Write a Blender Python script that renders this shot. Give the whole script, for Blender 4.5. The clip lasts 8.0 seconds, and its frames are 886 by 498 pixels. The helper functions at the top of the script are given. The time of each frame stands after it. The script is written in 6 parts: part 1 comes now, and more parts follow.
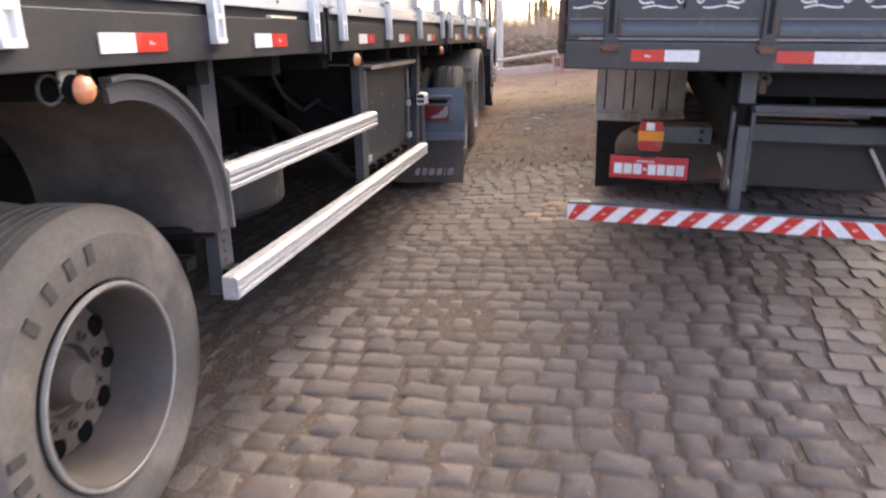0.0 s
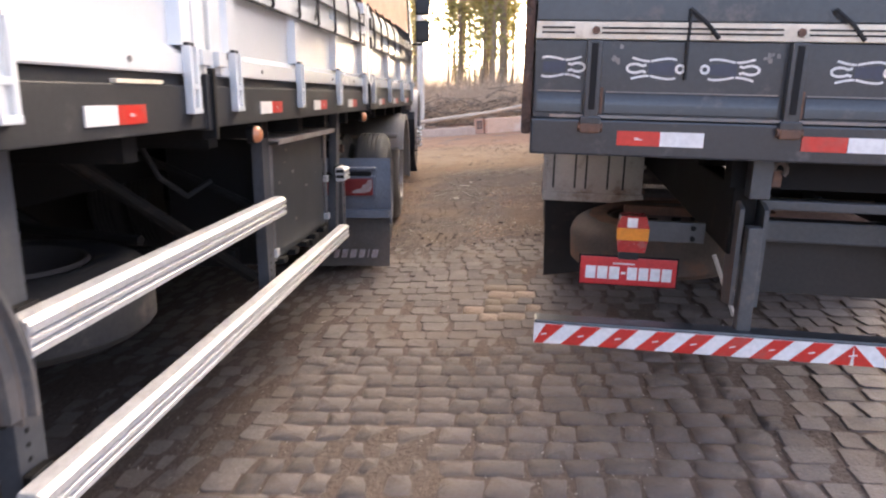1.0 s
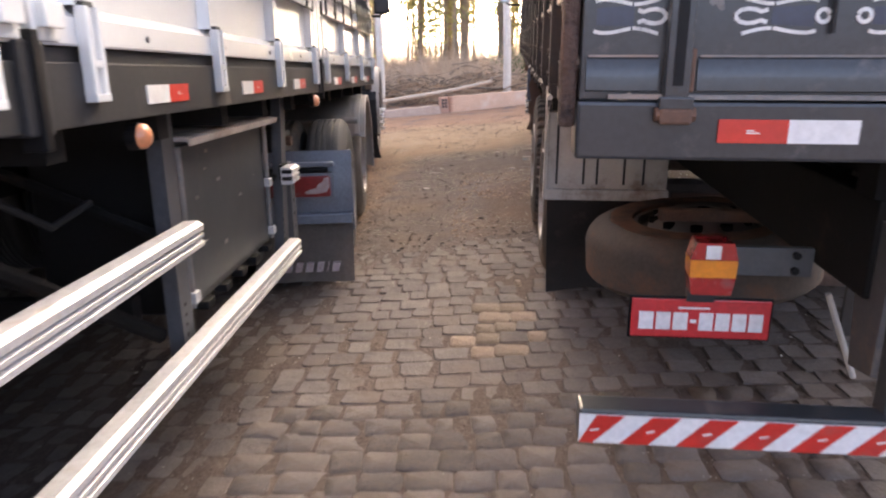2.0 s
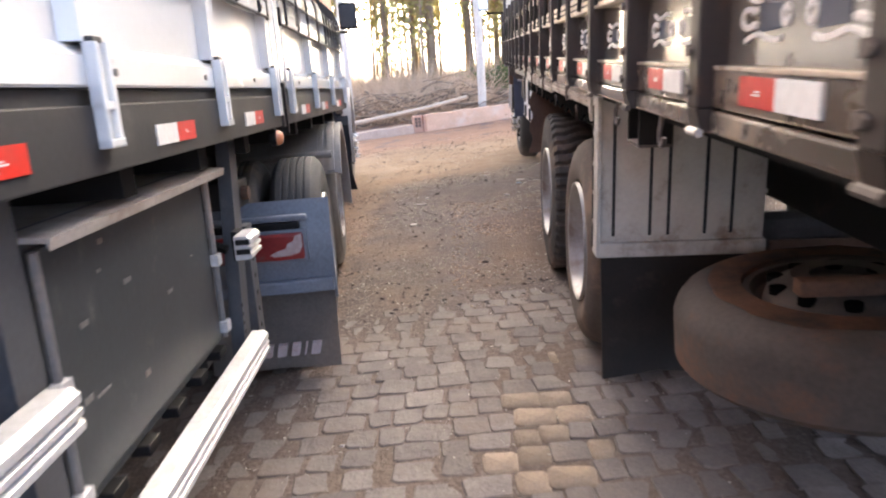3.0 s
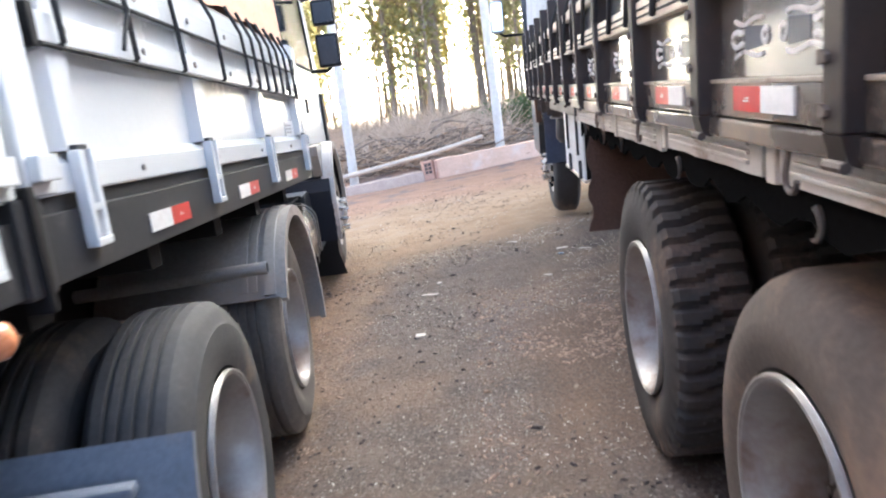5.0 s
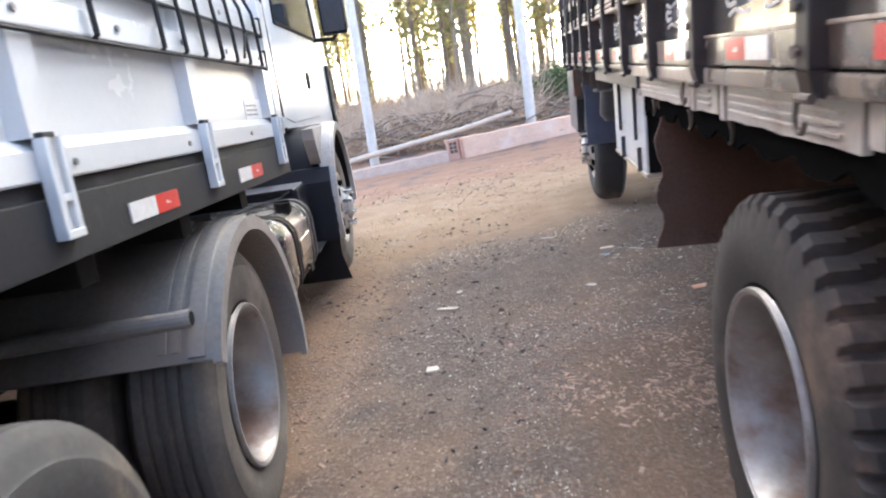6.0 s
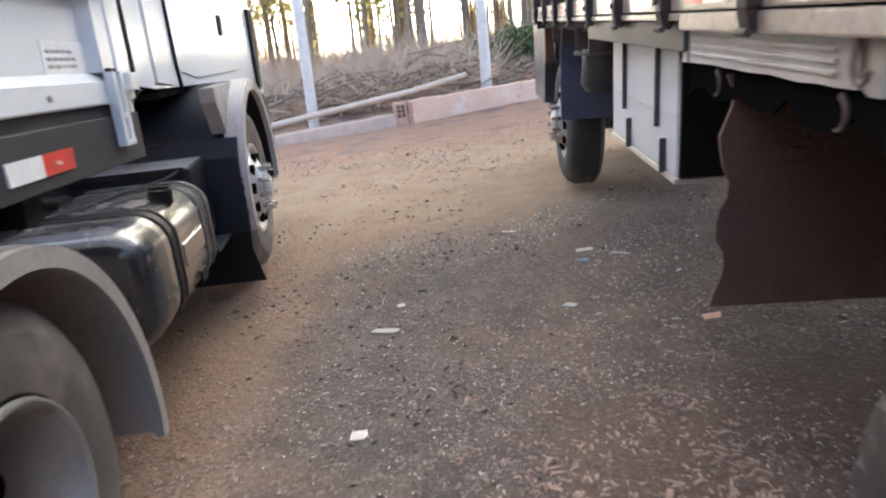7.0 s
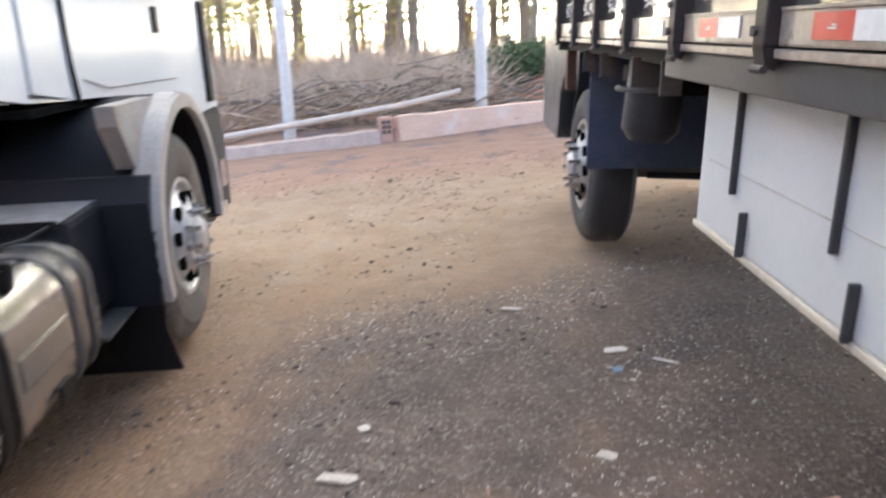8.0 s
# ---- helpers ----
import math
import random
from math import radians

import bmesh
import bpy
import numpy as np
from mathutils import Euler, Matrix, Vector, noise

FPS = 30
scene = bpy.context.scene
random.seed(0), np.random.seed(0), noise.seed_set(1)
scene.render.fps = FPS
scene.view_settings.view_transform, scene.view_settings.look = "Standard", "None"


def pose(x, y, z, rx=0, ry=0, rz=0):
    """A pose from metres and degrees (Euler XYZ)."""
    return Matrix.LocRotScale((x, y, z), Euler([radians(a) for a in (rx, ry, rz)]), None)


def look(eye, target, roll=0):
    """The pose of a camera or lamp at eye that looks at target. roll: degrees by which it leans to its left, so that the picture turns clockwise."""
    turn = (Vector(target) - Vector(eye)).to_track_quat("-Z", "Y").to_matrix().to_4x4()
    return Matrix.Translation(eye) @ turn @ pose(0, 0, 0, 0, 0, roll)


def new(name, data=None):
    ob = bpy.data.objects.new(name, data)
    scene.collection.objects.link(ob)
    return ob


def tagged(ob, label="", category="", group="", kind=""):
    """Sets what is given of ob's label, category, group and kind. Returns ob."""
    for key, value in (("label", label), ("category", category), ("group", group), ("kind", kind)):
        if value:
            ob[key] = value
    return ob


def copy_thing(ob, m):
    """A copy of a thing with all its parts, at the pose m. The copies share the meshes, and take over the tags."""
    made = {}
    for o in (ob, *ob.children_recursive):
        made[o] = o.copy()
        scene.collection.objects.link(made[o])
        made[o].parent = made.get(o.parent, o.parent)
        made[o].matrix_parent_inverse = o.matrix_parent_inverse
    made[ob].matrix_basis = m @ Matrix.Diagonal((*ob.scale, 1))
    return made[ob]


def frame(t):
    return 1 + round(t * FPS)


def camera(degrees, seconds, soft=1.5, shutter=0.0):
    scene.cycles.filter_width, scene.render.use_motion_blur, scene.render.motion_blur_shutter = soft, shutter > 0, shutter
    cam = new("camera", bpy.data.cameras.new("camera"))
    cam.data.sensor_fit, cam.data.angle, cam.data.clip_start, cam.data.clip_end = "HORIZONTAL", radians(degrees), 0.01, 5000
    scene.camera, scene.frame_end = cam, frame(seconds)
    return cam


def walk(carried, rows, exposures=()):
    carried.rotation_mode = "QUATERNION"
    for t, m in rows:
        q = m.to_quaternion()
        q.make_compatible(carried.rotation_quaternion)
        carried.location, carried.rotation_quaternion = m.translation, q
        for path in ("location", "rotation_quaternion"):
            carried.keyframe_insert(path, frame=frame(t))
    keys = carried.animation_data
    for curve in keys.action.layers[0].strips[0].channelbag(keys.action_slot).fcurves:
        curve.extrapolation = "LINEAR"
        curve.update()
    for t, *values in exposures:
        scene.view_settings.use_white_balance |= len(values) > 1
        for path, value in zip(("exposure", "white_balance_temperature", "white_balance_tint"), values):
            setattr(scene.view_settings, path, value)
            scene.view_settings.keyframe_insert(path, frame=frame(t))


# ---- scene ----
cam = camera(64.0, 8.0, soft=2.1, shutter=0.4)
PATH = [
    (0, (0.584, 1.057, 1.511), (0.126, 2.895, 0.87), -1.6),
    (0.5, (0.492, 1.523, 1.517), (0.036, 3.39, 0.964), 1.2),
    (1, (0.339, 1.922, 1.529), (0.099, 3.845, 1.034), -0.2),
    (1.5, (0.259, 2.37, 1.51), (0.003, 4.277, 0.966), -3.1),
    (2, (0.15, 2.894, 1.484), (0.01, 4.811, 0.929), -1.4),
    (2.2, (0.094, 3.075, 1.474), (0.002, 5.012, 0.986), -2.1),
    (3.3, (-0.131, 4.269, 1.471), (-0.156, 6.187, 0.906), -5.7),
    (3.5, (-0.146, 4.475, 1.497), (-0.119, 6.38, 0.889), -7.6),
    (4, (-0.15, 5.037, 1.493), (-0.235, 6.964, 0.966), -5.7),
    (4.5, (-0.175, 5.537, 1.49), (-0.134, 7.485, 1.036), -5.6),
    (5, (-0.089, 6.075, 1.477), (-0.203, 8.027, 1.06), -7.6),
    (5.2, (-0.072, 6.27, 1.478), (-0.185, 8.222, 1.06), -7.1),
    (6.3, (-0.061, 7.415, 1.422), (-0.318, 9.339, 0.938), -7.7),
    (6.5, (-0.078, 7.634, 1.41), (-0.276, 9.577, 0.981), -4.4),
    (7, (-0.104, 8.183, 1.397), (-0.171, 10.091, 0.802), -5.8),
    (7.5, (-0.067, 8.791, 1.411), (-0.305, 10.674, 0.78), -2.9),
    (8, (-0.147, 9.345, 1.421), (-0.156, 11.26, 0.846), -2.0),
]
walk(cam, [(t, look(eye, target, roll)) for t, eye, target, roll in PATH],
     exposures=[(0, 3.82, 7400, 9), (1.0, 3.82, 7550, 10), (2.0, 3.80, 7750, 11), (3.5, 4.36, 6650, 4), (5.0, 4.34, 6200, 0), (6.5, 4.10, 6250, 1), (7.0, 3.88, 6350, 0), (7.5, 4.10, 6250, 1), (8, 4.04, 6350, 0)])

# ---- light ----
SUN_ELEV, SUN_AZ = radians(26), radians(8)      # azimuth from +y towards +x
world = bpy.data.worlds.new("sky")
scene.world = world
world.use_nodes = True
wn = world.node_tree
sky = wn.nodes.new("ShaderNodeTexSky")
sky.sky_type, sky.sun_disc = "NISHITA", False
sky.sun_elevation, sky.sun_rotation = SUN_ELEV, SUN_AZ
sky.air_density, sky.dust_density, sky.ozone_density = 0.25, 4.5, 0.3
wn.nodes["Background"].inputs["Strength"].default_value = 0.15
wn.links.new(sky.outputs[0], wn.nodes["Background"].inputs["Color"])
sun = new("sun", bpy.data.lights.new("sun", "SUN"))
sun.data.energy, sun.data.angle, sun.data.color = 0.4, radians(30), (1.0, 0.88, 0.75)
SUN_DIR = Vector((math.sin(SUN_AZ) * math.cos(SUN_ELEV), math.cos(SUN_AZ) * math.cos(SUN_ELEV), math.sin(SUN_ELEV)))
sun.matrix_world = look(SUN_DIR * 60, (0, 0, 0))


# ---- materials ----
def mat(name, a, b=None, rough=0.6, metal=0.0, scale=6.0, bump=0.15, fine=60.0, dust=None, dust_amount=0.0, dust_scale=2.5,
        coat=0.0, vary=0.0, bump_dist=0.01, trans=0.0, rough_var=0.12, spec=0.5, island=False, grain_mix=0.35, through_light=0.0):
    """Two tones by noise, a fine grain, patches of dust or rust, and a bump, all at real size."""
    m = bpy.data.materials.new(name)
    m.use_nodes = True
    n, ln = m.node_tree.nodes, m.node_tree.links
    p = n["Principled BSDF"]
    b = b or tuple(v * 0.72 for v in a)
    tc = n.new("ShaderNodeTexCoord")
    src = tc.outputs["Object"]

    def noise_tex(s, detail=5.0, rgh=0.6):
        t = n.new("ShaderNodeTexNoise")
        t.inputs["Scale"].default_value, t.inputs["Detail"].default_value, t.inputs["Roughness"].default_value = s, detail, rgh
        ln.new(src, t.inputs["Vector"])
        return t

    def ramp(fac, lo, hi):
        r = n.new("ShaderNodeMapRange")
        r.inputs["From Min"].default_value, r.inputs["From Max"].default_value = lo, hi
        r.interpolation_type = "SMOOTHSTEP"
        ln.new(fac, r.inputs["Value"])
        return r.outputs["Result"]

    def mix(fac, x, y, kind="MIX"):
        k = n.new("ShaderNodeMix")
        k.data_type, k.blend_type = "RGBA", kind
        if isinstance(fac, (int, float)):
            k.inputs["Factor"].default_value = fac
        else:
            ln.new(fac, k.inputs["Factor"])
        for v, s in ((x, k.inputs["A"]), (y, k.inputs["B"])):
            if isinstance(v, tuple):
                s.default_value = (*v, 1)
            else:
                ln.new(v, s)
        return k.outputs["Result"]

    big, small = noise_tex(scale), noise_tex(fine, 3.0)
    col = mix(ramp(big.outputs["Fac"], 0.3, 0.7), a, b)
    grain = ramp(small.outputs["Fac"], 0.2, 0.8)
    col = mix(grain_mix, col, mix(grain, tuple(v * 0.6 for v in a), tuple(min(1.0, v * 1.35) for v in a)))
    if vary:
        rand = n.new("ShaderNodeNewGeometry").outputs["Random Per Island"] if island else n.new("ShaderNodeObjectInfo").outputs["Random"]
        hsv = n.new("ShaderNodeHueSaturation")
        ln.new(col, hsv.inputs["Color"])
        val = n.new("ShaderNodeMapRange")
        val.inputs["To Min"].default_value, val.inputs["To Max"].default_value = 1 - vary, 1 + vary
        ln.new(rand, val.inputs["Value"])
        ln.new(val.outputs["Result"], hsv.inputs["Value"])
        col = hsv.outputs["Color"]
    rgh = n.new("ShaderNodeMapRange")
    rgh.inputs["To Min"].default_value, rgh.inputs["To Max"].default_value = max(0.03, rough - rough_var), min(1.0, rough + rough_var)
    ln.new(big.outputs["Fac"], rgh.inputs["Value"])
    rough_out = rgh.outputs["Result"]
    if dust:
        d = noise_tex(dust_scale, 6.0, 0.7)
        f = ramp(d.outputs["Fac"], 0.62 - dust_amount * 0.5, 0.85 - dust_amount * 0.5)
        col = mix(f, col, dust)
        k = n.new("ShaderNodeMix")
        ln.new(f, k.inputs["Factor"])
        ln.new(rough_out, k.inputs["A"])
        k.inputs["B"].default_value = 0.85
        rough_out = k.outputs["Result"]
    ln.new(col, p.inputs["Base Color"])
    ln.new(rough_out, p.inputs["Roughness"])
    p.inputs["Metallic"].default_value = metal
    p.inputs["Coat Weight"].default_value = coat
    p.inputs["Coat Roughness"].default_value = 0.12
    p.inputs["Transmission Weight"].default_value = trans
    p.inputs["Specular IOR Level"].default_value = spec
    if bump:
        bp = n.new("ShaderNodeBump")
        bp.inputs["Strength"].default_value, bp.inputs["Distance"].default_value = bump, bump_dist
        add = n.new("ShaderNodeMath")
        add.operation = "MULTIPLY_ADD"
        ln.new(small.outputs["Fac"], add.inputs[0])
        add.inputs[1].default_value = 0.4
        ln.new(big.outputs["Fac"], add.inputs[2])
        ln.new(add.outputs[0], bp.inputs["Height"])
        ln.new(bp.outputs["Normal"], p.inputs["Normal"])
    if through_light:
        tl, ms = n.new("ShaderNodeBsdfTranslucent"), n.new("ShaderNodeMixShader")
        ln.new(col, tl.inputs["Color"])
        ms.inputs[0].default_value = through_light
        ln.new(p.outputs[0], ms.inputs[1])
        ln.new(tl.outputs[0], ms.inputs[2])
        ln.new(ms.outputs[0], n["Material Output"].inputs["Surface"])
    return m


DUST = (0.30, 0.23, 0.18)
RED_DUST = (0.30, 0.15, 0.09)
M_white = mat("white_paint", (0.69, 0.71, 0.72), (0.64, 0.66, 0.67), 0.16, scale=1.5, bump=0.015, dust=(0.62, 0.57, 0.52), dust_amount=0.06, dust_scale=1.5, coat=0.7, grain_mix=0.05, rough_var=0.06)
M_skirt = mat("dark_grey_steel", (0.021, 0.0225, 0.026), (0.032, 0.032, 0.034), 0.55, scale=3, spec=0.35, dust=(0.10, 0.095, 0.092), dust_amount=0.13, dust_scale=5, bump=0.12)
M_postgrey = mat("blue_grey_post_paint", (0.055, 0.059, 0.068), (0.075, 0.076, 0.082), 0.5, scale=4, bump=0.08, dust=(0.14, 0.12, 0.11), dust_amount=0.15, dust_scale=6)
M_lip = mat("worn_steel_edge", (0.085, 0.085, 0.088), (0.12, 0.115, 0.112), 0.42, scale=5, bump=0.06, dust=(0.22, 0.18, 0.155), dust_amount=0.2)
M_rimedge = mat("bare_rim_edge", (0.36, 0.34, 0.32), (0.26, 0.24, 0.225), 0.45, metal=0.3, scale=8, bump=0.05)
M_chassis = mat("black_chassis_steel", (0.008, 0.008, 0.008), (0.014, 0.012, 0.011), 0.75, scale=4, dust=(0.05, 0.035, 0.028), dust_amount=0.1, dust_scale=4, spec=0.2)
M_alu = mat("ribbed_aluminium", (0.56, 0.56, 0.57), (0.47, 0.47, 0.475), 0.45, metal=0.35, scale=5, bump=0.05, dust=(0.5, 0.45, 0.42), dust_amount=0.2, dust_scale=9)
M_rubber = mat("dusty_tyre_rubber", (0.115, 0.104, 0.094), (0.16, 0.141, 0.124), 0.82, scale=3.0, bump=0.2, dust=(0.225, 0.195, 0.168), dust_amount=0.3, dust_scale=3, spec=0.3)
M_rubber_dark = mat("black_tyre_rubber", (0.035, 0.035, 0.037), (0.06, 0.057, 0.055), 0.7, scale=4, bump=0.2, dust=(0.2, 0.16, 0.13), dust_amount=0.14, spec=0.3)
M_sparerubber = mat("rust_stained_tyre", (0.085, 0.073, 0.065), (0.12, 0.098, 0.085), 0.8, scale=4, bump=0.2, dust=(0.19, 0.10, 0.066), dust_amount=0.33, dust_scale=3.5, spec=0.3)
M_truckrubber = mat("brown_dusted_tyre", (0.10, 0.083, 0.073), (0.15, 0.118, 0.10), 0.85, scale=3, bump=0.25, dust=(0.22, 0.155, 0.12), dust_amount=0.33, dust_scale=4, spec=0.3)
M_trucktread = mat("brown_dusted_tread", (0.05, 0.047, 0.047), (0.085, 0.073, 0.066), 0.8, scale=4, bump=0.25, dust=(0.19, 0.135, 0.105), dust_amount=0.25, spec=0.3)
M_tread = mat("grey_tread_rubber", (0.06, 0.06, 0.063), (0.1, 0.095, 0.09), 0.75, scale=5, bump=0.25, dust=(0.24, 0.18, 0.14), dust_amount=0.18, spec=0.3)
M_backing = mat("dark_backing_paint", (0.045, 0.038, 0.034), (0.03, 0.026, 0.024), 0.85, scale=2, bump=0.3)
M_letter = mat("dark_moulded_rubber", (0.055, 0.052, 0.048), rough=0.75, bump=0.05)
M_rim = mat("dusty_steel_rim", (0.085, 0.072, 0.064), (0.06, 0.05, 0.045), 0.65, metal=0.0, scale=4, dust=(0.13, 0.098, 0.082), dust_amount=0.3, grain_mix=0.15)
M_rim_bright = mat("silver_steel_rim", (0.38, 0.37, 0.362), (0.29, 0.27, 0.258), 0.38, metal=0.4, scale=4, dust=(0.22, 0.145, 0.11), dust_amount=0.3, dust_scale=1.6, grain_mix=0.15)
M_hub = mat("dusty_brake_drum", (0.10, 0.08, 0.07), (0.06, 0.05, 0.045), 0.75, scale=9, dust=(0.2, 0.155, 0.125), dust_amount=0.25)
M_chrome = mat("chrome", (0.8, 0.8, 0.8), rough=0.2, metal=1.0, bump=0.02)
M_red = mat("red_retroreflector", (0.62, 0.03, 0.02), (0.5, 0.03, 0.025), 0.35, scale=30, bump=0.03, coat=0.4, dust=(0.30, 0.12, 0.09), dust_amount=0.22)
M_refwhite = mat("white_retroreflector", (0.78, 0.78, 0.77), (0.68, 0.67, 0.66), 0.35, scale=30, bump=0.03, coat=0.4, dust=(0.5, 0.44, 0.4), dust_amount=0.12)
M_orange = mat("orange_lens", (0.70, 0.27, 0.13), (0.6, 0.22, 0.1), 0.3, coat=0.6, bump=0.02)
M_amber = mat("amber_lens", (0.85, 0.26, 0.02), rough=0.3, coat=0.6, bump=0.02)
M_redlens = mat("red_lens", (0.40, 0.016, 0.018), (0.30, 0.014, 0.018), 0.25, coat=0.6, bump=0.02, dust=(0.2, 0.1, 0.09), dust_amount=0.2, dust_scale=6)
M_rearsteel = mat("worn_grey_steel", (0.06, 0.063, 0.067), (0.085, 0.083, 0.082), 0.5, scale=4, bump=0.1, dust=(0.2, 0.155, 0.125), dust_amount=0.2, dust_scale=5)
M_palepatch = mat("pale_broken_plastic", (0.50, 0.42, 0.41), (0.38, 0.25, 0.24), 0.45, scale=25, bump=0.2)
M_dirtylens = mat("dirty_red_lens", (0.28, 0.022, 0.022), (0.2, 0.018, 0.02), 0.3, coat=0.4, bump=0.03, dust=(0.16, 0.09, 0.085), dust_amount=0.25, dust_scale=7)
M_guard = mat("dusty_grey_mudguard", (0.29, 0.275, 0.26), (0.21, 0.198, 0.188), 0.36, scale=4, dust=(0.33, 0.27, 0.23), dust_amount=0.3)
M_plate = mat("red_plate", (0.60, 0.03, 0.035), (0.5, 0.03, 0.03), 0.4, coat=0.3, bump=0.02)
M_bars = mat("white_plate_paint", (0.82, 0.8, 0.8), rough=0.45, bump=0.02)
M_navy = mat("blue_grey_paint", (0.034, 0.039, 0.045), (0.024, 0.027, 0.031), 0.32, scale=3, bump=0.05, coat=0.3, dust=(0.15, 0.13, 0.12), dust_amount=0.17, dust_scale=6)
M_panel = mat("glossy_dark_panel", (0.50, 0.45, 0.38), (0.38, 0.34, 0.285), 0.12, metal=0.7, scale=3, bump=0.01, coat=1.0, dust=(0.24, 0.2, 0.165), dust_amount=0.06, dust_scale=4, rough_var=0.05, spec=0.9, grain_mix=0.1)
M_lowboard = mat("worn_dark_board", (0.085, 0.068, 0.055), (0.125, 0.097, 0.075), 0.22, scale=5, bump=0.04, coat=0.7, dust=(0.38, 0.29, 0.205), dust_amount=0.27, dust_scale=2.2, spec=0.8)
M_tanboard = mat("worn_tan_board", (0.46, 0.39, 0.31), (0.24, 0.19, 0.15), 0.3, scale=5, bump=0.05, coat=0.5, dust=(0.13, 0.1, 0.08), dust_amount=0.12, dust_scale=6)
M_post = mat("brown_black_paint", (0.02, 0.015, 0.014), (0.036, 0.024, 0.02), 0.5, scale=6, bump=0.1, dust=(0.1, 0.055, 0.038), dust_amount=0.16, dust_scale=9)
M_plaster = mat("pinkish_plaster", (0.80, 0.53, 0.38), (0.66, 0.42, 0.29), 0.85, scale=3, bump=0.3, bump_dist=0.02, dust=(0.78, 0.62, 0.51), dust_amount=0.2, dust_scale=2.2)
M_step = mat("dark_dusty_step", (0.055, 0.056, 0.06), (0.08, 0.078, 0.078), 0.4, scale=3, bump=0.05, dust=(0.12, 0.1, 0.085), dust_amount=0.1, spec=0.35)
M_paintblue = mat("dark_blue_ornament", (0.02, 0.029, 0.06), rough=0.35, coat=0.4, bump=0.02)
M_ornament = mat("white_ornament_paint", (0.72, 0.71, 0.68), (0.55, 0.54, 0.52), 0.5, bump=0.03, dust=(0.2, 0.19, 0.18), dust_amount=0.15, dust_scale=20)
M_cream = mat("cream_painted_wood", (0.76, 0.68, 0.55), (0.64, 0.55, 0.43), 0.45, scale=6, dust=(0.3, 0.21, 0.15), dust_amount=0.14, dust_scale=8, grain_mix=0.2)
M_oldwhite = mat("dirty_white_sheet", (0.58, 0.55, 0.50), (0.47, 0.435, 0.39), 0.45, scale=4, dust=(0.26, 0.18, 0.13), dust_amount=0.22, dust_scale=4, grain_mix=0.12)
M_rust = mat("rusty_steel", (0.16, 0.08, 0.05), (0.08, 0.055, 0.045), 0.75, scale=14, bump=0.3)
M_brownpost = mat("chipped_brown_wood", (0.075, 0.045, 0.035), (0.13, 0.075, 0.055), 0.8, scale=14, bump=0.8, bump_dist=0.03, dust=(0.025, 0.02, 0.02), dust_amount=0.3, dust_scale=16)
M_rustdust = mat("rust_red_dust", (0.24, 0.125, 0.08), (0.12, 0.085, 0.068), 0.9, scale=5, bump=0.3, dust=(0.08, 0.066, 0.058), dust_amount=0.25, dust_scale=5)
M_wood = mat("dark_wood_plank", (0.15, 0.075, 0.045), (0.08, 0.045, 0.03), 0.7, scale=10)
M_flap = mat("black_rubber_flap", (0.014, 0.013, 0.013), (0.03, 0.025, 0.022), 0.75, scale=4, dust=(0.1, 0.075, 0.06), dust_amount=0.14, spec=0.3)
M_dustyflap = mat("dusty_brown_rubber_flap", (0.19, 0.165, 0.148), (0.25, 0.215, 0.19), 0.8, scale=4, dust=(0.2, 0.16, 0.13), dust_amount=0.2)
M_brownflap = mat("brown_dusty_rubber", (0.095, 0.056, 0.042), (0.14, 0.083, 0.062), 0.85, scale=3, bump=0.6, bump_dist=0.03, dust=(0.22, 0.14, 0.105), dust_amount=0.25, dust_scale=2.2)
M_blueflap = mat("blue_grey_plastic", (0.185, 0.21, 0.26), (0.14, 0.16, 0.195), 0.42, scale=3, bump=0.08, dust=(0.26, 0.24, 0.24), dust_amount=0.2)
M_fender = mat("grey_plastic_fender", (0.20, 0.192, 0.186), (0.14, 0.132, 0.127), 0.34, scale=4, dust=(0.32, 0.25, 0.21), dust_amount=0.32)
M_innerfender = mat("dusty_fender_sheet", (0.115, 0.097, 0.086), (0.08, 0.068, 0.061), 0.7, scale=3, dust=(0.19, 0.15, 0.125), dust_amount=0.35)
M_tank = mat("dusty_polished_tank", (0.46, 0.45, 0.44), (0.36, 0.35, 0.34), 0.24, metal=0.9, scale=3, bump=0.02, dust=(0.25, 0.22, 0.2), dust_amount=0.12, dust_scale=3, grain_mix=0.15)
M_rim_front = mat("bright_silver_rim", (0.66, 0.655, 0.65), (0.55, 0.54, 0.53), 0.35, metal=0.3, scale=4, dust=(0.3, 0.24, 0.2), dust_amount=0.2, dust_scale=5, grain_mix=0.1)
M_archpale = mat("pale_dusty_fibreglass", (0.42, 0.40, 0.375), (0.33, 0.31, 0.29), 0.35, scale=4, bump=0.04, dust=(0.36, 0.29, 0.24), dust_amount=0.25, dust_scale=5)
M_archblue = mat("blue_black_liner", (0.009, 0.011, 0.017), (0.014, 0.016, 0.022), 0.55, scale=4, bump=0.05, dust=(0.06, 0.05, 0.045), dust_amount=0.1, spec=0.25)
M_apron = mat("brown_black_sheet", (0.03, 0.024, 0.02), (0.045, 0.035, 0.029), 0.7, scale=4, bump=0.2, dust=(0.13, 0.095, 0.075), dust_amount=0.2)
M_printblue = mat("blue_print", (0.03, 0.05, 0.25), rough=0.5, bump=0.0)
M_tankblack = mat("glossy_black_paint", (0.026, 0.028, 0.034), (0.034, 0.035, 0.04), 0.22, scale=3, bump=0.02, coat=0.6, dust=(0.09, 0.08, 0.075), dust_amount=0.12)
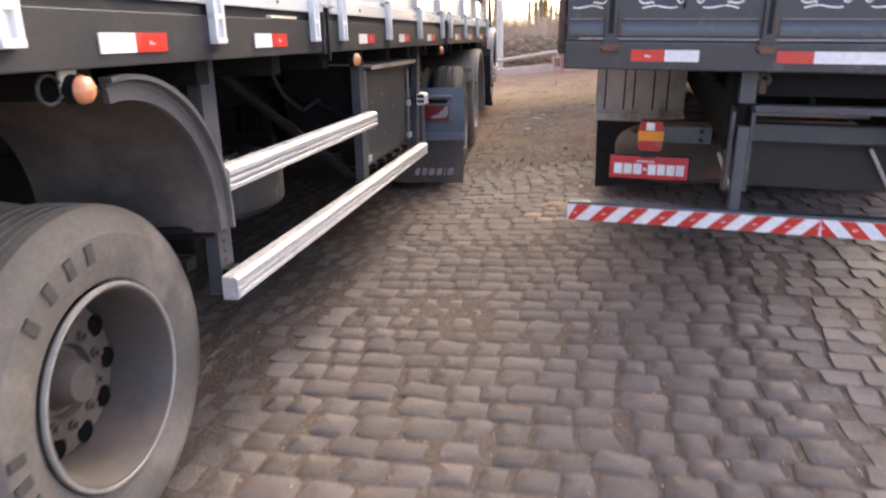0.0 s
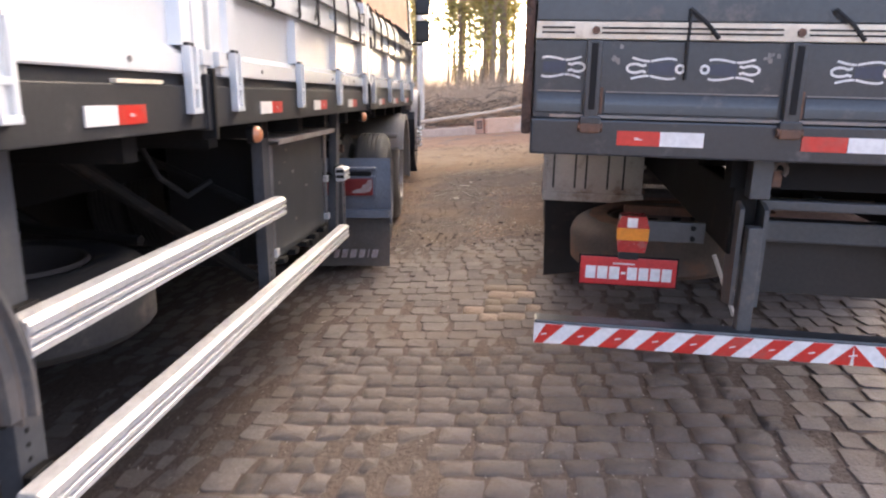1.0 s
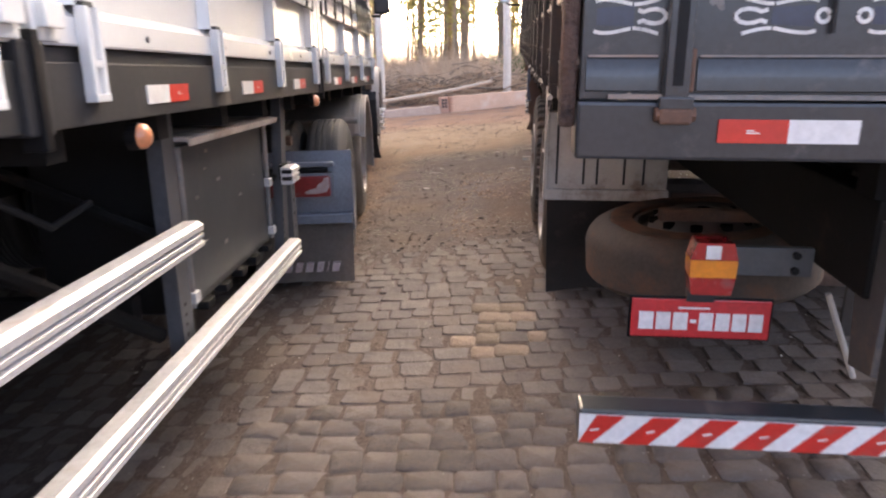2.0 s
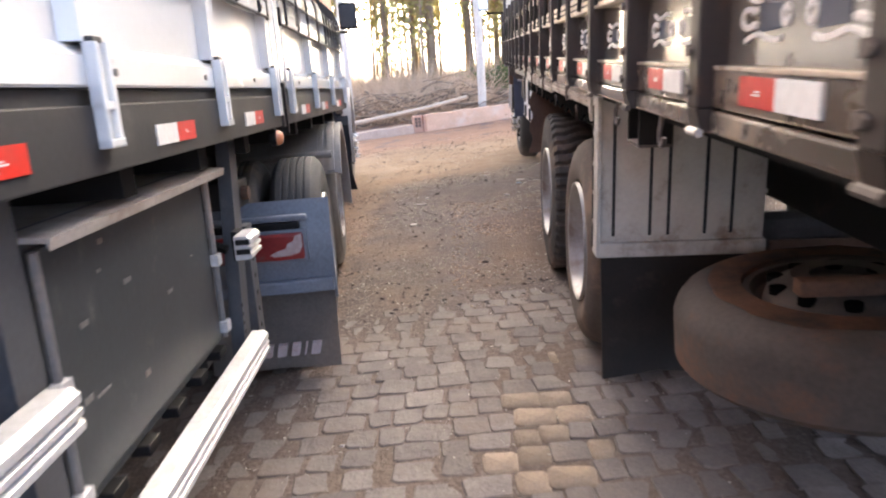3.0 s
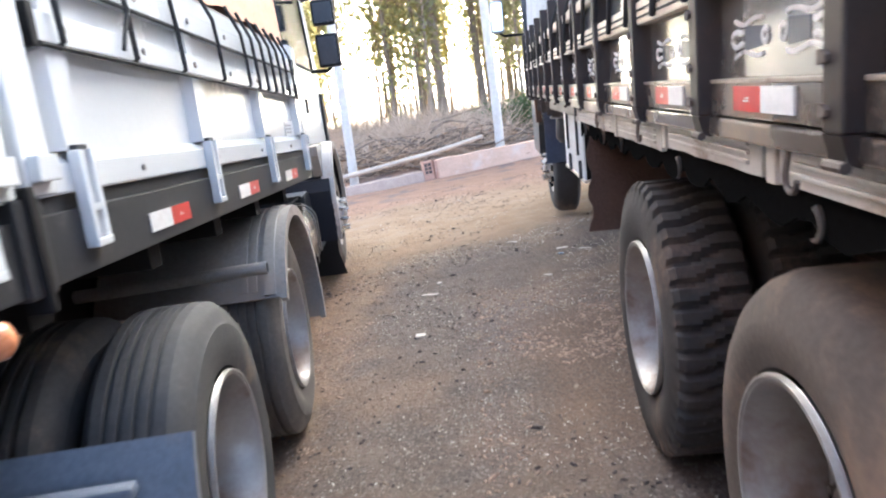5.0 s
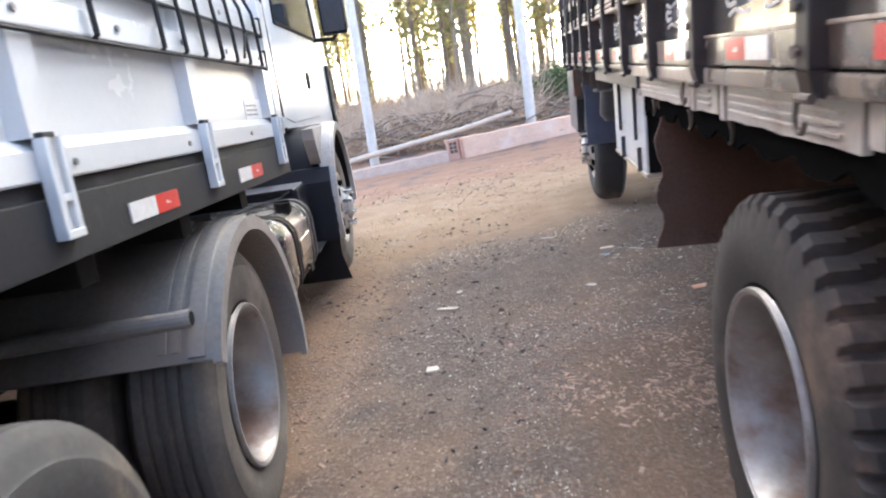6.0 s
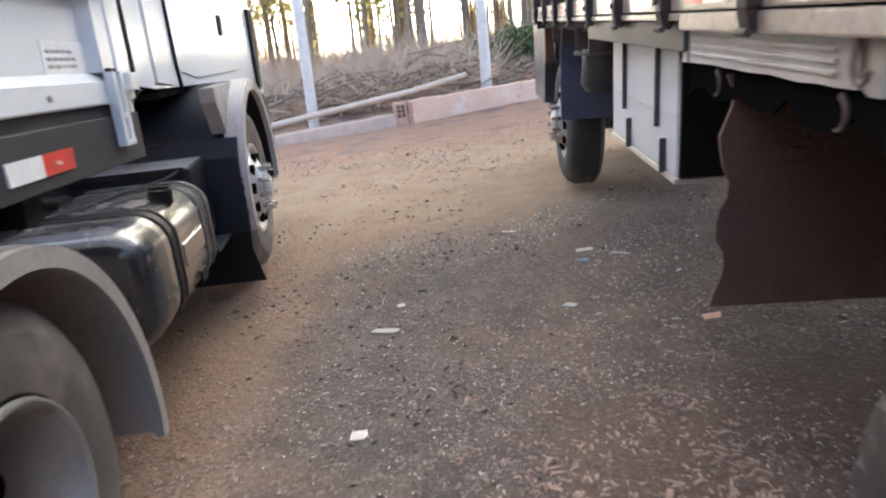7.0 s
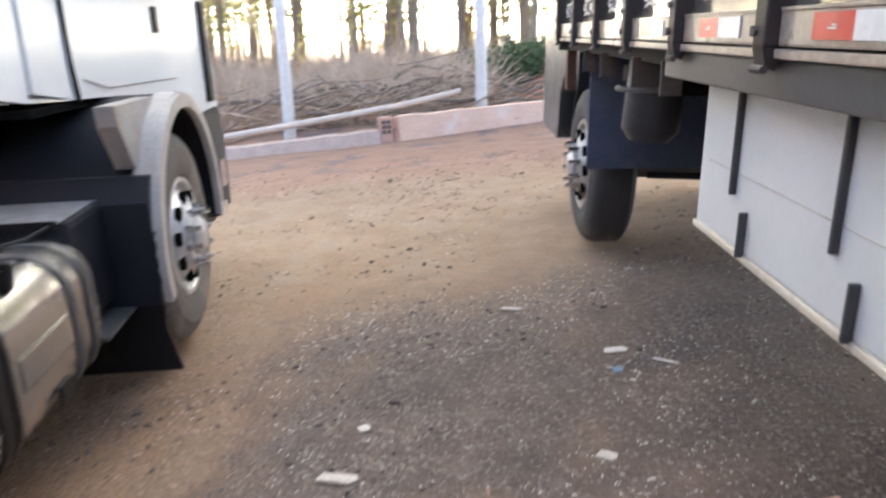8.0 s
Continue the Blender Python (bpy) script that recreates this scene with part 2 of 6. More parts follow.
M_treadplate = mat("sky_lit_dusty_tread_plate", (0.34, 0.345, 0.36), (0.26, 0.26, 0.27), 0.35, metal=0.4, scale=5, bump=0.1, dust=(0.3, 0.26, 0.23), dust_amount=0.25)
M_locker = mat("white_locker_paint", (0.74, 0.75, 0.74), (0.68, 0.69, 0.68), 0.4, scale=2, bump=0.02, dust=(0.55, 0.48, 0.42), dust_amount=0.08, dust_scale=2.5, grain_mix=0.06)
M_darkblue = mat("dark_blue_rubber", (0.075, 0.092, 0.14), (0.055, 0.068, 0.10), 0.55, scale=4, bump=0.1, dust=(0.16, 0.14, 0.14), dust_amount=0.14)
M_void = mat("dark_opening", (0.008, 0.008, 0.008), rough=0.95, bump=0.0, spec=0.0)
M_black = mat("black_plastic", (0.007, 0.007, 0.008), (0.012, 0.011, 0.011), 0.5, bump=0.06, dust=(0.05, 0.04, 0.035), dust_amount=0.05, spec=0.2)
M_rope = mat("black_rope", (0.02, 0.02, 0.021), rough=0.8, bump=0.1)
M_tarp = mat("orange_canvas", (0.62, 0.36, 0.24), (0.52, 0.29, 0.19), 0.75, scale=3, bump=0.25)
M_greytarp = mat("pale_grey_canvas", (0.5, 0.5, 0.48), (0.38, 0.37, 0.35), 0.75, scale=3, bump=0.25)
M_glass = mat("dark_glass", (0.02, 0.025, 0.035), rough=0.06, bump=0.0, coat=0.5)
M_darkmirror = mat("dull_mirror_glass", (0.03, 0.032, 0.036), rough=0.35, bump=0.0, spec=0.3)
M_mirror = mat("mirror_glass", (0.85, 0.87, 0.9), rough=0.03, metal=1.0, bump=0.0)
M_innerlid = mat("worn_galvanised_sheet", (0.42, 0.385, 0.355), (0.31, 0.28, 0.255), 0.55, scale=5, bump=0.06, dust=(0.3, 0.24, 0.2), dust_amount=0.25)
M_boxpaint = mat("dark_box_paint", (0.032, 0.039, 0.045), (0.042, 0.047, 0.052), 0.42, scale=3, bump=0.06, dust=(0.2, 0.19, 0.18), dust_amount=0.1, dust_scale=7)
M_cob = mat("cobblestone", (0.175, 0.150, 0.138), (0.132, 0.114, 0.107), 0.78, scale=9, bump=0.8, fine=70, dust=(0.178, 0.142, 0.12), dust_amount=0.34, dust_scale=1.6, vary=0.2, spec=0.2, bump_dist=0.012)
M_cobfield = mat("cobblestone_field", (0.175, 0.150, 0.138), (0.132, 0.114, 0.107), 0.78, scale=9, bump=0.8, fine=70, dust=(0.178, 0.142, 0.12), dust_amount=0.34, dust_scale=1.6, vary=0.2, spec=0.2, bump_dist=0.012, island=True)
M_cobwarm = mat("ochre_cobblestone", (0.25, 0.187, 0.138), (0.17, 0.13, 0.1), 0.8, scale=9, bump=0.6, fine=90, vary=0.25, dust=(0.2, 0.165, 0.14), dust_amount=0.2)
M_terra = mat("terracotta_brick", (0.60, 0.35, 0.25), (0.5, 0.28, 0.2), 0.8, scale=8, bump=0.3, dust=(0.5, 0.36, 0.28), dust_amount=0.25, vary=0.12)
M_mortar = mat("pale_mortar", (0.5, 0.37, 0.29), (0.4, 0.28, 0.22), 0.9, scale=8, bump=0.4)
M_dirtmound = mat("red_earth", (0.38, 0.155, 0.085), (0.30, 0.13, 0.075), 0.95, scale=4, bump=0.6, bump_dist=0.04)
M_whitewash = mat("whitewashed_post", (0.68, 0.63, 0.56), (0.55, 0.49, 0.42), 0.7, scale=6, bump=0.3, dust=(0.45, 0.4, 0.35), dust_amount=0.2)
M_bark = mat("eucalyptus_bark", (0.36, 0.27, 0.185), (0.25, 0.185, 0.125), 0.85, scale=3, bump=0.5, vary=0.3)
M_leaf = mat("eucalyptus_leaf", (0.43, 0.39, 0.17), (0.31, 0.29, 0.13), 0.5, scale=1.2, bump=0.0, vary=0.3, through_light=0.6)
M_bush = mat("bush_leaf", (0.15, 0.20, 0.08), (0.11, 0.155, 0.065), 0.6, scale=2, bump=0.0, vary=0.2, through_light=0.4)
M_twig = mat("dry_branch", (0.24, 0.175, 0.125), (0.15, 0.11, 0.082), 0.9, scale=4, bump=0.4, vary=0.25)
M_twigs = mat("dry_brushwood", (0.62, 0.455, 0.32), (0.42, 0.295, 0.2), 0.9, scale=1.5, bump=0.2)
M_palelog = mat("debarked_log", (0.62, 0.5, 0.39), (0.5, 0.38, 0.29), 0.7, scale=4, bump=0.3)
M_chip = mat("pale_chip", (0.56, 0.51, 0.46), (0.38, 0.33, 0.29), 0.7, scale=20, bump=0.1, vary=0.25)
M_bluechip = mat("blue_scrap", (0.16, 0.24, 0.32), rough=0.5, bump=0.1)
M_pebble = mat("gravel", (0.12, 0.097, 0.084), (0.06, 0.05, 0.046), 0.85, scale=8, bump=0.3)
M_redlitter = mat("reddish_bark_crumbs", (0.38, 0.27, 0.21), (0.21, 0.14, 0.105), 0.9, scale=9, bump=0.2)
M_litter = mat("leaf_litter", (0.29, 0.225, 0.175), (0.17, 0.125, 0.095), 0.85, scale=5, bump=0.2)


def ground_material():
    m = bpy.data.materials.new("yard_soil")
    m.use_nodes = True
    n, ln = m.node_tree.nodes, m.node_tree.links
    p = n["Principled BSDF"]
    tc = n.new("ShaderNodeTexCoord")
    sep = n.new("ShaderNodeSeparateXYZ")
    ln.new(tc.outputs["Object"], sep.inputs[0])

    def noise_tex(s, d=6.0, r=0.62):
        t = n.new("ShaderNodeTexNoise")
        t.inputs["Scale"].default_value, t.inputs["Detail"].default_value, t.inputs["Roughness"].default_value = s, d, r
        ln.new(tc.outputs["Object"], t.inputs["Vector"])
        return t.outputs["Fac"]

    def math_node(op, x, y, z=None):
        k = n.new("ShaderNodeMath")
        k.operation = op
        for i, v in enumerate((x, y, z)):
            if v is None:
                continue
            if isinstance(v, (int, float)):
                k.inputs[i].default_value = v
            else:
                ln.new(v, k.inputs[i])
        return k.outputs[0]

    def ramp(v, lo, hi):
        r = n.new("ShaderNodeMapRange")
        r.interpolation_type = "SMOOTHSTEP"
        r.inputs["From Min"].default_value, r.inputs["From Max"].default_value = lo, hi
        ln.new(v, r.inputs["Value"])
        return r.outputs["Result"]

    def mix(f, x, y):
        k = n.new("ShaderNodeMix")
        k.data_type = "RGBA"
        ln.new(f, k.inputs["Factor"])
        for v, s in ((x, k.inputs["A"]), (y, k.inputs["B"])):
            if isinstance(v, tuple):
                s.default_value = (*v, 1)
            else:
                ln.new(v, s)
        return k.outputs["Result"]

    n1, n2, n3, n4 = noise_tex(0.7), noise_tex(3.2), noise_tex(45, 4), noise_tex(160, 2)
    gravel = mix(ramp(n2, 0.35, 0.65), (0.100, 0.081, 0.071), (0.150, 0.114, 0.095))
    gravel = mix(math_node("MULTIPLY", ramp(n3, 0.35, 0.7), 0.7), gravel, (0.085, 0.071, 0.063))
    gravel = mix(ramp(n4, 0.62, 0.70), gravel, (0.32, 0.27, 0.23))
    cells = n.new("ShaderNodeTexVoronoi")
    cells.inputs["Scale"].default_value = 75.0
    ln.new(tc.outputs["Object"], cells.inputs["Vector"])
    tone = n.new("ShaderNodeSeparateColor")
    ln.new(cells.outputs["Color"], tone.inputs[0])
    gravel = mix(math_node("MULTIPLY", ramp(tone.outputs[0], 0.55, 1.0), 0.5), gravel, (0.045, 0.038, 0.035))
    gravel = mix(math_node("MULTIPLY", ramp(tone.outputs[1], 0.75, 1.0), 0.6), gravel, (0.30, 0.26, 0.23))
    gravel = mix(math_node("MULTIPLY", ramp(noise_tex(1.1), 0.5, 0.68), 0.55), gravel, (0.165, 0.118, 0.086))
    gravel = mix(math_node("MULTIPLY", ramp(noise_tex(2.6), 0.53, 0.68), 0.5), gravel, (0.088, 0.078, 0.074))
    gravel = mix(math_node("MULTIPLY", ramp(noise_tex(4.2, 8.0, 0.7), 0.52, 0.64), 0.45), gravel, (0.18, 0.142, 0.115))
    sand = mix(ramp(n2, 0.35, 0.7), (0.30, 0.222, 0.152), (0.235, 0.162, 0.108))
    sand = mix(ramp(n3, 0.45, 0.75), sand, (0.31, 0.20, 0.125))
    sand = mix(math_node("MULTIPLY", ramp(tone.outputs[2], 0.6, 1.0), 0.45), sand, (0.22, 0.16, 0.12))
    sand = mix(math_node("MULTIPLY", ramp(noise_tex(2.1), 0.52, 0.7), 0.5), sand, (0.30, 0.24, 0.19))
    red = mix(ramp(n2, 0.3, 0.7), (0.33, 0.195, 0.138), (0.265, 0.158, 0.112))
    # sand starts where the gravel of the lane ends; a warmer, lighter strip follows the tractor's side
    wob = math_node("MULTIPLY_ADD", n1, 2.4, -1.2)
    yy = math_node("ADD", sep.outputs["Y"], wob)
    reach = math_node("MULTIPLY_ADD", sep.outputs["X"], -0.30, sep.outputs["Y"])
    reach = math_node("MULTIPLY_ADD", n1, 0.9, math_node("MULTIPLY_ADD", n2, 0.5, reach))
    f_sand = ramp(math_node("MULTIPLY_ADD", noise_tex(9.0, 8.0, 0.75), 1.9, reach), 14.0, 15.7)
    side = math_node("SUBTRACT", -1.1, sep.outputs["X"])
    side = math_node("MULTIPLY_ADD", n2, 0.36, math_node("ADD", side, -0.18))
    f_side = math_node("MULTIPLY", ramp(math_node("MULTIPLY_ADD", noise_tex(5.0, 9.0, 0.8), 1.1, side), 0.2, 0.95), ramp(sep.outputs["Y"], 7.8, 9.2))
    # a pale ridge of swept dust runs along the edge of the strip
    ridge = math_node("MULTIPLY", math_node("MULTIPLY", ramp(side, -0.10, 0.0), ramp(side, 0.14, 0.03)), ramp(sep.outputs["Y"], 7.6, 8.6))
    col = mix(math_node("MULTIPLY", f_side, 0.72), gravel, mix(ramp(n3, 0.4, 0.7), (0.33, 0.205, 0.122), (0.19, 0.125, 0.082)))
    col = mix(math_node("MULTIPLY", ridge, 0.35), col, (0.25, 0.178, 0.125))
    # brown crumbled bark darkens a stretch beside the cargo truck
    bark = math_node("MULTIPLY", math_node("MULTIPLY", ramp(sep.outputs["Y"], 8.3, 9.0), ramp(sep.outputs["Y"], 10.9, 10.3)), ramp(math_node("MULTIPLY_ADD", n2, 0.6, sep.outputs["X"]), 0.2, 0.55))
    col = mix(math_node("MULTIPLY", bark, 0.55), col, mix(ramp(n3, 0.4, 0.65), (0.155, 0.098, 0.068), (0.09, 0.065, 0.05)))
    # brown earth lies between the stones before the gravel starts
    col = mix(math_node("MULTIPLY", ramp(yy, 8.2, 7.0), 0.65), col, mix(ramp(n3, 0.4, 0.65), (0.140, 0.109, 0.089), (0.105, 0.083, 0.069)))
    col = mix(f_sand, col, sand)
    patch = math_node("MULTIPLY", ramp(n1, 0.52, 0.7), ramp(sep.outputs["Y"], 6.2, 9.2))
    col = mix(math_node("MULTIPLY", patch, 0.35), col, (0.26, 0.17, 0.115))
    col = mix(math_node("MULTIPLY", ramp(yy, 16.2, 17.8), 0.7), col, red)
    dark = math_node("MULTIPLY", ramp(noise_tex(1.6), 0.52, 0.66), ramp(yy, 17.2, 18.4))
    col = mix(math_node("MULTIPLY", dark, 0.8), col, (0.165, 0.135, 0.13))
    col = mix(ramp(yy, 21.6, 23.4), col, mix(ramp(n2, 0.35, 0.65), (0.27, 0.2, 0.14), (0.2, 0.15, 0.1)))
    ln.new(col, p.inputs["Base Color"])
    p.inputs["Roughness"].default_value = 0.9
    p.inputs["Specular IOR Level"].default_value = 0.1
    bp = n.new("ShaderNodeBump")
    bp.inputs["Strength"].default_value, bp.inputs["Distance"].default_value = 0.6, 0.025
    ln.new(math_node("MULTIPLY_ADD", cells.outputs["Distance"], -0.10, math_node("MULTIPLY_ADD", n3, 0.7, n2)), bp.inputs["Height"])
    ln.new(bp.outputs["Normal"], p.inputs["Normal"])
    return m


M_ground = ground_material()


# ---- building blocks ----
def part(name, bm, material, parent, label="", smooth=None):
    """Links a bmesh as one mesh object under a thing or a part."""
    me = bpy.data.meshes.new(name)
    bmesh.ops.recalc_face_normals(bm, faces=bm.faces)
    bm.to_mesh(me)
    bm.free()
    me.materials.append(material)
    if smooth:
        me.shade_smooth()
        me.set_sharp_from_angle(angle=radians(smooth))
    ob = new(name, me)
    ob.parent = parent
    if label:
        ob["label"] = label
    return ob


def thing(name, m, label, category, group="", kind=""):
    ob = new(name)
    ob.matrix_world = m
    ob.empty_display_size = 0.2
    return tagged(ob, label, category, group, kind)


def box(bm, x0, x1, y0, y1, z0, z1, bevel=0.0, m=None):
    vs = [bm.verts.new((x, y, z)) for x in (x0, x1) for y in (y0, y1) for z in (z0, z1)]
    fs = [bm.faces.new([vs[i] for i in f]) for f in ((0, 1, 3, 2), (4, 6, 7, 5), (0, 4, 5, 1), (2, 3, 7, 6), (0, 2, 6, 4), (1, 5, 7, 3))]
    if bevel:
        es = list({e for f in fs for e in f.edges})
        out = bmesh.ops.bevel(bm, geom=es, offset=bevel, segments=2, affect="EDGES", profile=0.6)
        vs = list({v for f in out["faces"] for v in f.verts})
    if m is not None:
        bmesh.ops.transform(bm, matrix=m, verts=[v for v in vs if v.is_valid])
    return bm


def boxed(x0, x1, y0, y1, z0, z1, bevel=0.0):
    return box(bmesh.new(), x0, x1, y0, y1, z0, z1, bevel)


def tube(bm, pts, r, seg=8, r1=None, cap=True):
    """A round bar along points; r to r1."""
    pts = [Vector(p) for p in pts]
    rings = []
    for i, p in enumerate(pts):
        d = (pts[min(i + 1, len(pts) - 1)] - pts[max(i - 1, 0)]).normalized()
        a = d.orthogonal().normalized() if i == 0 else (a - a.dot(d) * d).normalized()
        b = d.cross(a)
        rr = r if r1 is None else r + (r1 - r) * i / (len(pts) - 1)
        rings.append([bm.verts.new(p + rr * (math.cos(t) * a + math.sin(t) * b)) for t in (2 * math.pi * k / seg for k in range(seg))])
    for q, s in zip(rings, rings[1:]):
        for k in range(seg):
            bm.faces.new((q[k], q[(k + 1) % seg], s[(k + 1) % seg], s[k]))
    if cap:
        bm.faces.new(rings[0][::-1]), bm.faces.new(rings[-1])
    return bm


def tubed(pts, r, seg=8, r1=None):
    return tube(bmesh.new(), pts, r, seg, r1)


def lathe(bm, profile, seg=48, closed=False):
    """Turns (x along the axle, radius) pairs round the x axis."""
    rings = []
    for x, r in profile:
        rings.append([bm.verts.new((x, r * math.cos(2 * math.pi * k / seg), r * math.sin(2 * math.pi * k / seg))) for k in range(seg)])
    pairs = list(zip(rings, rings[1:])) + ([(rings[-1], rings[0])] if closed else [])
    for a, b in pairs:
        for k in range(seg):
            bm.faces.new((a[k], a[(k + 1) % seg], b[(k + 1) % seg], b[k]))
    return rings


def extrude_profile(bm, prof, axis, a, b):
    """A closed outline (two coordinates) drawn out along an axis from a to b."""
    def at(p, q):
        return {"x": (q, p[0], p[1]), "y": (p[0], q, p[1]), "z": (p[0], p[1], q)}[axis]
    r0, r1 = [bm.verts.new(at(p, a)) for p in prof], [bm.verts.new(at(p, b)) for p in prof]
    for i in range(len(prof)):
        j = (i + 1) % len(prof)
        bm.faces.new((r0[i], r0[j], r1[j], r1[i]))
    bm.faces.new(r0[::-1]), bm.faces.new(r1)
    return bm


def arc_band(bm, cy, cz, r, thick, a0, a1, x0, x1, seg=18):
    """A bent sheet round an axle: angles in degrees from +y (ahead) up."""
    prof = [(cy + rr * math.cos(radians(t)), cz + rr * math.sin(radians(t))) for rr, ts in
            ((r, np.linspace(a0, a1, seg)), (r + thick, np.linspace(a1, a0, seg))) for t in ts]
    n = len(prof)
    r0, r1 = [bm.verts.new((x0, *p)) for p in prof], [bm.verts.new((x1, *p)) for p in prof]
    for i in range(n):
        j = (i + 1) % n
        bm.faces.new((r0[i], r0[j], r1[j], r1[i]))
    half = n // 2
    for ring in (r0, r1):
        for i in range(half - 1):
            bm.faces.new((ring[i], ring[i + 1], ring[n - 2 - i], ring[n - 1 - i]))
    return bm


def ribbon(bm, pts, w, at, thick=0.003):
    """A painted stroke: a flat band along 2D points, laid by at(u, v, height)."""
    pts = [Vector(p) for p in pts]
    rows = []
    for i, p in enumerate(pts):
        d = (pts[min(i + 1, len(pts) - 1)] - pts[max(i - 1, 0)]).normalized()
        nrm = Vector((-d.y, d.x)) * w / 2
        rows.append([bm.verts.new(at(*(p + s * nrm), h)) for h in (0, thick) for s in (-1, 1)])
    for a, b in zip(rows, rows[1:]):
        for i, j in ((0, 1), (1, 3), (3, 2), (2, 0)):
            bm.faces.new((a[i], a[j], b[j], b[i]))
    bm.faces.new((rows[0][0], rows[0][1], rows[0][3], rows[0][2]))
    bm.faces.new((rows[-1][0], rows[-1][2], rows[-1][3], rows[-1][1]))
    return bm


def tyre_mesh(width, R, r, tread, seg=64):
    """Outer face at x = 0, body towards -x."""
    bm = bmesh.new()
    w = width
    prof = [(-0.03, r), (-0.012, r + 0.015), (0.0, r + 0.06), (0.004, (R + r) / 2), (0.0, R - 0.075), (-0.006, R - 0.068), (-0.012, R - 0.035), (-0.03, R - 0.012), (-0.045, R)]
    if tread == "plain":
        prof = prof[:4] + [(0.0, R - 0.10), (-0.009, R - 0.065), (-0.027, R - 0.034), (-0.055, R - 0.012), (-0.09, R)]
    tr = []
    if tread == "rib":
        for k in range(1, 5):
            x = -0.045 - (w - 0.09) * k / 5
            tr += [(x + 0.009, R + 0.003), (x + 0.006, R - 0.013), (x - 0.006, R - 0.013), (x - 0.009, R + 0.003)]
    prof += tr + [(-w + 0.045, R), (-w + 0.03, R - 0.012), (-w + 0.012, R - 0.035), (-w, R - 0.075), (-w - 0.004, (R + r) / 2), (-w, r + 0.06), (-w + 0.03, r)]
    if tread != "lug":
        lathe(bm, prof, seg, closed=True)
        return bm
    # staggered tread blocks, drawn out of the carcass
    cross = [(-0.03, r), (-0.012, r + 0.015), (0.0, r + 0.06), (0.004, (R + r) / 2), (0.0, R - 0.075), (-0.006, R - 0.05)]
    blocks = [(-0.012, -0.02, 0), (-0.03, 0.0, 0), (-0.09, 0.0, 0), (-0.122, 0.0, 1), (-0.153, 0.0, 2), (-0.185, 0.0, 3), (-0.245, 0.0, 3), (-0.263, -0.02, 3)]
    last = [(-w + 0.006, R - 0.05), (-w, R - 0.075), (-w - 0.004, (R + r) / 2), (-w, r + 0.06), (-w + 0.03, r)]
    steps = 44 * 6
    rings = []
    for k in range(steps):
        a = 2 * math.pi * k / steps
        c, s = math.cos(a), math.sin(a)
        ring = list(cross)
        for x, dz, shift in blocks:
            low = (k + shift) % 6 >= 4
            ring.append((x, R + dz + (-0.014 if low else 0.012)))
        ring += last
        rings.append([bm.verts.new((x, q * s, q * c)) for x, q in ring])
    m = len(rings[0])
    for k in range(steps):
        a, b = rings[k], rings[(k + 1) % steps]
        for i in range(m):
            bm.faces.new((a[i], b[i], b[(i + 1) % m], a[(i + 1) % m]))
    return bm


RT, RR = 0.51, 0.292


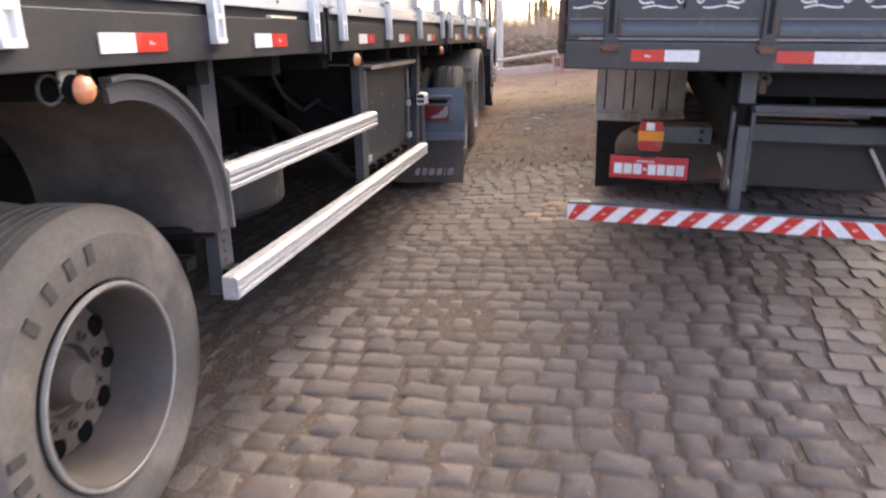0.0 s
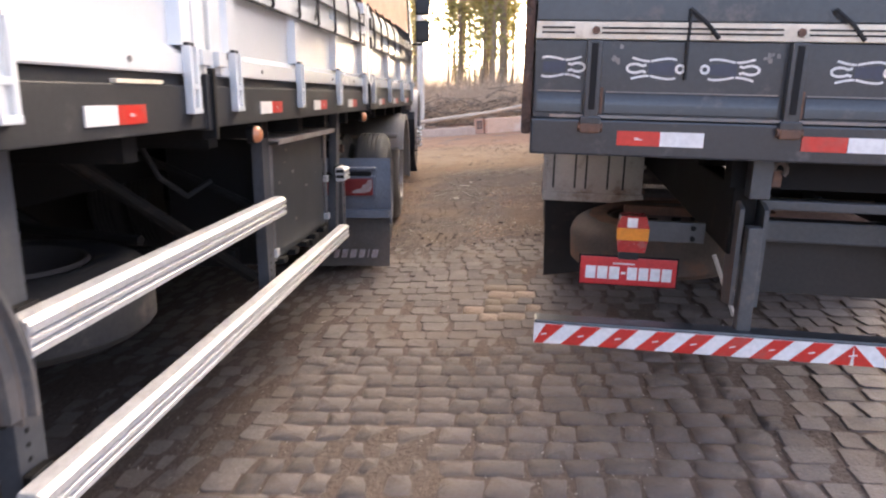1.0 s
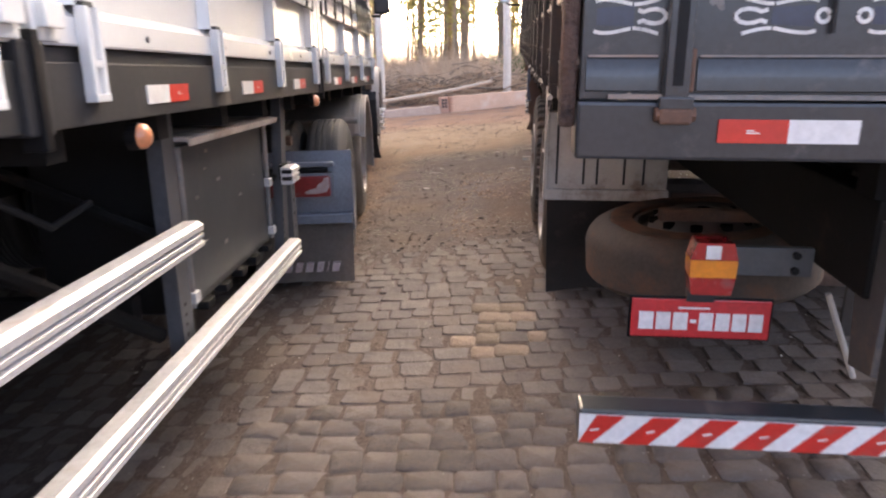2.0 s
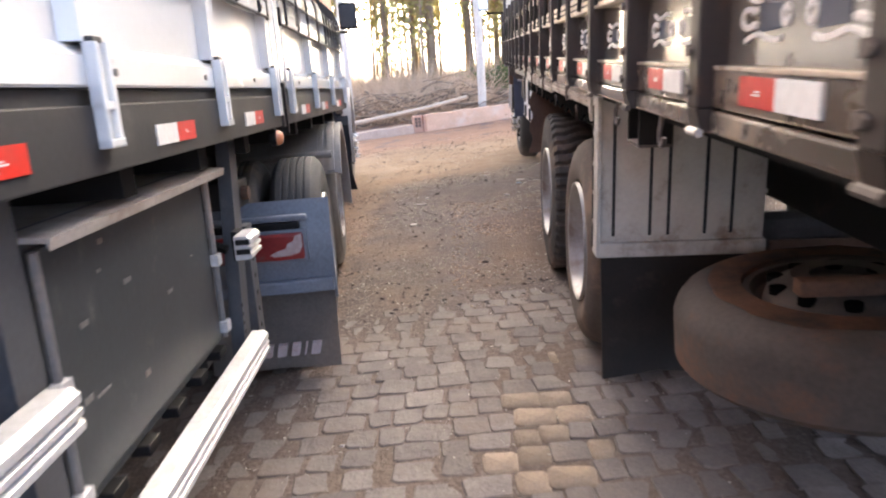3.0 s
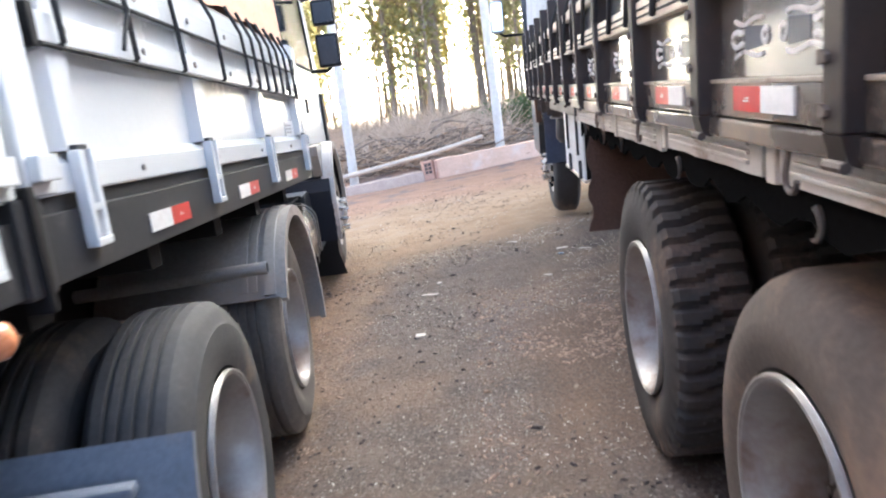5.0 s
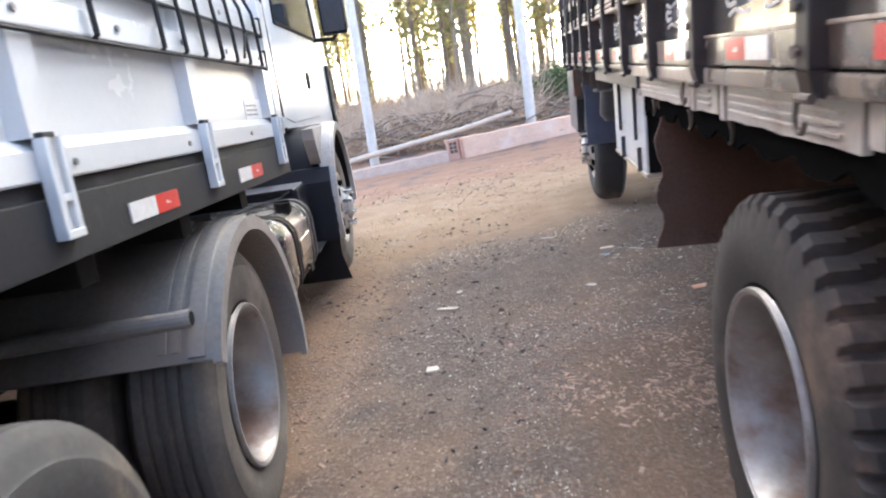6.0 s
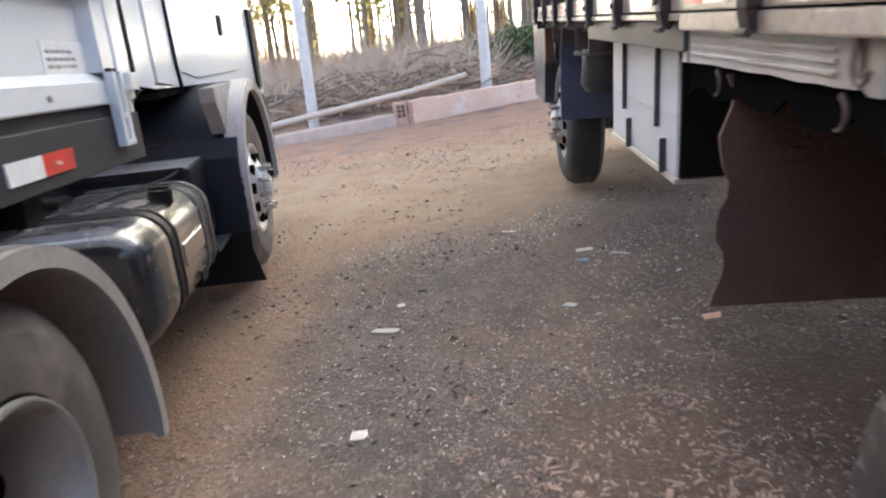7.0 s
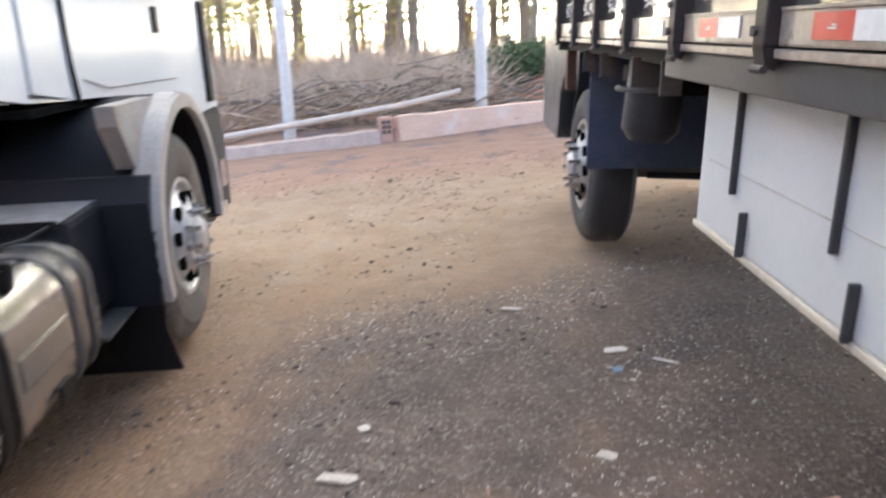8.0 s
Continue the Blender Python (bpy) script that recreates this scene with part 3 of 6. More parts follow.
def wheel(parent, loc, outward, tread="rib", style="dish", dual=True, tyre_mat=None, rim_mat=None, spin=0.0, lean=None, width=0.275):
    """A road wheel with its outer face at loc; outward is +1 or -1 along x. The drum carries tyre, rim and nuts."""
    tyre_mat, rim_mat = tyre_mat or M_rubber, rim_mat or M_rim
    base = pose(*loc, spin, 0, 0 if outward > 0 else 180)
    if lean is not None:
        base = lean
    bm = bmesh.new()
    if style == "dish":
        lathe(bm, [(-0.30, 0.0), (-0.30, 0.20), (-0.20, 0.20), (-0.19, 0.085), (-0.155, 0.072), (-0.125, 0.064), (-0.11, 0.054), (-0.107, 0.0)], 28)
    elif style == "spare":
        lathe(bm, [(-0.24, 0.0), (-0.24, 0.19), (-0.03, 0.19), (-0.03, 0.14), (-0.05, 0.12), (-0.2, 0.115), (-0.2, 0.0)], 28)
    else:
        lathe(bm, [(-0.28, 0.0), (-0.28, 0.19), (-0.02, 0.19), (-0.02, 0.10), (0.055, 0.095), (0.075, 0.07), (0.08, 0.0)], 28)
    hub = part("wheel", bm, M_hub if style == "dish" else rim_mat, parent, smooth=40)
    hub.matrix_local = base
    part("tyre", tyre_mesh(width, RT, RR, tread), tyre_mat, hub, smooth=32)
    if dual:
        bm = tyre_mesh(width, RT, RR, tread)
        bmesh.ops.transform(bm, matrix=Matrix.Translation((-width - 0.05, 0, 0)), verts=bm.verts)
        part("inner_tyre", bm, tyre_mat, hub, smooth=32)
    bm = bmesh.new()
    if style == "dish":
        face, hole_r = -0.175, 0.196
        lathe(bm, [(-0.012, RR + 0.004), (0.002, RR - 0.002), (0.0, RR - 0.014), (-0.018, RR - 0.022), (-0.06, RR - 0.035), (-0.13, RR - 0.045), (-0.16, RR - 0.05), (-0.2, RR - 0.056), (-0.203, 0.232), (face - 0.004, 0.222), (face, 0.21), (face - 0.001, 0.19), (face + 0.006, 0.15), (face + 0.01, 0.11), (face - 0.02, 0.10)], 56)
    else:
        face, hole_r = 0.005, 0.2
        lathe(bm, [(-0.03, RR + 0.004), (-0.012, RR), (-0.014, RR - 0.02), (-0.05, RR - 0.035), (-0.055, RR - 0.06), (-0.02, 0.222), (0.0, 0.2), (0.012, 0.165), (0.03, 0.15), (0.03, 0.095)], 56)
    part("rim", bm, rim_mat, hub, smooth=38)
    if style == "dish" and lean is None:
        edge = bmesh.new()
        lathe(edge, [(-0.006, RR + 0.005), (0.0045, RR + 0.002), (0.0045, RR - 0.006), (-0.004, RR - 0.010)], 56)
        part("rim_edge", edge, M_rimedge, hub, smooth=60)
    for k in range(10):
        t = 2 * math.pi * (k + 0.5) / 10
        c = Vector((face + (0.0 if style == "dish" else 0.001), hole_r * math.cos(t), hole_r * math.sin(t)))
        part("hand_hole", tubed([c + Vector((-0.02, 0, 0)), c + Vector((0.003, 0, 0))], 0.026 if style == "spare" else 0.034, 16), M_void, hub)
    for k in range(0 if style == "spare" else 10):
        t = 2 * math.pi * k / 10
        rr = 0.135 if style == "dish" else 0.142
        c = Vector((face, rr * math.cos(t), rr * math.sin(t)))
        bm = bmesh.new()
        far = 0.035 if style == "dish" else 0.085
        tube(bm, [c, c + Vector((far * 0.55, 0, 0))], 0.017 if style == "dish" else 0.02, 6)
        tube(bm, [c, c + Vector((far, 0, 0))], 0.010 if style == "dish" else 0.013, 8)
        part("wheel_nut", bm, M_chrome if style != "dish" else M_rim, hub, smooth=30)
    return hub


def reflector(parent, x, y, z, out, red_first, width=0.30, h=0.05, axis="y"):
    """A strip of white and red tape; out is the way it faces."""
    for k, (name, m) in enumerate((("reflector_red", M_red), ("reflector_white", M_refwhite)) if red_first else (("reflector_white", M_refwhite), ("reflector_red", M_red))):
        a, b = -width / 2 + k * width / 2, -width / 2 + (k + 1) * width / 2
        if axis == "y":
            bm = boxed(min(x, x + out * 0.004), max(x, x + out * 0.004), y + a, y + b, z - h / 2, z + h / 2)
        else:
            bm = boxed(x + a, x + b, min(y, y + out * 0.004), max(y, y + out * 0.004), z - h / 2, z + h / 2)
        tape = part(name, bm, m, parent)
        if m is M_red:
            # a small worn print in the middle of the red half
            c = (a + b) / 2
            for u0, u1, v in ((-0.014, 0.002, 0.0), (-0.014, 0.014, -0.005)):
                lo, hi = z + v, z + v + 0.003
                if axis == "y":
                    xs = sorted((x + out * 0.004, x + out * 0.005))
                    part("tape_print", boxed(xs[0], xs[1], y + c + u0, y + c + u1, lo, hi), M_refwhite, tape)
                else:
                    ysd = sorted((y + out * 0.004, y + out * 0.005))
                    part("tape_print", boxed(x + c + u0, x + c + u1, ysd[0], ysd[1], lo, hi), M_refwhite, tape)


def word(text, size, m):
    """Flat letters of the built-in font as a bmesh; m lays them out."""
    cu = bpy.data.curves.new("letters", "FONT")
    cu.body, cu.size, cu.extrude = text, size, 0.0006
    ob = bpy.data.objects.new("letters", cu)
    bm = bmesh.new()
    me = ob.to_mesh()
    bm.from_mesh(me)
    ob.to_mesh_clear()
    bpy.data.objects.remove(ob)
    bpy.data.curves.remove(cu)
    bmesh.ops.transform(bm, matrix=m, verts=bm.verts)
    return bm


def bolt(bm, p, axis, r=0.012, h=0.012):
    d = {"x": Vector((h, 0, 0)), "y": Vector((0, h, 0))}[axis]
    tube(bm, [Vector(p) - d, Vector(p) + d], r, 6)


# ---- ground ----
def height(x, y):
    """Level yard, a little lower towards the semi-trailer; behind the low wall it climbs gently to the wood."""
    steps = ((12.8, 0.0), (20.3, -0.07), (22.7, 0.12), (31.0, 0.5), (49.0, 0.8), (400.0, 0.9))
    z = 0.05 * (max(-3.5, min(3.5, x)) - 0.1) * max(0.0, min(1.0, (36 - y) / 10))
    for (y0, z0), (y1, z1) in zip(steps, steps[1:]):
        if y > y0:
            z += (z1 - z0) * min(1.0, (y - y0) / (y1 - y0))
    return z


def build_ground():
    xs = np.unique(np.round(np.concatenate([np.arange(-260, -6, 12), np.arange(-6, 7, 0.14), np.arange(7, 260, 12)]), 3))
    ys = np.unique(np.round(np.concatenate([np.arange(-120, 0, 10), np.arange(0, 26, 0.14), np.arange(26, 60, 1.5), np.arange(60, 320, 20)]), 3))
    verts = []
    for y in ys:
        for x in xs:
            z = height(x, y)
            if abs(x) < 7 and 0 < y < 26:
                v = Vector((x, y, 0))
                rough = 0.012 * noise.noise(v * 1.3) + 0.006 * noise.noise(v * 5.0)
                if y < 9.2:
                    sink = min(1.0, max(0.0, (8.9 - y + 0.9 * noise.noise(v * 0.9)) / 1.4))
                    z += -0.0045 * sink + rough * 0.25 + 0.007 * sink * max(0.0, noise.noise(v * 1.7 + Vector((3, 8, 2))))
                else:
                    z += rough
            verts.append((x, y, z))
    nx = len(xs)
    faces = [(j * nx + i, j * nx + i + 1, (j + 1) * nx + i + 1, (j + 1) * nx + i) for j in range(len(ys) - 1) for i in range(nx - 1)]
    me = bpy.data.meshes.new("ground")
    me.from_pydata(verts, [], faces)
    me.materials.append(M_ground)
    me.shade_smooth()
    return tagged(new("ground", me), "bare yard soil with gravel, sand and red earth", "ground", kind="structure")


ground = build_ground()


def backing_wall(name, x, y0, y1, h, label):
    w = tagged(new(name), label, "wall", kind="structure")
    part("wall_body", boxed(x, x + 0.2, y0, y1, -0.4, h, 0.01), M_backing, w)


# added: no wall is known here; it keeps the view under the trailer dark
backing_wall("wall_west", -3.75, -3.0, 12.5, 3.0, "added dark wall that stands in for the darkness behind the trailer")

# ---- frames of the three vehicles ----
TRAILER = pose(-0.717, 3.737, 0.05, -2.15, 0, 3.07) @ Matrix.Diagonal((1.02, 1.0, 1.02, 1.0))
TRACTOR = pose(-1.056, 9.45, -0.03, -0.3, 0, 6.4)
TRUCK = pose(0.365, 6.624, 0.061, 0.25, 1.31, -1.5)


# ---- semi-trailer: x = 0 is its side towards the lane, the body lies at -x, y runs to the front ----
def build_trailer():
    t = thing("semi_trailer", TRAILER, "long white drop-side semi-trailer with dark chassis and orange tarpaulin", "trailer")
    y_back, y_front = -5.68, 6.62
    # frame
    for x in (-0.85, -1.75):
        part("chassis_beam", boxed(x - 0.07, x + 0.07, y_back, y_front - 0.3, 0.98, 1.30, 0.01), M_chassis, t)
    for k in range(20):
        y = y_back + 0.3 + k * 0.6
        part("cross_member", boxed(-2.5, -0.06, y - 0.04, y + 0.04, 1.20, 1.385), M_chassis, t)
    part("floor", boxed(-2.55, -0.06, y_back, y_front, 1.39, 1.42), M_chassis, t, "dark cargo floor")
    divs = [-2.61, 0.463, 3.536]
    ends = [-5.68, -2.61, 0.463, 3.536, 6.62]
    for a, b in zip(ends, ends[1:]):
        bm = boxed(-0.06, 0.0, a + 0.012, b - 0.012, 1.277, 1.412, 0.004)
        box(bm, -0.06, -0.018, a + 0.012, b - 0.012, 1.412, 1.442)
        part("side_skirt", bm, M_skirt, t)
    for d in divs:
        part("skirt_joint", boxed(-0.05, 0.012, d - 0.045, d + 0.045, 1.27, 1.45, 0.006), M_skirt, t)
        part("stanchion_pocket", boxed(-0.03, 0.022, d - 0.012, d + 0.014, 1.24, 1.47, 0.004), M_black, t)
    # side boards
    for a, b in zip(ends, ends[1:]):
        ribs = [a + 0.237 + 0.893 * k for k in range(4)]
        a, b = a + 0.02, b - 0.02
        bm = bmesh.new()
        box(bm, -0.05, -0.03, a, b, 1.445, 2.02)
        extrude_profile(bm, [(-0.03, 1.445), (-0.004, 1.445), (0.0, 1.45), (0.0, 1.505), (-0.028, 1.53), (-0.03, 1.53)], "y", a, b)
        part("side_board", bm, M_white, t, "white steel drop side")
        for z in (1.742, 1.878):
            part("lashing_rail", boxed(-0.03, 0.012, a + 0.13, b - 0.13, z, z + 0.062, 0.005), M_white, t)
            for y in (a + 0.13, b - 0.13):
                part("rail_end", boxed(-0.028, 0.016, y - 0.012, y + 0.012, z - 0.012, z + 0.072, 0.003), M_black, t)
            for k in range(7):
                bm = bmesh.new()
                bolt(bm, (0.012, a + 0.25 + k * (b - a - 0.5) / 6, z + 0.031), "x", 0.009, 0.006)
                part("rail_bolt", bm, M_fender, t)
        for r in ribs:
            bm = bmesh.new()
            w = 0.04
            extrude_profile(bm, [(-0.03, r - w - 0.02), (0.004, r - w), (0.004, r + w), (-0.03, r + w + 0.02)], "z", 1.53, 1.742)
            box(bm, -0.03, 0.0, r - 0.03, r + 0.03, 1.80, 1.88)
            part("rib", bm, M_white, t)
            part("rib_hook", boxed(-0.02, 0.02, r - 0.03, r + 0.015, 1.528, 1.54, 0.003), M_skirt, t)
        for r in ribs:
            bm = bmesh.new()
            box(bm, -0.002, 0.026, r - 0.034, r - 0.016, 1.328, 1.53, 0.004)
            box(bm, -0.002, 0.026, r + 0.016, r + 0.034, 1.328, 1.53, 0.004)
            box(bm, -0.002, 0.012, r - 0.02, r + 0.02, 1.325, 1.53, 0.003)
            box(bm, -0.002, 0.028, r - 0.034, r + 0.034, 1.326, 1.345, 0.004)
            box(bm, -0.002, 0.024, r - 0.034, r + 0.034, 1.40, 1.418, 0.003)
            part("hinge_strap", bm, M_white, t)
        for k in range(4):
            bm = bmesh.new()
            bolt(bm, (0.0, a + 0.55 + k * 0.66, 1.475), "x", 0.008, 0.006)
            part("board_bolt", bm, M_fender, t)
        # end posts of each board
        for y0, y1 in ((a, a + 0.10), (b - 0.10, b)):
            part("board_post", boxed(-0.045, 0.008, y0, y1, 1.45, 2.03, 0.006), M_white, t)
            part("corner_latch", boxed(-0.01, 0.03, y0 + 0.015, y1 - 0.015, 1.475, 1.525, 0.004), M_white, t)
        part("steel_top_sheet", boxed(-0.06, -0.045, a, b, 1.82, 2.04), M_fender, t, "dull grey upper sheet")
    # tarpaulin with a scalloped hem
    bm = bmesh.new()
    ys = np.arange(-2.3, y_front - 0.05, 0.06)
    rows = []
    for y in ys:
        hem = 2.035 + 0.03 * abs(math.sin((y + 0.3) * math.pi / 0.45)) + 0.008 * noise.noise(Vector((y * 3, 0, 0)))
        row = []
        for k, (x, z) in enumerate(((-0.035, hem), (-0.04, 2.16), (-0.055, 2.4), (-0.075, 2.62), (-0.12, 2.74), (-0.35, 2.86), (-1.3, 3.02), (-2.25, 2.86), (-2.5, 2.6), (-2.56, 2.0))):
            wob = 0.012 * noise.noise(Vector((y * 2.2, z * 3, k)))
            row.append(bm.verts.new((x + wob, y, z)))
        rows.append(row)
    for a, b in zip(rows, rows[1:]):
        for i in range(len(a) - 1):
            bm.faces.new((a[i], a[i + 1], b[i + 1], b[i]))
    for r, s in ((rows[0], 1), (rows[-1], -1)):
        bm.faces.new(r[::s])
    part("tarpaulin", bm, M_tarp, t, "taut orange canvas over the load", smooth=50)
    # ropes from the hem round the rails
    rng = random.Random(4)
    y = -2.2
    while y < y_front - 0.2:
        if min(abs(y + 0.02 - d) for d in divs) < 0.17:
            y += 0.1
            continue
        cord = part("rope", tubed([(-0.02, y, 2.06), (0.022, y + 0.015, 1.95), (0.024, y + 0.03, 1.86), (0.026, y + 0.035, 1.745), (0.01, y + 0.04, 1.735)], 0.0075, 6), M_rope, t)
        if rng.random() < 0.5:
            part("rope_tail", tubed([(0.024, y + 0.03, 1.86), (0.026, y - 0.04, 1.76)], 0.006, 5), M_rope, cord)
        y += 0.36 + 0.08 * rng.random() if y < 5.2 else 0.17
    for a, b in zip(ends[1:], ends[2:]):
        for z in (1.872, 1.736):
            part("long_rope", tubed([(0.016, a + 0.16, z), (0.018, (a + b) / 2, z - 0.004), (0.018, b - 0.18, z)], 0.006, 6), M_rope, t)
    part("pale_lath", boxed(-0.016, 0.004, -0.14, 0.12, 1.4125, 1.424, 0.002), M_cream, t, "pale splinter of wood lying on the skirt")
    # reflective tape
    for y in (-1.027, -0.147, 1.14, 2.026, 2.937, 4.233, 5.104, 5.984):
        reflector(t, 0.0, y, 1.334, 1, False, 0.30, 0.049)
    # marker lamps
    for y in (-1.25, 0.947, 3.395):
        lamp = part("marker_lamp", tubed([(-0.04, y, 1.23), (-0.01, y, 1.23)], 0.036, 20), M_black, t)
        bm = bmesh.new()
        lathe(bm, [(-0.012, 0.034), (0.004, 0.031), (0.014, 0.02), (0.017, 0.0)], 20)
        bmesh.ops.transform(bm, matrix=Matrix.Translation((0, y, 1.23)), verts=bm.verts)
        part("lens", bm, M_orange, lamp, "round orange lens", smooth=50)
    part("lamp_cable", tubed([(-0.03, -1.335 + 0.04 * math.cos(a), 1.235 + 0.033 * math.sin(a)) for a in np.linspace(0.4, 5.9, 14)], 0.0045, 6), M_rope, t)
    part("lamp_bracket", boxed(-0.045, -0.036, -1.285, -1.225, 1.215, 1.28, 0.003), M_oldwhite, t)
    # mudguard over the axle
    bm = bmesh.new()
    arc_band(bm, -1.06, 0.755, 0.468, 0.006, -6, 99, -0.75, -0.03, 26)
    part("mudguard_sheet", bm, M_innerfender, t, "dusty curved mudguard sheet", smooth=40)
    bm = bmesh.new()
    arc_band(bm, -1.06, 0.755, 0.435, 0.058, -4, 98, -0.05, -0.032, 26)
    arc_band(bm, -1.06, 0.755, 0.488, 0.014, -4, 98, -0.05, -0.012, 26)
    part("mudguard_lip", bm, M_lip, t, "worn grey mudguard edge", smooth=40)
    part("mudguard_stay", tubed([(-0.75, -0.85, 0.72), (-0.10, -0.55, 0.70)], 0.022, 8), M_chassis, t)
    part("mudguard_stay", boxed(-0.95, -0.12, -0.72, -0.66, 0.60, 0.64), M_chassis, t)
    # posts of the side guard
    for y, z0, z1 in ((-0.48, 0.455, 1.29), (1.345, 0.475, 1.29), (2.79, 0.455, 1.29)):
        lean = 0.16 if y > 2 else 0.0
        bm = extrude_profile(bmesh.new(), [(y - 0.05, z0), (y + 0.05, z0), (y + 0.05 + lean, z1), (y - 0.05 + lean, z1)], "x", -0.15, -0.10)
        post = part("guard_post", bm, M_postgrey, t)
        for k in range(5):
            part("bolt_hole", tubed([(-0.102, y - 0.01, 0.505 + 0.035 * k), (-0.0985, y - 0.01, 0.505 + 0.035 * k)], 0.007, 8), M_black, post)
        part("stay", tubed([(-0.13, y, 0.86), (-0.8, y + 0.02, 1.15)], 0.02, 6), M_chassis, t)

    def rail(y0, y1, z0, h):
        prof = [(-0.072, z0), (-0.027, z0), (-0.012, z0 + 0.006), (-0.012, z0 + 0.02), (-0.025, z0 + 0.026), (-0.012, z0 + 0.034), (-0.012, z0 + h * 0.52), (-0.025, z0 + h * 0.58), (-0.012, z0 + h * 0.66), (-0.012, z0 + h - 0.012), (-0.027, z0 + h), (-0.072, z0 + h)]
        return extrude_profile(bmesh.new(), prof, "y", y0, y1)

    for y0, y1, z0, h in ((-0.56, 1.336, 0.841, 0.086), (-0.585, 2.765, 0.459, 0.086), (2.678, 2.84, 0.841, 0.086)):
        r = part("guard_rail", rail(y0, y1, z0, h), M_alu, t, "ribbed aluminium side guard rail")
        part("rail_bracket", boxed(-0.092, -0.072, y0 + 0.05, y0 + 0.13, z0 - 0.01, z0 + h + 0.01), M_black, r)
        if y1 - y0 < 0.5:
            part("end_slot", boxed(-0.067, -0.017, y0 - 0.002, y0 + 0.002, z0 + 0.02, z0 + 0.04), M_black, r)
            part("end_slot", boxed(-0.067, -0.017, y0 - 0.002, y0 + 0.002, z0 + 0.055, z0 + 0.075), M_black, r)
        else:
            part("end_cap", boxed(-0.071, -0.014, y0 - 0.004, y0, z0 + 0.003, z0 + h - 0.003), M_alu, r)
    # tool box
    tb = part("tool_box", boxed(-0.62, -0.14, 1.44, 2.615, 0.57, 1.19, 0.012), M_boxpaint, t, "dark painted steel tool box")
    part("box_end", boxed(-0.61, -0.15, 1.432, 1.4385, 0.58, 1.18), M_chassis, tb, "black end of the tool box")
    part("lid_canopy", extrude_profile(bmesh.new(), [(-0.62, 1.205), (-0.065, 1.172), (-0.06, 1.158), (-0.055, 1.182), (-0.62, 1.225)], "y", 1.42, 2.63), M_innerlid, tb, "pale worn drip edge")
    part("box_door", boxed(-0.14, -0.128, 1.49, 2.56, 0.605, 1.15, 0.005), M_boxpaint, tb)
    for y in (1.465, 2.585):
        part("door_rod", tubed([(-0.122, y, 0.59), (-0.118, y, 1.15)], 0.012, 8), M_fender, tb, "bare metal hinge rod")
        for z in (0.87, 0.63):
            part("rod_clamp", boxed(-0.13, -0.10, y - 0.025, y + 0.025, z - 0.02, z + 0.02, 0.004), M_alu, tb)
    for k in range(5):
        part("roller", boxed(-0.16, -0.11, 1.58 + 0.22 * k, 1.66 + 0.22 * k, 0.545, 0.575, 0.004), M_black, tb)
    rng = random.Random(8)
    for k in range(9):
        y, z = 1.55 + rng.random() * 0.9, 0.67 + rng.random() * 0.45
        part("paint_chip", boxed(-0.128, -0.1262, y, y + 0.02 + 0.05 * rng.random(), z, z + 0.004 + 0.012 * rng.random()), M_fender, tb, "pale scratch in the paint")
    # diagonal struts, cross bars and the spare wheel below the floor
    part("strut", tubed([(-0.55, 0.35, 1.25), (-0.18, 1.30, 0.55)], 0.028, 8), M_chassis, t)
    part("strut", tubed([(-0.95, 0.2, 1.25), (-0.9, 1.35, 0.58)], 0.028, 8), M_chassis, t)
    part("cross_bar", boxed(-2.4, -0.25, 1.28, 1.34, 0.60, 0.68), M_chassis, t)
    part("cross_bar", boxed(-2.4, -0.2, -0.52, -0.46, 0.60, 0.68), M_chassis, t)
    cradle = bmesh.new()
    tube(cradle, [(-0.35, -0.2, 0.86), (-0.9, 0.1, 0.9), (-1.6, 0.0, 0.88)], 0.03, 8)
    tube(cradle, [(-0.35, 0.6, 0.86), (-1.6, 0.9, 0.9)], 0.02, 8)
    part("spare_cradle", cradle, M_chassis, t)
    part("air_hose", tubed([(-0.5, 0.9, 1.25), (-0.45, 1.0, 1.05), (-0.4, 1.15, 0.95), (-0.35, 1.3, 1.0)], 0.012, 6), M_rope, t)
    wheel(t, (0, 0, 0), 1, "plain", "dish", False, M_rubber_dark, M_rim, lean=pose(-0.82, 0.48, 0.80, 0, -90, 0))
    # landing leg
    leg = bmesh.new()
    box(leg, -0.42, -0.32, 2.86, 2.98, 0.41, 1.25, 0.01)
    box(leg, -0.46, -0.28, 2.83, 3.01, 0.38, 0.42, 0.005)
    part("landing_leg", leg, M_skirt, t)
    gear = part("crank_block", boxed(-0.32, -0.17, 3.17, 3.40, 0.95, 1.07, 0.012), M_skirt, t, "dark landing gear crank housing")
    part("crank_joint", tubed([(-0.17, 3.28, 1.01), (-0.14, 3.28, 1.01)], 0.03, 8), M_rust, gear)
    holed = part("holed_post", boxed(-0.12, -0.085, 2.93, 3.03, 0.45, 0.92, 0.004), M_postgrey, t)
    for k in range(6):
        part("bolt_hole", tubed([(-0.088, 2.98, 0.50 + 0.07 * k), (-0.0835, 2.98, 0.50 + 0.07 * k)], 0.011, 8), M_black, holed)
    # sticker with unreadable print
    st = part("sticker", boxed(-0.03, -0.0275, 6.16, 6.40, 1.495, 1.61), M_refwhite, t, "white printed notice sticker with blue letters")
    part("print_word", word("RNTRC", 0.036, pose(-0.0265, 6.17, 1.50, 90, 0, 90)), M_printblue, st, "blue printed letters")
    rng = random.Random(2)
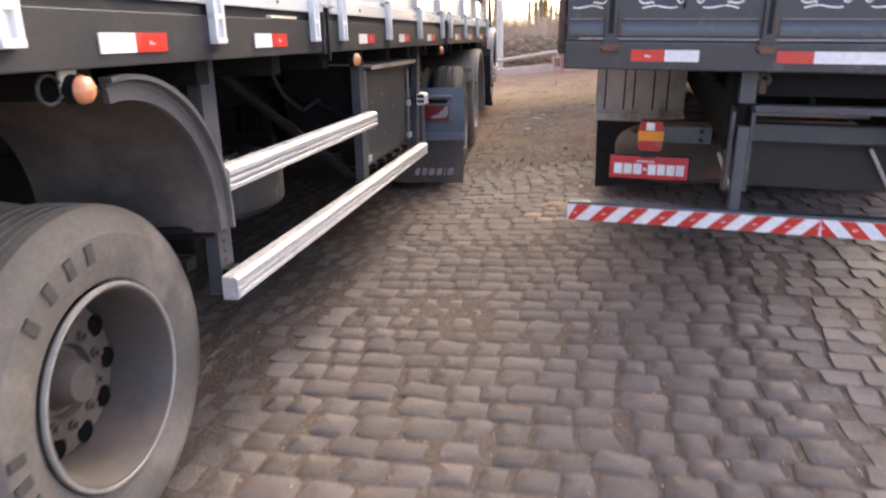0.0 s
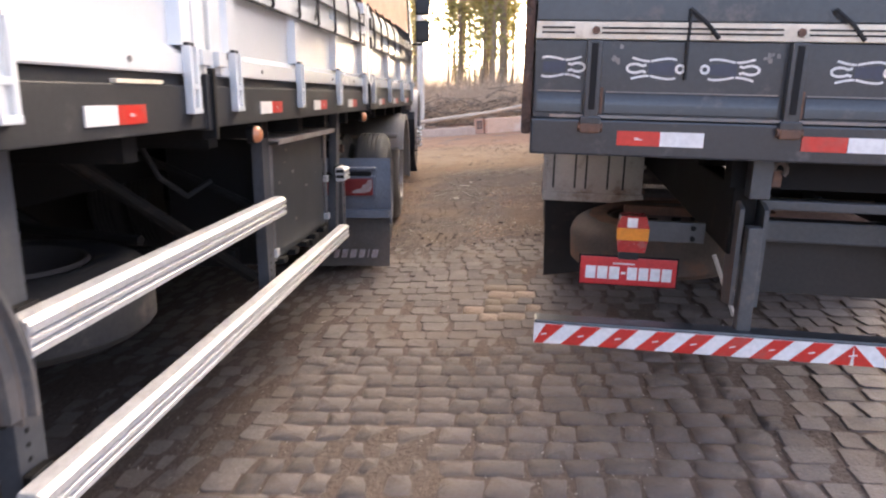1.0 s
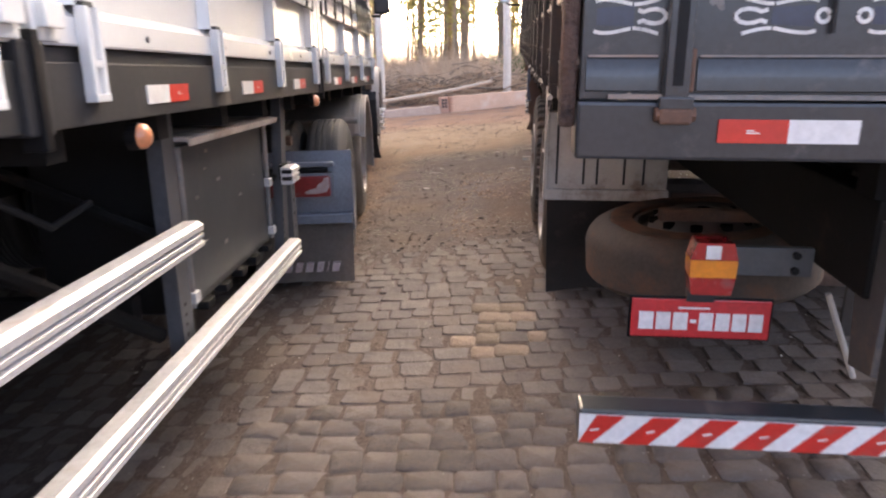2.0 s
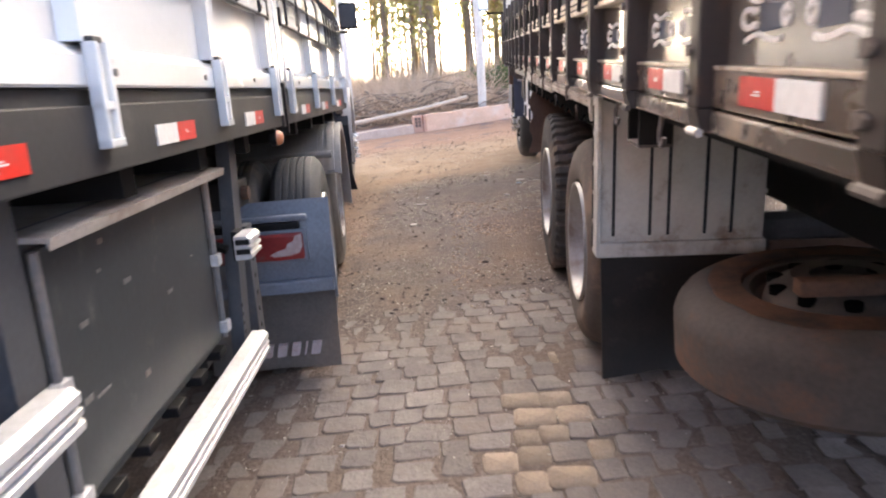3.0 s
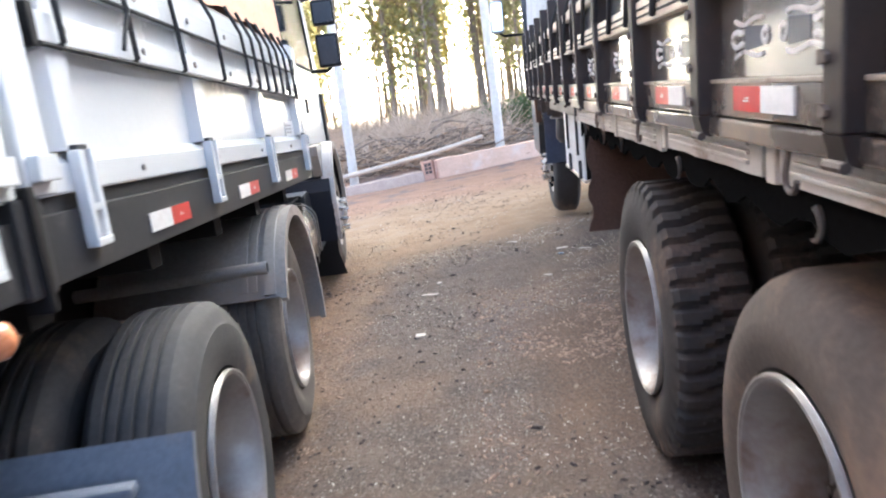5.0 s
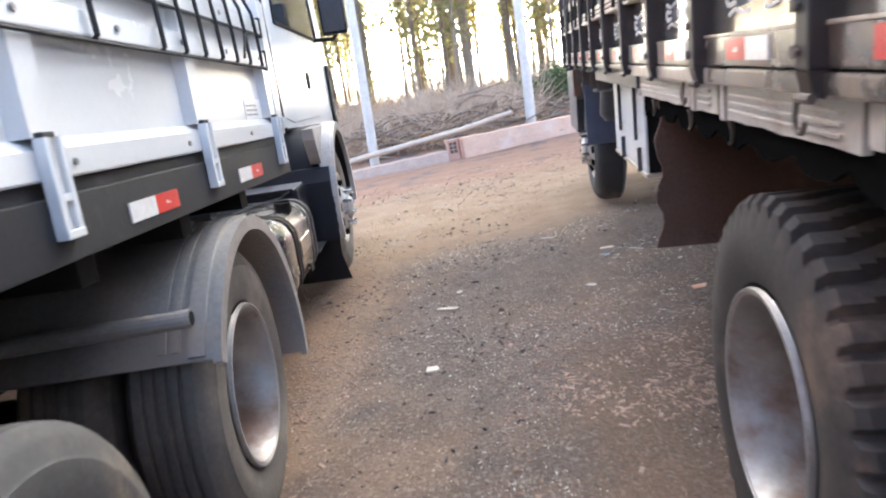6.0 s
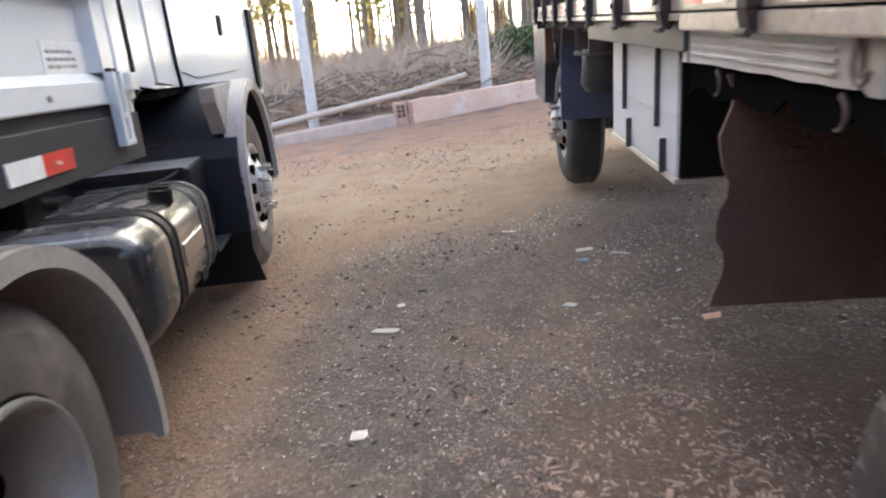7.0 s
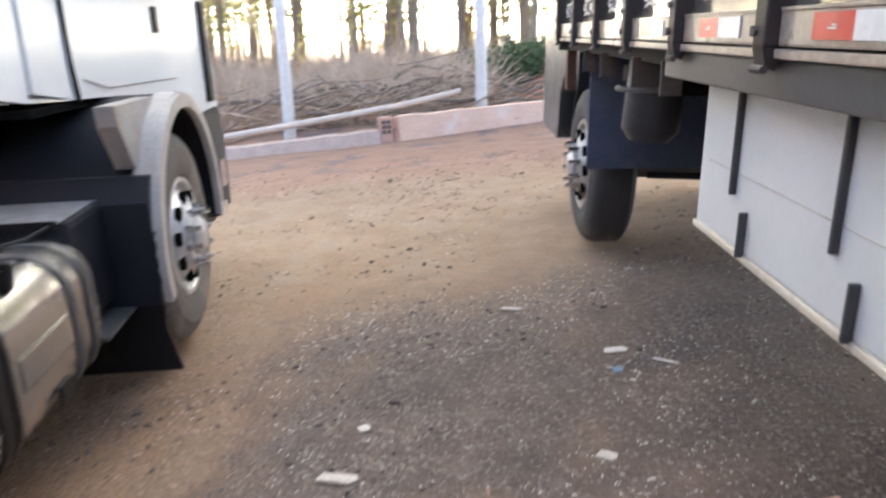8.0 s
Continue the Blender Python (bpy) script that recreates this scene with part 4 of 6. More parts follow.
    for r in range(3):
        y = 6.175
        while y < 6.32:
            w = 0.012 + 0.02 * rng.random()
            part("print_bar", boxed(-0.0275, -0.0265, y, y + w, 1.545 + r * 0.018, 1.553 + r * 0.018), M_fender, st)
            y += w + 0.009
    part("front_wall", boxed(-2.55, -0.02, 6.58, 6.64, 1.30, 2.05, 0.006), M_white, t)
    # axle and wheels of the trailer; wheels stand plumb on the ground
    for y in (-1.15, -2.42):
        dz = 0.405 + 0.037 * (y + 1.15)
        hub = wheel(t, (-0.12, y, dz), 1, "rib", "dish", True, M_rubber, M_rim, spin=14)
        part("axle", tubed([(-2.3, y, dz), (-0.3, y, dz)], 0.075, 12), M_chassis, t)
        if y > -2:
            # raised moulded letters on the sidewall, as plain dark bars
            for a in [5, 17, 30, 44, 90, 100, 110]:
                bm = bmesh.new()
                rot = Matrix.Rotation(radians(a - 14), 4, "X")
                box(bm, 0.0, 0.0075, -0.015, 0.015, 0.372, 0.425, 0.0, rot)
                part("moulded_mark", bm, M_letter, hub)
    bm = bmesh.new()
    for y in (-1.18, -2.45):
        box(bm, -1.0, -0.5, y - 0.5, y + 0.5, 0.62, 0.70, 0.01)
    part("leaf_spring", bm, M_rust, t)
    return t


build_trailer()


# ---- tractor: origin at the foot of its second axle, x = 0 at the tyre's outer face ----
def build_tractor():
    t = thing("tractor_truck", TRACTOR, "white tractor truck with black fenders, coupled to the semi-trailer", "truck")
    for x in (-0.82, -1.62):
        part("chassis_beam", boxed(x - 0.04, x + 0.04, -2.0, 4.6, 0.72, 0.98, 0.01), M_chassis, t)
    part("fifth_wheel", boxed(-1.6, -0.85, -0.9, 0.3, 0.98, 1.14, 0.03), M_chassis, t)
    for y in (-1.48, -0.15):
        part("axle", tubed([(-2.4, y, 0.51), (-0.3, y, 0.51)], 0.09, 12), M_chassis, t)
    part("axle_housing", tubed([(-1.22, 0.0, 0.3), (-1.22, 0.0, 0.72)], 0.2, 16), M_chassis, t)
    wheel(t, (0.0, -1.44, 0.49), 1, "rib", "dish", True, M_tread, M_rim_bright, spin=5)
    wheel(t, (0.0, -0.04, 0.49), 1, "rib", "dish", True, M_rubber, M_rim_bright, spin=22)
    wheel(t, (0.0, 3.34, 0.555), 1, "rib", "front", False, M_rubber, M_rim_front, spin=9)
    # half mudguard behind the rear axle, with lamp and flap
    bm = bmesh.new()
    prof = [(-1.44 + 0.60 * math.cos(radians(a)), 0.57 + 0.60 * math.sin(radians(a))) for a in np.linspace(152, 205, 10)]
    prof += [(-1.44 + 0.575 * math.cos(radians(a)), 0.57 + 0.575 * math.sin(radians(a))) for a in np.linspace(205, 152, 10)]
    extrude_profile(bm, prof, "x", -0.62, 0.06)
    guard = part("rear_mudguard", bm, M_blueflap, t, "dusty blue-grey plastic half mudguard", smooth=40)
    for x0, x1, z0, z1 in ((-0.60, 0.052, 0.38, 0.45), (-0.6, -0.05, 0.76, 0.79)):
        part("guard_rib", boxed(x0, x1, -2.075, -2.030, z0, z1, 0.012), M_blueflap, guard)
    part("plate_recess", boxed(-0.54, -0.09, -2.070, -2.035, 0.715, 0.755, 0.01), M_black, guard)
    lampb = part("tail_lamp", boxed(-0.52, -0.075, -2.095, -2.025, 0.565, 0.705, 0.018), M_dirtylens, t, "dirty red tail lamp with a broken white corner")
    bm = bmesh.new()
    extrude_profile(bm, [(-0.083, 0.698), (-0.115, 0.690), (-0.125, 0.665), (-0.155, 0.652), (-0.165, 0.628), (-0.215, 0.615), (-0.245, 0.600), (-0.225, 0.588), (-0.15, 0.590), (-0.10, 0.602), (-0.082, 0.635)], "y", -2.097, -2.090)
    part("broken_patch", bm, M_palepatch, lampb, "pale broken patch of the lens")
    part("lamp_frame", boxed(-0.535, -0.06, -2.080, -2.025, 0.55, 0.72, 0.01), M_blueflap, lampb)
    bm = bmesh.new()
    nx, nz = 10, 6
    grid = [[bm.verts.new((-0.60 + 0.65 * i / nx, -2.040 - 0.015 * math.sin(i * 0.9) * (j / nz) - 0.10 * (j / nz) ** 1.5, 0.39 - 0.385 * j / nz)) for i in range(nx + 1)] for j in range(nz + 1)]
    for j in range(nz):
        for i in range(nx):
            bm.faces.new((grid[j][i], grid[j][i + 1], grid[j + 1][i + 1], grid[j + 1][i]))
    bmesh.ops.solidify(bm, geom=bm.faces, thickness=0.008)
    flap = part("mud_flap", bm, M_dustyflap, t, "dusty rubber mud flap with a pale maker's mark")
    x = -0.40
    for w in (0.05, 0.055, 0.06, 0.055, 0.022, 0.06):
        # plain slanted blocks in place of the maker's name
        part("maker_mark", extrude_profile(bmesh.new(), [(x, 0.075), (x + w - 0.014, 0.075), (x + w, 0.135), (x + 0.014, 0.135)], "y", -2.150, -2.112), M_palepatch, flap)
        x += w + 0.012
    # full mudguard over the drive axle
    bm = bmesh.new()
    arc_band(bm, 0.02, 0.45, 0.612, 0.014, -10, 149, -0.75, 0.055, 30)
    full = part("drive_mudguard", bm, M_guard, t, "dusty grey plastic mudguard", smooth=40)
    bm = bmesh.new()
    arc_band(bm, 0.02, 0.45, 0.585, 0.05, -11, 150, 0.035, 0.062, 30)
    arc_band(bm, 0.02, 0.45, 0.626, 0.016, -10, 148, -0.035, 0.015, 30)
    part("guard_lip", bm, M_guard, full, smooth=40)
    for x in (-0.115, -0.075):
        part("guard_ridge", arc_band(bmesh.new(), 0.02, 0.45, 0.624, 0.011, -8, 146, x - 0.012, x + 0.012, 30), M_guard, full, smooth=40)
    part("guard_tube", tubed([(-0.9, -0.56, 0.90), (0.0, -0.52, 0.905)], 0.027, 14), M_guard, t, "cut end of a dusty steel tube")
    part("guard_tube_bore", tubed([(0.0, -0.52, 0.905), (0.0015, -0.52, 0.905)], 0.021, 14), M_black, t)
    # fuel tank with rounded corners, straps, cap and step
    w0, w1, z0, z1 = -0.72, -0.09, 0.33, 0.83
    prof = []
    for cx, cz, a0 in ((w1 - 0.14, z1 - 0.14, 0), (w0 + 0.1, z1 - 0.1, 90), (w0 + 0.1, z0 + 0.1, 180), (w1 - 0.16, z0 + 0.16, 270)):
        rr = 0.14 if a0 == 0 else 0.16 if a0 == 270 else 0.1
        prof += [(cx + rr * math.cos(radians(a0 + s)), cz + rr * math.sin(radians(a0 + s))) for s in (0, 18, 36, 54, 72, 90)]
    bm = bmesh.new()
    rings = []
    for y, k in ((1.22, 0.72), (1.228, 0.84), (1.255, 0.93), (1.30, 0.98), (1.37, 1.0), (2.29, 1.0), (2.33, 0.97), (2.355, 0.85)):
        mx, mz = (w0 + w1) / 2, (z0 + z1) / 2
        rings.append([bm.verts.new((mx + (p[0] - mx) * k, y, mz + (p[1] - mz) * k)) for p in prof])
    for a, b in zip(rings, rings[1:]):
        for i in range(len(prof)):
            j = (i + 1) % len(prof)
            bm.faces.new((a[i], a[j], b[j], b[i]))
    bm.faces.new(rings[0]), bm.faces.new(rings[-1][::-1])
    tank = part("fuel_tank", bm, M_tank, t, "dusty polished dark fuel tank", smooth=40)
    for y, w in ((1.575, 0.03), (1.635, 0.012), (2.10, 0.022), (2.235, 0.022)):
        bm = bmesh.new()
        mx, mz = (w0 + w1) / 2, (z0 + z1) / 2
        pr = [(mx + (p[0] - mx) * 1.02, mz + (p[1] - mz) * 1.022) for p in prof]
        extrude_profile(bm, pr, "y", y - w, y + w)
        part("tank_strap", bm, M_black if w != 0.022 else M_step, tank, smooth=40)
    # pressed panel in the side between the straps
    part("tank_pressing", extrude_profile(bmesh.new(), [(-0.10, 0.52), (-0.084, 0.55), (-0.084, 0.64), (-0.10, 0.67)], "y", 1.70, 2.05), M_tank, tank)
    part("tank_notch", boxed(-0.096, -0.086, 1.90, 2.0, 0.40, 0.455), M_black, tank)
    bm = bmesh.new()
    rings = []
    for y, k in ((1.214, 0.725), (1.222, 0.846), (1.249, 0.938), (1.296, 0.987), (1.37, 1.006), (1.46, 1.006)):
        rings.append([bm.verts.new((mx + (p[0] - mx) * k, y, mz + (p[1] - mz) * k)) for p in prof])
    for a, b in zip(rings, rings[1:]):
        for i in range(len(prof)):
            bm.faces.new((a[i], a[(i + 1) % len(prof)], b[(i + 1) % len(prof)], b[i]))
    bm.faces.new(rings[0])
    part("tank_end", bm, M_tankblack, tank, "glossy blue-black painted end of the tank", smooth=40)
    cap = part("filler_cap", tubed([(-0.185, 1.84, 0.81), (-0.18, 1.84, 0.872)], 0.052, 20), M_black, tank)
    part("cap_grip", boxed(-0.228, -0.132, 1.826, 1.854, 0.872, 0.886, 0.006), M_black, cap)
    # shade is put into the box's dark colour, sky light into the paler plate
    cat = part("catwalk", boxed(-0.95, -0.17, 2.37, 2.85, 0.46, 0.875, 0.03), M_archblue, t, "dusty step box behind the cab, coloured dark for its shaded sides")
    part("tread_plate", boxed(-0.94, -0.19, 2.355, 2.83, 0.875, 0.882, 0.002), M_treadplate, cat, "dusty grey tread plate")
    part("plate_lip", boxed(-0.8, -0.2, 2.345, 2.356, 0.855, 0.886, 0.003), M_black, cat)
    part("inner_deck", boxed(-1.1, -0.62, 2.85, 3.4, 0.6, 0.88, 0.02), M_archblue, t)
    part("step_plate", boxed(-0.32, -0.10, 2.37, 2.80, 0.405, 0.425, 0.006), M_step, t, "dull metal step plate")
    part("hose", tubed([(-0.66, 1.45, 0.845), (-0.5, 1.75, 0.842), (-0.40, 2.1, 0.842), (-0.28, 2.28, 0.842), (-0.22, 2.34, 0.87)], 0.007, 6), M_rope, t)
    part("hose", tubed([(-0.55, 1.95, 0.842), (-0.42, 2.02, 0.845), (-0.30, 2.12, 0.842)], 0.006, 6), M_rope, t)
    part("filler_pipe", boxed(-0.78, -0.64, 1.90, 2.04, 0.82, 0.862, 0.015), M_black, t)
    part("hose_clamp", boxed(-0.74, -0.66, 1.55, 1.64, 0.82, 0.87, 0.012), M_black, t)
    # front wheel: mudguard, flap, cab
    bm = bmesh.new()
    arc_band(bm, 3.36, 0.60, 0.635, 0.015, -8, 190, -0.6, 0.02, 34)
    fg = part("front_mudguard", bm, M_archblue, t, "dark blue wheel arch liner", smooth=40)
    bm = bmesh.new()
    arc_band(bm, 3.36, 0.60, 0.585, 0.065, -8, 196, 0.015, 0.05, 34)
    arc_band(bm, 3.36, 0.60, 0.64, 0.018, 8, 168, -0.06, 0.03, 34)
    part("arch_lip", bm, M_archpale, fg, "dusty silver-grey wheel arch edge", smooth=40)
    flare = extrude_profile(bmesh.new(), [(2.66, 1.25), (2.67, 1.17), (2.80, 0.985), (2.86, 1.02), (3.0, 1.15), (3.2, 1.25)], "x", -0.12, -0.04)
    part("arch_flare", flare, M_guard, fg, "pale dusty rear corner of the wheel arch")
    part("arch_liner", extrude_profile(bmesh.new(), [(2.70, 0.42), (2.80, 0.42), (2.90, 0.96), (2.77, 0.96), (2.70, 0.86)], "x", -0.62, 0.012), M_archblue, fg)
    bm = bmesh.new()
    extrude_profile(bm, [(-0.62, 0.60), (0.01, 0.60), (0.0, 0.30), (0.045, 0.10), (-0.58, 0.11)], "y", 2.75, 2.765)
    part("front_mud_flap", bm, M_black, t)
    # cab: side outline drawn out across its width
    side = [(2.60, 1.275), (2.60, 3.0), (2.75, 3.25), (4.55, 3.25), (4.95, 2.2), (5.08, 1.3), (5.1, 0.55), (4.35, 0.55), (4.28, 0.95), (4.12, 1.16), (3.85, 1.262), (3.2, 1.255), (2.95, 1.262)]
    bm = bmesh.new()
    extrude_profile(bm, side, "x", -2.45, -0.135)
    bmesh.ops.bevel(bm, geom=[e for e in bm.edges if abs(e.verts[0].co.x - e.verts[1].co.x) < 1e-4], offset=0.035, segments=3, affect="EDGES")
    cab = part("cab", bm, M_white, t, "white sheet-metal cab", smooth=40)
    pivot = Matrix.Translation((-0.12, 4.9, 0))
    cab.matrix_local = pivot @ Matrix.Rotation(radians(-4.5), 4, "Z") @ pivot.inverted()
    part("cab_seam", tubed([(-0.125, 2.97, 1.25), (-0.128, 2.95, 1.4), (-0.13, 2.93, 2.2), (-0.13, 2.93, 3.0)], 0.011, 6), M_black, cab)
    part("cab_fairing", extrude_profile(bmesh.new(), [(2.34, 1.31), (2.60, 1.275), (2.60, 3.0), (2.34, 2.9)], "x", -0.20, -0.14), M_white, cab)
    part("fairing_edge", boxed(-0.19, -0.125, 2.315, 2.345, 1.27, 2.9, 0.006), M_black, cab)
    part("fairing_brace", tubed([(-0.3, 2.15, 1.58), (-0.17, 2.36, 1.46), (-0.16, 2.42, 1.34)], 0.016, 8), M_black, cab)
    part("door_line", tubed([(-0.132, 3.05, 1.34), (-0.132, 3.3, 1.29), (-0.132, 4.25, 1.29)], 0.004, 6), M_fender, cab)
    part("door_handle", boxed(-0.137, -0.122, 3.98, 4.06, 1.54, 1.68, 0.006), M_black, cab)
    part("side_window", extrude_profile(bmesh.new(), [(3.2, 2.05), (4.62, 1.98), (4.42, 2.75), (3.2, 2.75)], "x", -0.136, -0.128), M_glass, cab)
    part("window_trim", tubed([(-0.126, 3.2, 2.05), (-0.126, 4.62, 1.98), (-0.128, 4.42, 2.75), (-0.126, 3.2, 2.75), (-0.126, 3.2, 2.05)], 0.012, 6), M_black, cab)
    part("corner_deflector", boxed(-0.2, -0.105, 4.84, 4.96, 1.10, 1.75, 0.02), M_black, cab)
    bump = part("bumper", extrude_profile(bmesh.new(), [(4.10, 0.36), (5.16, 0.34), (5.18, 0.98), (5.02, 1.06), (4.22, 1.02)], "x", -2.5, -0.12), M_archblue, t, "dark grey bumper corner")
    part("corner_trim", boxed(-0.13, -0.04, 4.12, 4.26, 0.55, 0.90, 0.02), M_archpale, bump, "silver-grey corner trim")
    part("fog_lamp", boxed(-0.04, -0.022, 4.45, 4.6, 0.58, 0.76, 0.008), M_chrome, bump)
    part("step", boxed(-0.2, 0.01, 4.12, 4.36, 0.46, 0.52, 0.01), M_chrome, t)
    for k, (z0, z1) in enumerate(((1.98, 2.32), (2.40, 2.66))):
        mir = part("mirror", boxed(-0.03, 0.20, 4.22, 4.32, z0, z1, 0.03), M_black, t, "black wing mirror housing", smooth=40)
        part("mirror_glass", boxed(-0.01, 0.18, 4.215, 4.222, z0 + 0.03, z1 - 0.03), M_darkmirror, mir)
    part("mirror_arm", tubed([(-0.13, 4.3, 1.96), (0.05, 4.3, 1.95), (0.12, 4.28, 2.02)], 0.02, 8), M_black, t)
    part("mirror_arm", tubed([(-0.13, 4.35, 2.68), (0.05, 4.3, 2.7), (0.1, 4.28, 2.6)], 0.018, 8), M_black, t)
    # added black boxes stand in for the deep shade under the cab
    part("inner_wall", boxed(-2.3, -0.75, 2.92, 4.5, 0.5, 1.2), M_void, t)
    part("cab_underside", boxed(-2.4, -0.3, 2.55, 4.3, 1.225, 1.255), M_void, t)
    part("front_axle", tubed([(-2.3, 3.34, 0.54), (-0.3, 3.34, 0.54)], 0.07, 12), M_chassis, t)
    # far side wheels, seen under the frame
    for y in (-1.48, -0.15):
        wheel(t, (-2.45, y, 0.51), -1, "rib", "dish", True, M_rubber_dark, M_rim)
    return t


build_tractor()


# ---- cargo truck: x = 0 is its side towards the lane, the body lies at +x, y runs to the front ----
def ornament(bm, blue, c, half, zc, at, mirror, ringed=True):
    """One painted scroll: two wavy lines, a curled lobe at one end and a ring at the other."""
    s = -1 if mirror else 1
    def P(u, v):
        return (c + s * u * half, zc + v)
    us = np.linspace(0, 1, 12)
    for k in (1, -1):
        ribbon(bm, [P(-0.76 + 0.56 * q, k * (0.035 - 0.011 * math.sin(q * math.pi / 2))) for q in us], 0.0075, at)
        ribbon(bm, [P(-0.16 + 0.80 * q, k * (0.024 + 0.010 * math.sin(q * 1.9) - 0.004 * q ** 8)) for q in us], 0.0075, at)
    # the lobe: two arms that swell and close in a round tip
    lobe = [(-0.30, 0.0125), (-0.42, 0.0085), (-0.54, 0.013), (-0.68, 0.0145), (-0.82, 0.0115), (-0.90, 0.004)]
    lobe = [P(u, v) for u, v in lobe] + [P(u, -v) for u, v in lobe[::-1]]
    ribbon(bm, lobe, 0.0085, at)
    if ringed:
        ring = [P(0.76 + 0.0125 / half * math.cos(a), 0.0125 * math.sin(a)) for a in np.linspace(0.25, 2 * math.pi + 0.1, 16)]
        ribbon(bm, ring, 0.0085, at)
    x0, x1 = sorted((P(-0.22, 0)[0], P(0.6, 0)[0]))
    lo, hi = [[blue.verts.new(at(x, zc + v, h)) for x, v in ((x0, -0.017), (x1, -0.022), (x1, 0.022), (x0, 0.017))] for h in (0, 0.0015)]
    blue.faces.new(hi)
    for i in range(4):
        blue.faces.new((lo[i], lo[(i + 1) % 4], hi[(i + 1) % 4], hi[i]))


def build_truck():
    t = thing("cargo_truck", TRUCK, "dark blue-grey drop-side cargo truck with white painted scrolls", "truck")
    W, yb, yf = 2.42, -2.13, 7.25
    for x in (0.80, 1.62):
        part("chassis_beam", boxed(x - 0.045, x + 0.045, -1.95, 9.0, 0.80, 1.06, 0.01), M_chassis, t)
    for k in range(16):
        y = -1.9 + k * 0.6
        part("cross_member", boxed(0.74 if y < 0 else 0.30, W - 0.05, y - 0.05, y + 0.05, 1.06, 1.22), M_chassis, t)
    part("deck", boxed(0.06, W - 0.02, yb + 0.03, yf, 1.225, 1.27), M_chassis, t, "dark cargo deck")
    # --- side towards the lane
    part("side_rail", boxed(-0.005, 0.05, yb + 0.02, 2.3, 1.258, 1.297, 0.006), M_lowboard, t, "worn dark lower side rail")
    part("side_rail", boxed(-0.005, 0.05, 2.3, 3.45, 1.255, 1.297, 0.006), M_tanboard, t, "worn tan lower side rail")
    part("side_rail", boxed(-0.005, 0.05, 3.45, yf, 1.278, 1.297, 0.004), M_tanboard, t, "thin tan lower side rail")
    posts = [-1.97 + 0.594 * k for k in range(5)] + [1.02, 1.65] + [2.36 + 0.604 * k for k in range(9)]
    for a, b in zip(posts, posts[1:]):
        a, b = a + 0.03, b - 0.03
        bm = bmesh.new()
        extrude_profile(bm, [(0.03, 1.30), (0.002, 1.302), (0.0, 1.306), (0.0, 1.365), (0.006, 1.372), (0.03, 1.374)], "y", a, b)
        lb = part("lower_board", bm, M_tanboard if b > 2.4 else M_lowboard, t, "worn pale lower board" if b > 2.4 else "dark lower board")
        part("board_edge", boxed(-0.003, 0.03, a, b, 1.366, 1.3735, 0.002), M_tanboard, lb, "bare tan upper edge")
        bm = boxed(0.022, 0.034, a, b, 1.374, 1.535)
        p = part("side_panel", bm, M_panel, t, "glossy dark side panel")
        mid = (a + b) / 2

        def at(u, v, h):
            return (0.022 - h, u, v)
        for off, flip in ((-0.115, False), (0.115, True)):
            orn, blue = bmesh.new(), bmesh.new()
            ornament(orn, blue, mid + off, 0.10, 1.445, at, flip)
            part("painted_scroll", orn, M_ornament, p, "white painted scroll")
            part("painted_field", blue, M_paintblue, p)
        if b < 6:
            reflector(t, 0.0, mid, 1.338, -1, False, 0.27, 0.045)
    for k, y in enumerate(posts):
        bm = boxed(-0.028, 0.03, y - 0.028, y + 0.028, 1.30, 1.90, 0.005)
        extrude_profile(bm, [(-0.028, 1.30), (0.02, 1.30), (0.0, 1.255), (-0.018, 1.262)], "y", y - 0.026, y + 0.026)
        pst = part("stake_post", bm, M_post, t)
        for z in (1.33, 1.40, 1.51):
            hb = bmesh.new()
            bolt(hb, (-0.028, y + 0.012, z), "x", 0.009, 0.007)
            box(hb, -0.034, -0.026, y + 0.02, y + 0.03, z - 0.01, z + 0.01)
            part("hinge_bolt", hb, M_hub, pst)
        part("hinge_pin", tubed([(-0.022, y - 0.028, 1.258), (-0.022, y + 0.028, 1.258)], 0.0085, 8), M_oldwhite if k == 1 else M_hub, pst)
    part("top_rail", boxed(-0.014, 0.022, yb + 0.05, yf, 1.535, 1.60, 0.006), M_cream, t, "cream painted top rail")
    bm = bmesh.new()
    for k in range(2):
        box(bm, -0.017, -0.013, yb + 0.1, yf - 0.1, 1.552 + 0.02 * k, 1.558 + 0.02 * k)
    part("rail_stripe", bm, M_black, t)
    part("upper_panel", boxed(0.024, 0.034, yb + 0.05, yf, 1.60, 1.70), M_navy, t)
    part("top_rail", boxed(-0.012, 0.022, yb + 0.05, yf, 1.70, 1.745, 0.006), M_cream, t, "cream painted top rail")
    # canvas over the load, hung in folds
    bm = bmesh.new()
    rows = []
    for y in np.arange(yb + 0.1, yf, 0.05):
        f = 0.018 * math.sin(y * 21) + 0.012 * math.sin(y * 47 + 1)
        hem = 1.735 + 0.03 * abs(math.sin(y * 5.3))
        rows.append([bm.verts.new(p) for p in ((0.045 + f, y, hem), (0.05 + f, y, 1.95), (0.06 + f * 0.7, y, 2.3), (0.14, y, 2.55), (1.2, y, 2.75), (W - 0.14, y, 2.5), (W - 0.05, y, 1.72))])
    for a, b in zip(rows, rows[1:]):
        for i in range(6):
            bm.faces.new((a[i], a[i + 1], b[i + 1], b[i]))
    bm.faces.new(rows[0]), bm.faces.new(rows[-1][::-1])
    part("load_canvas", bm, M_greytarp, t, "pale grey canvas over the load", smooth=50)
    y = yb + 0.35
    rng = random.Random(7)
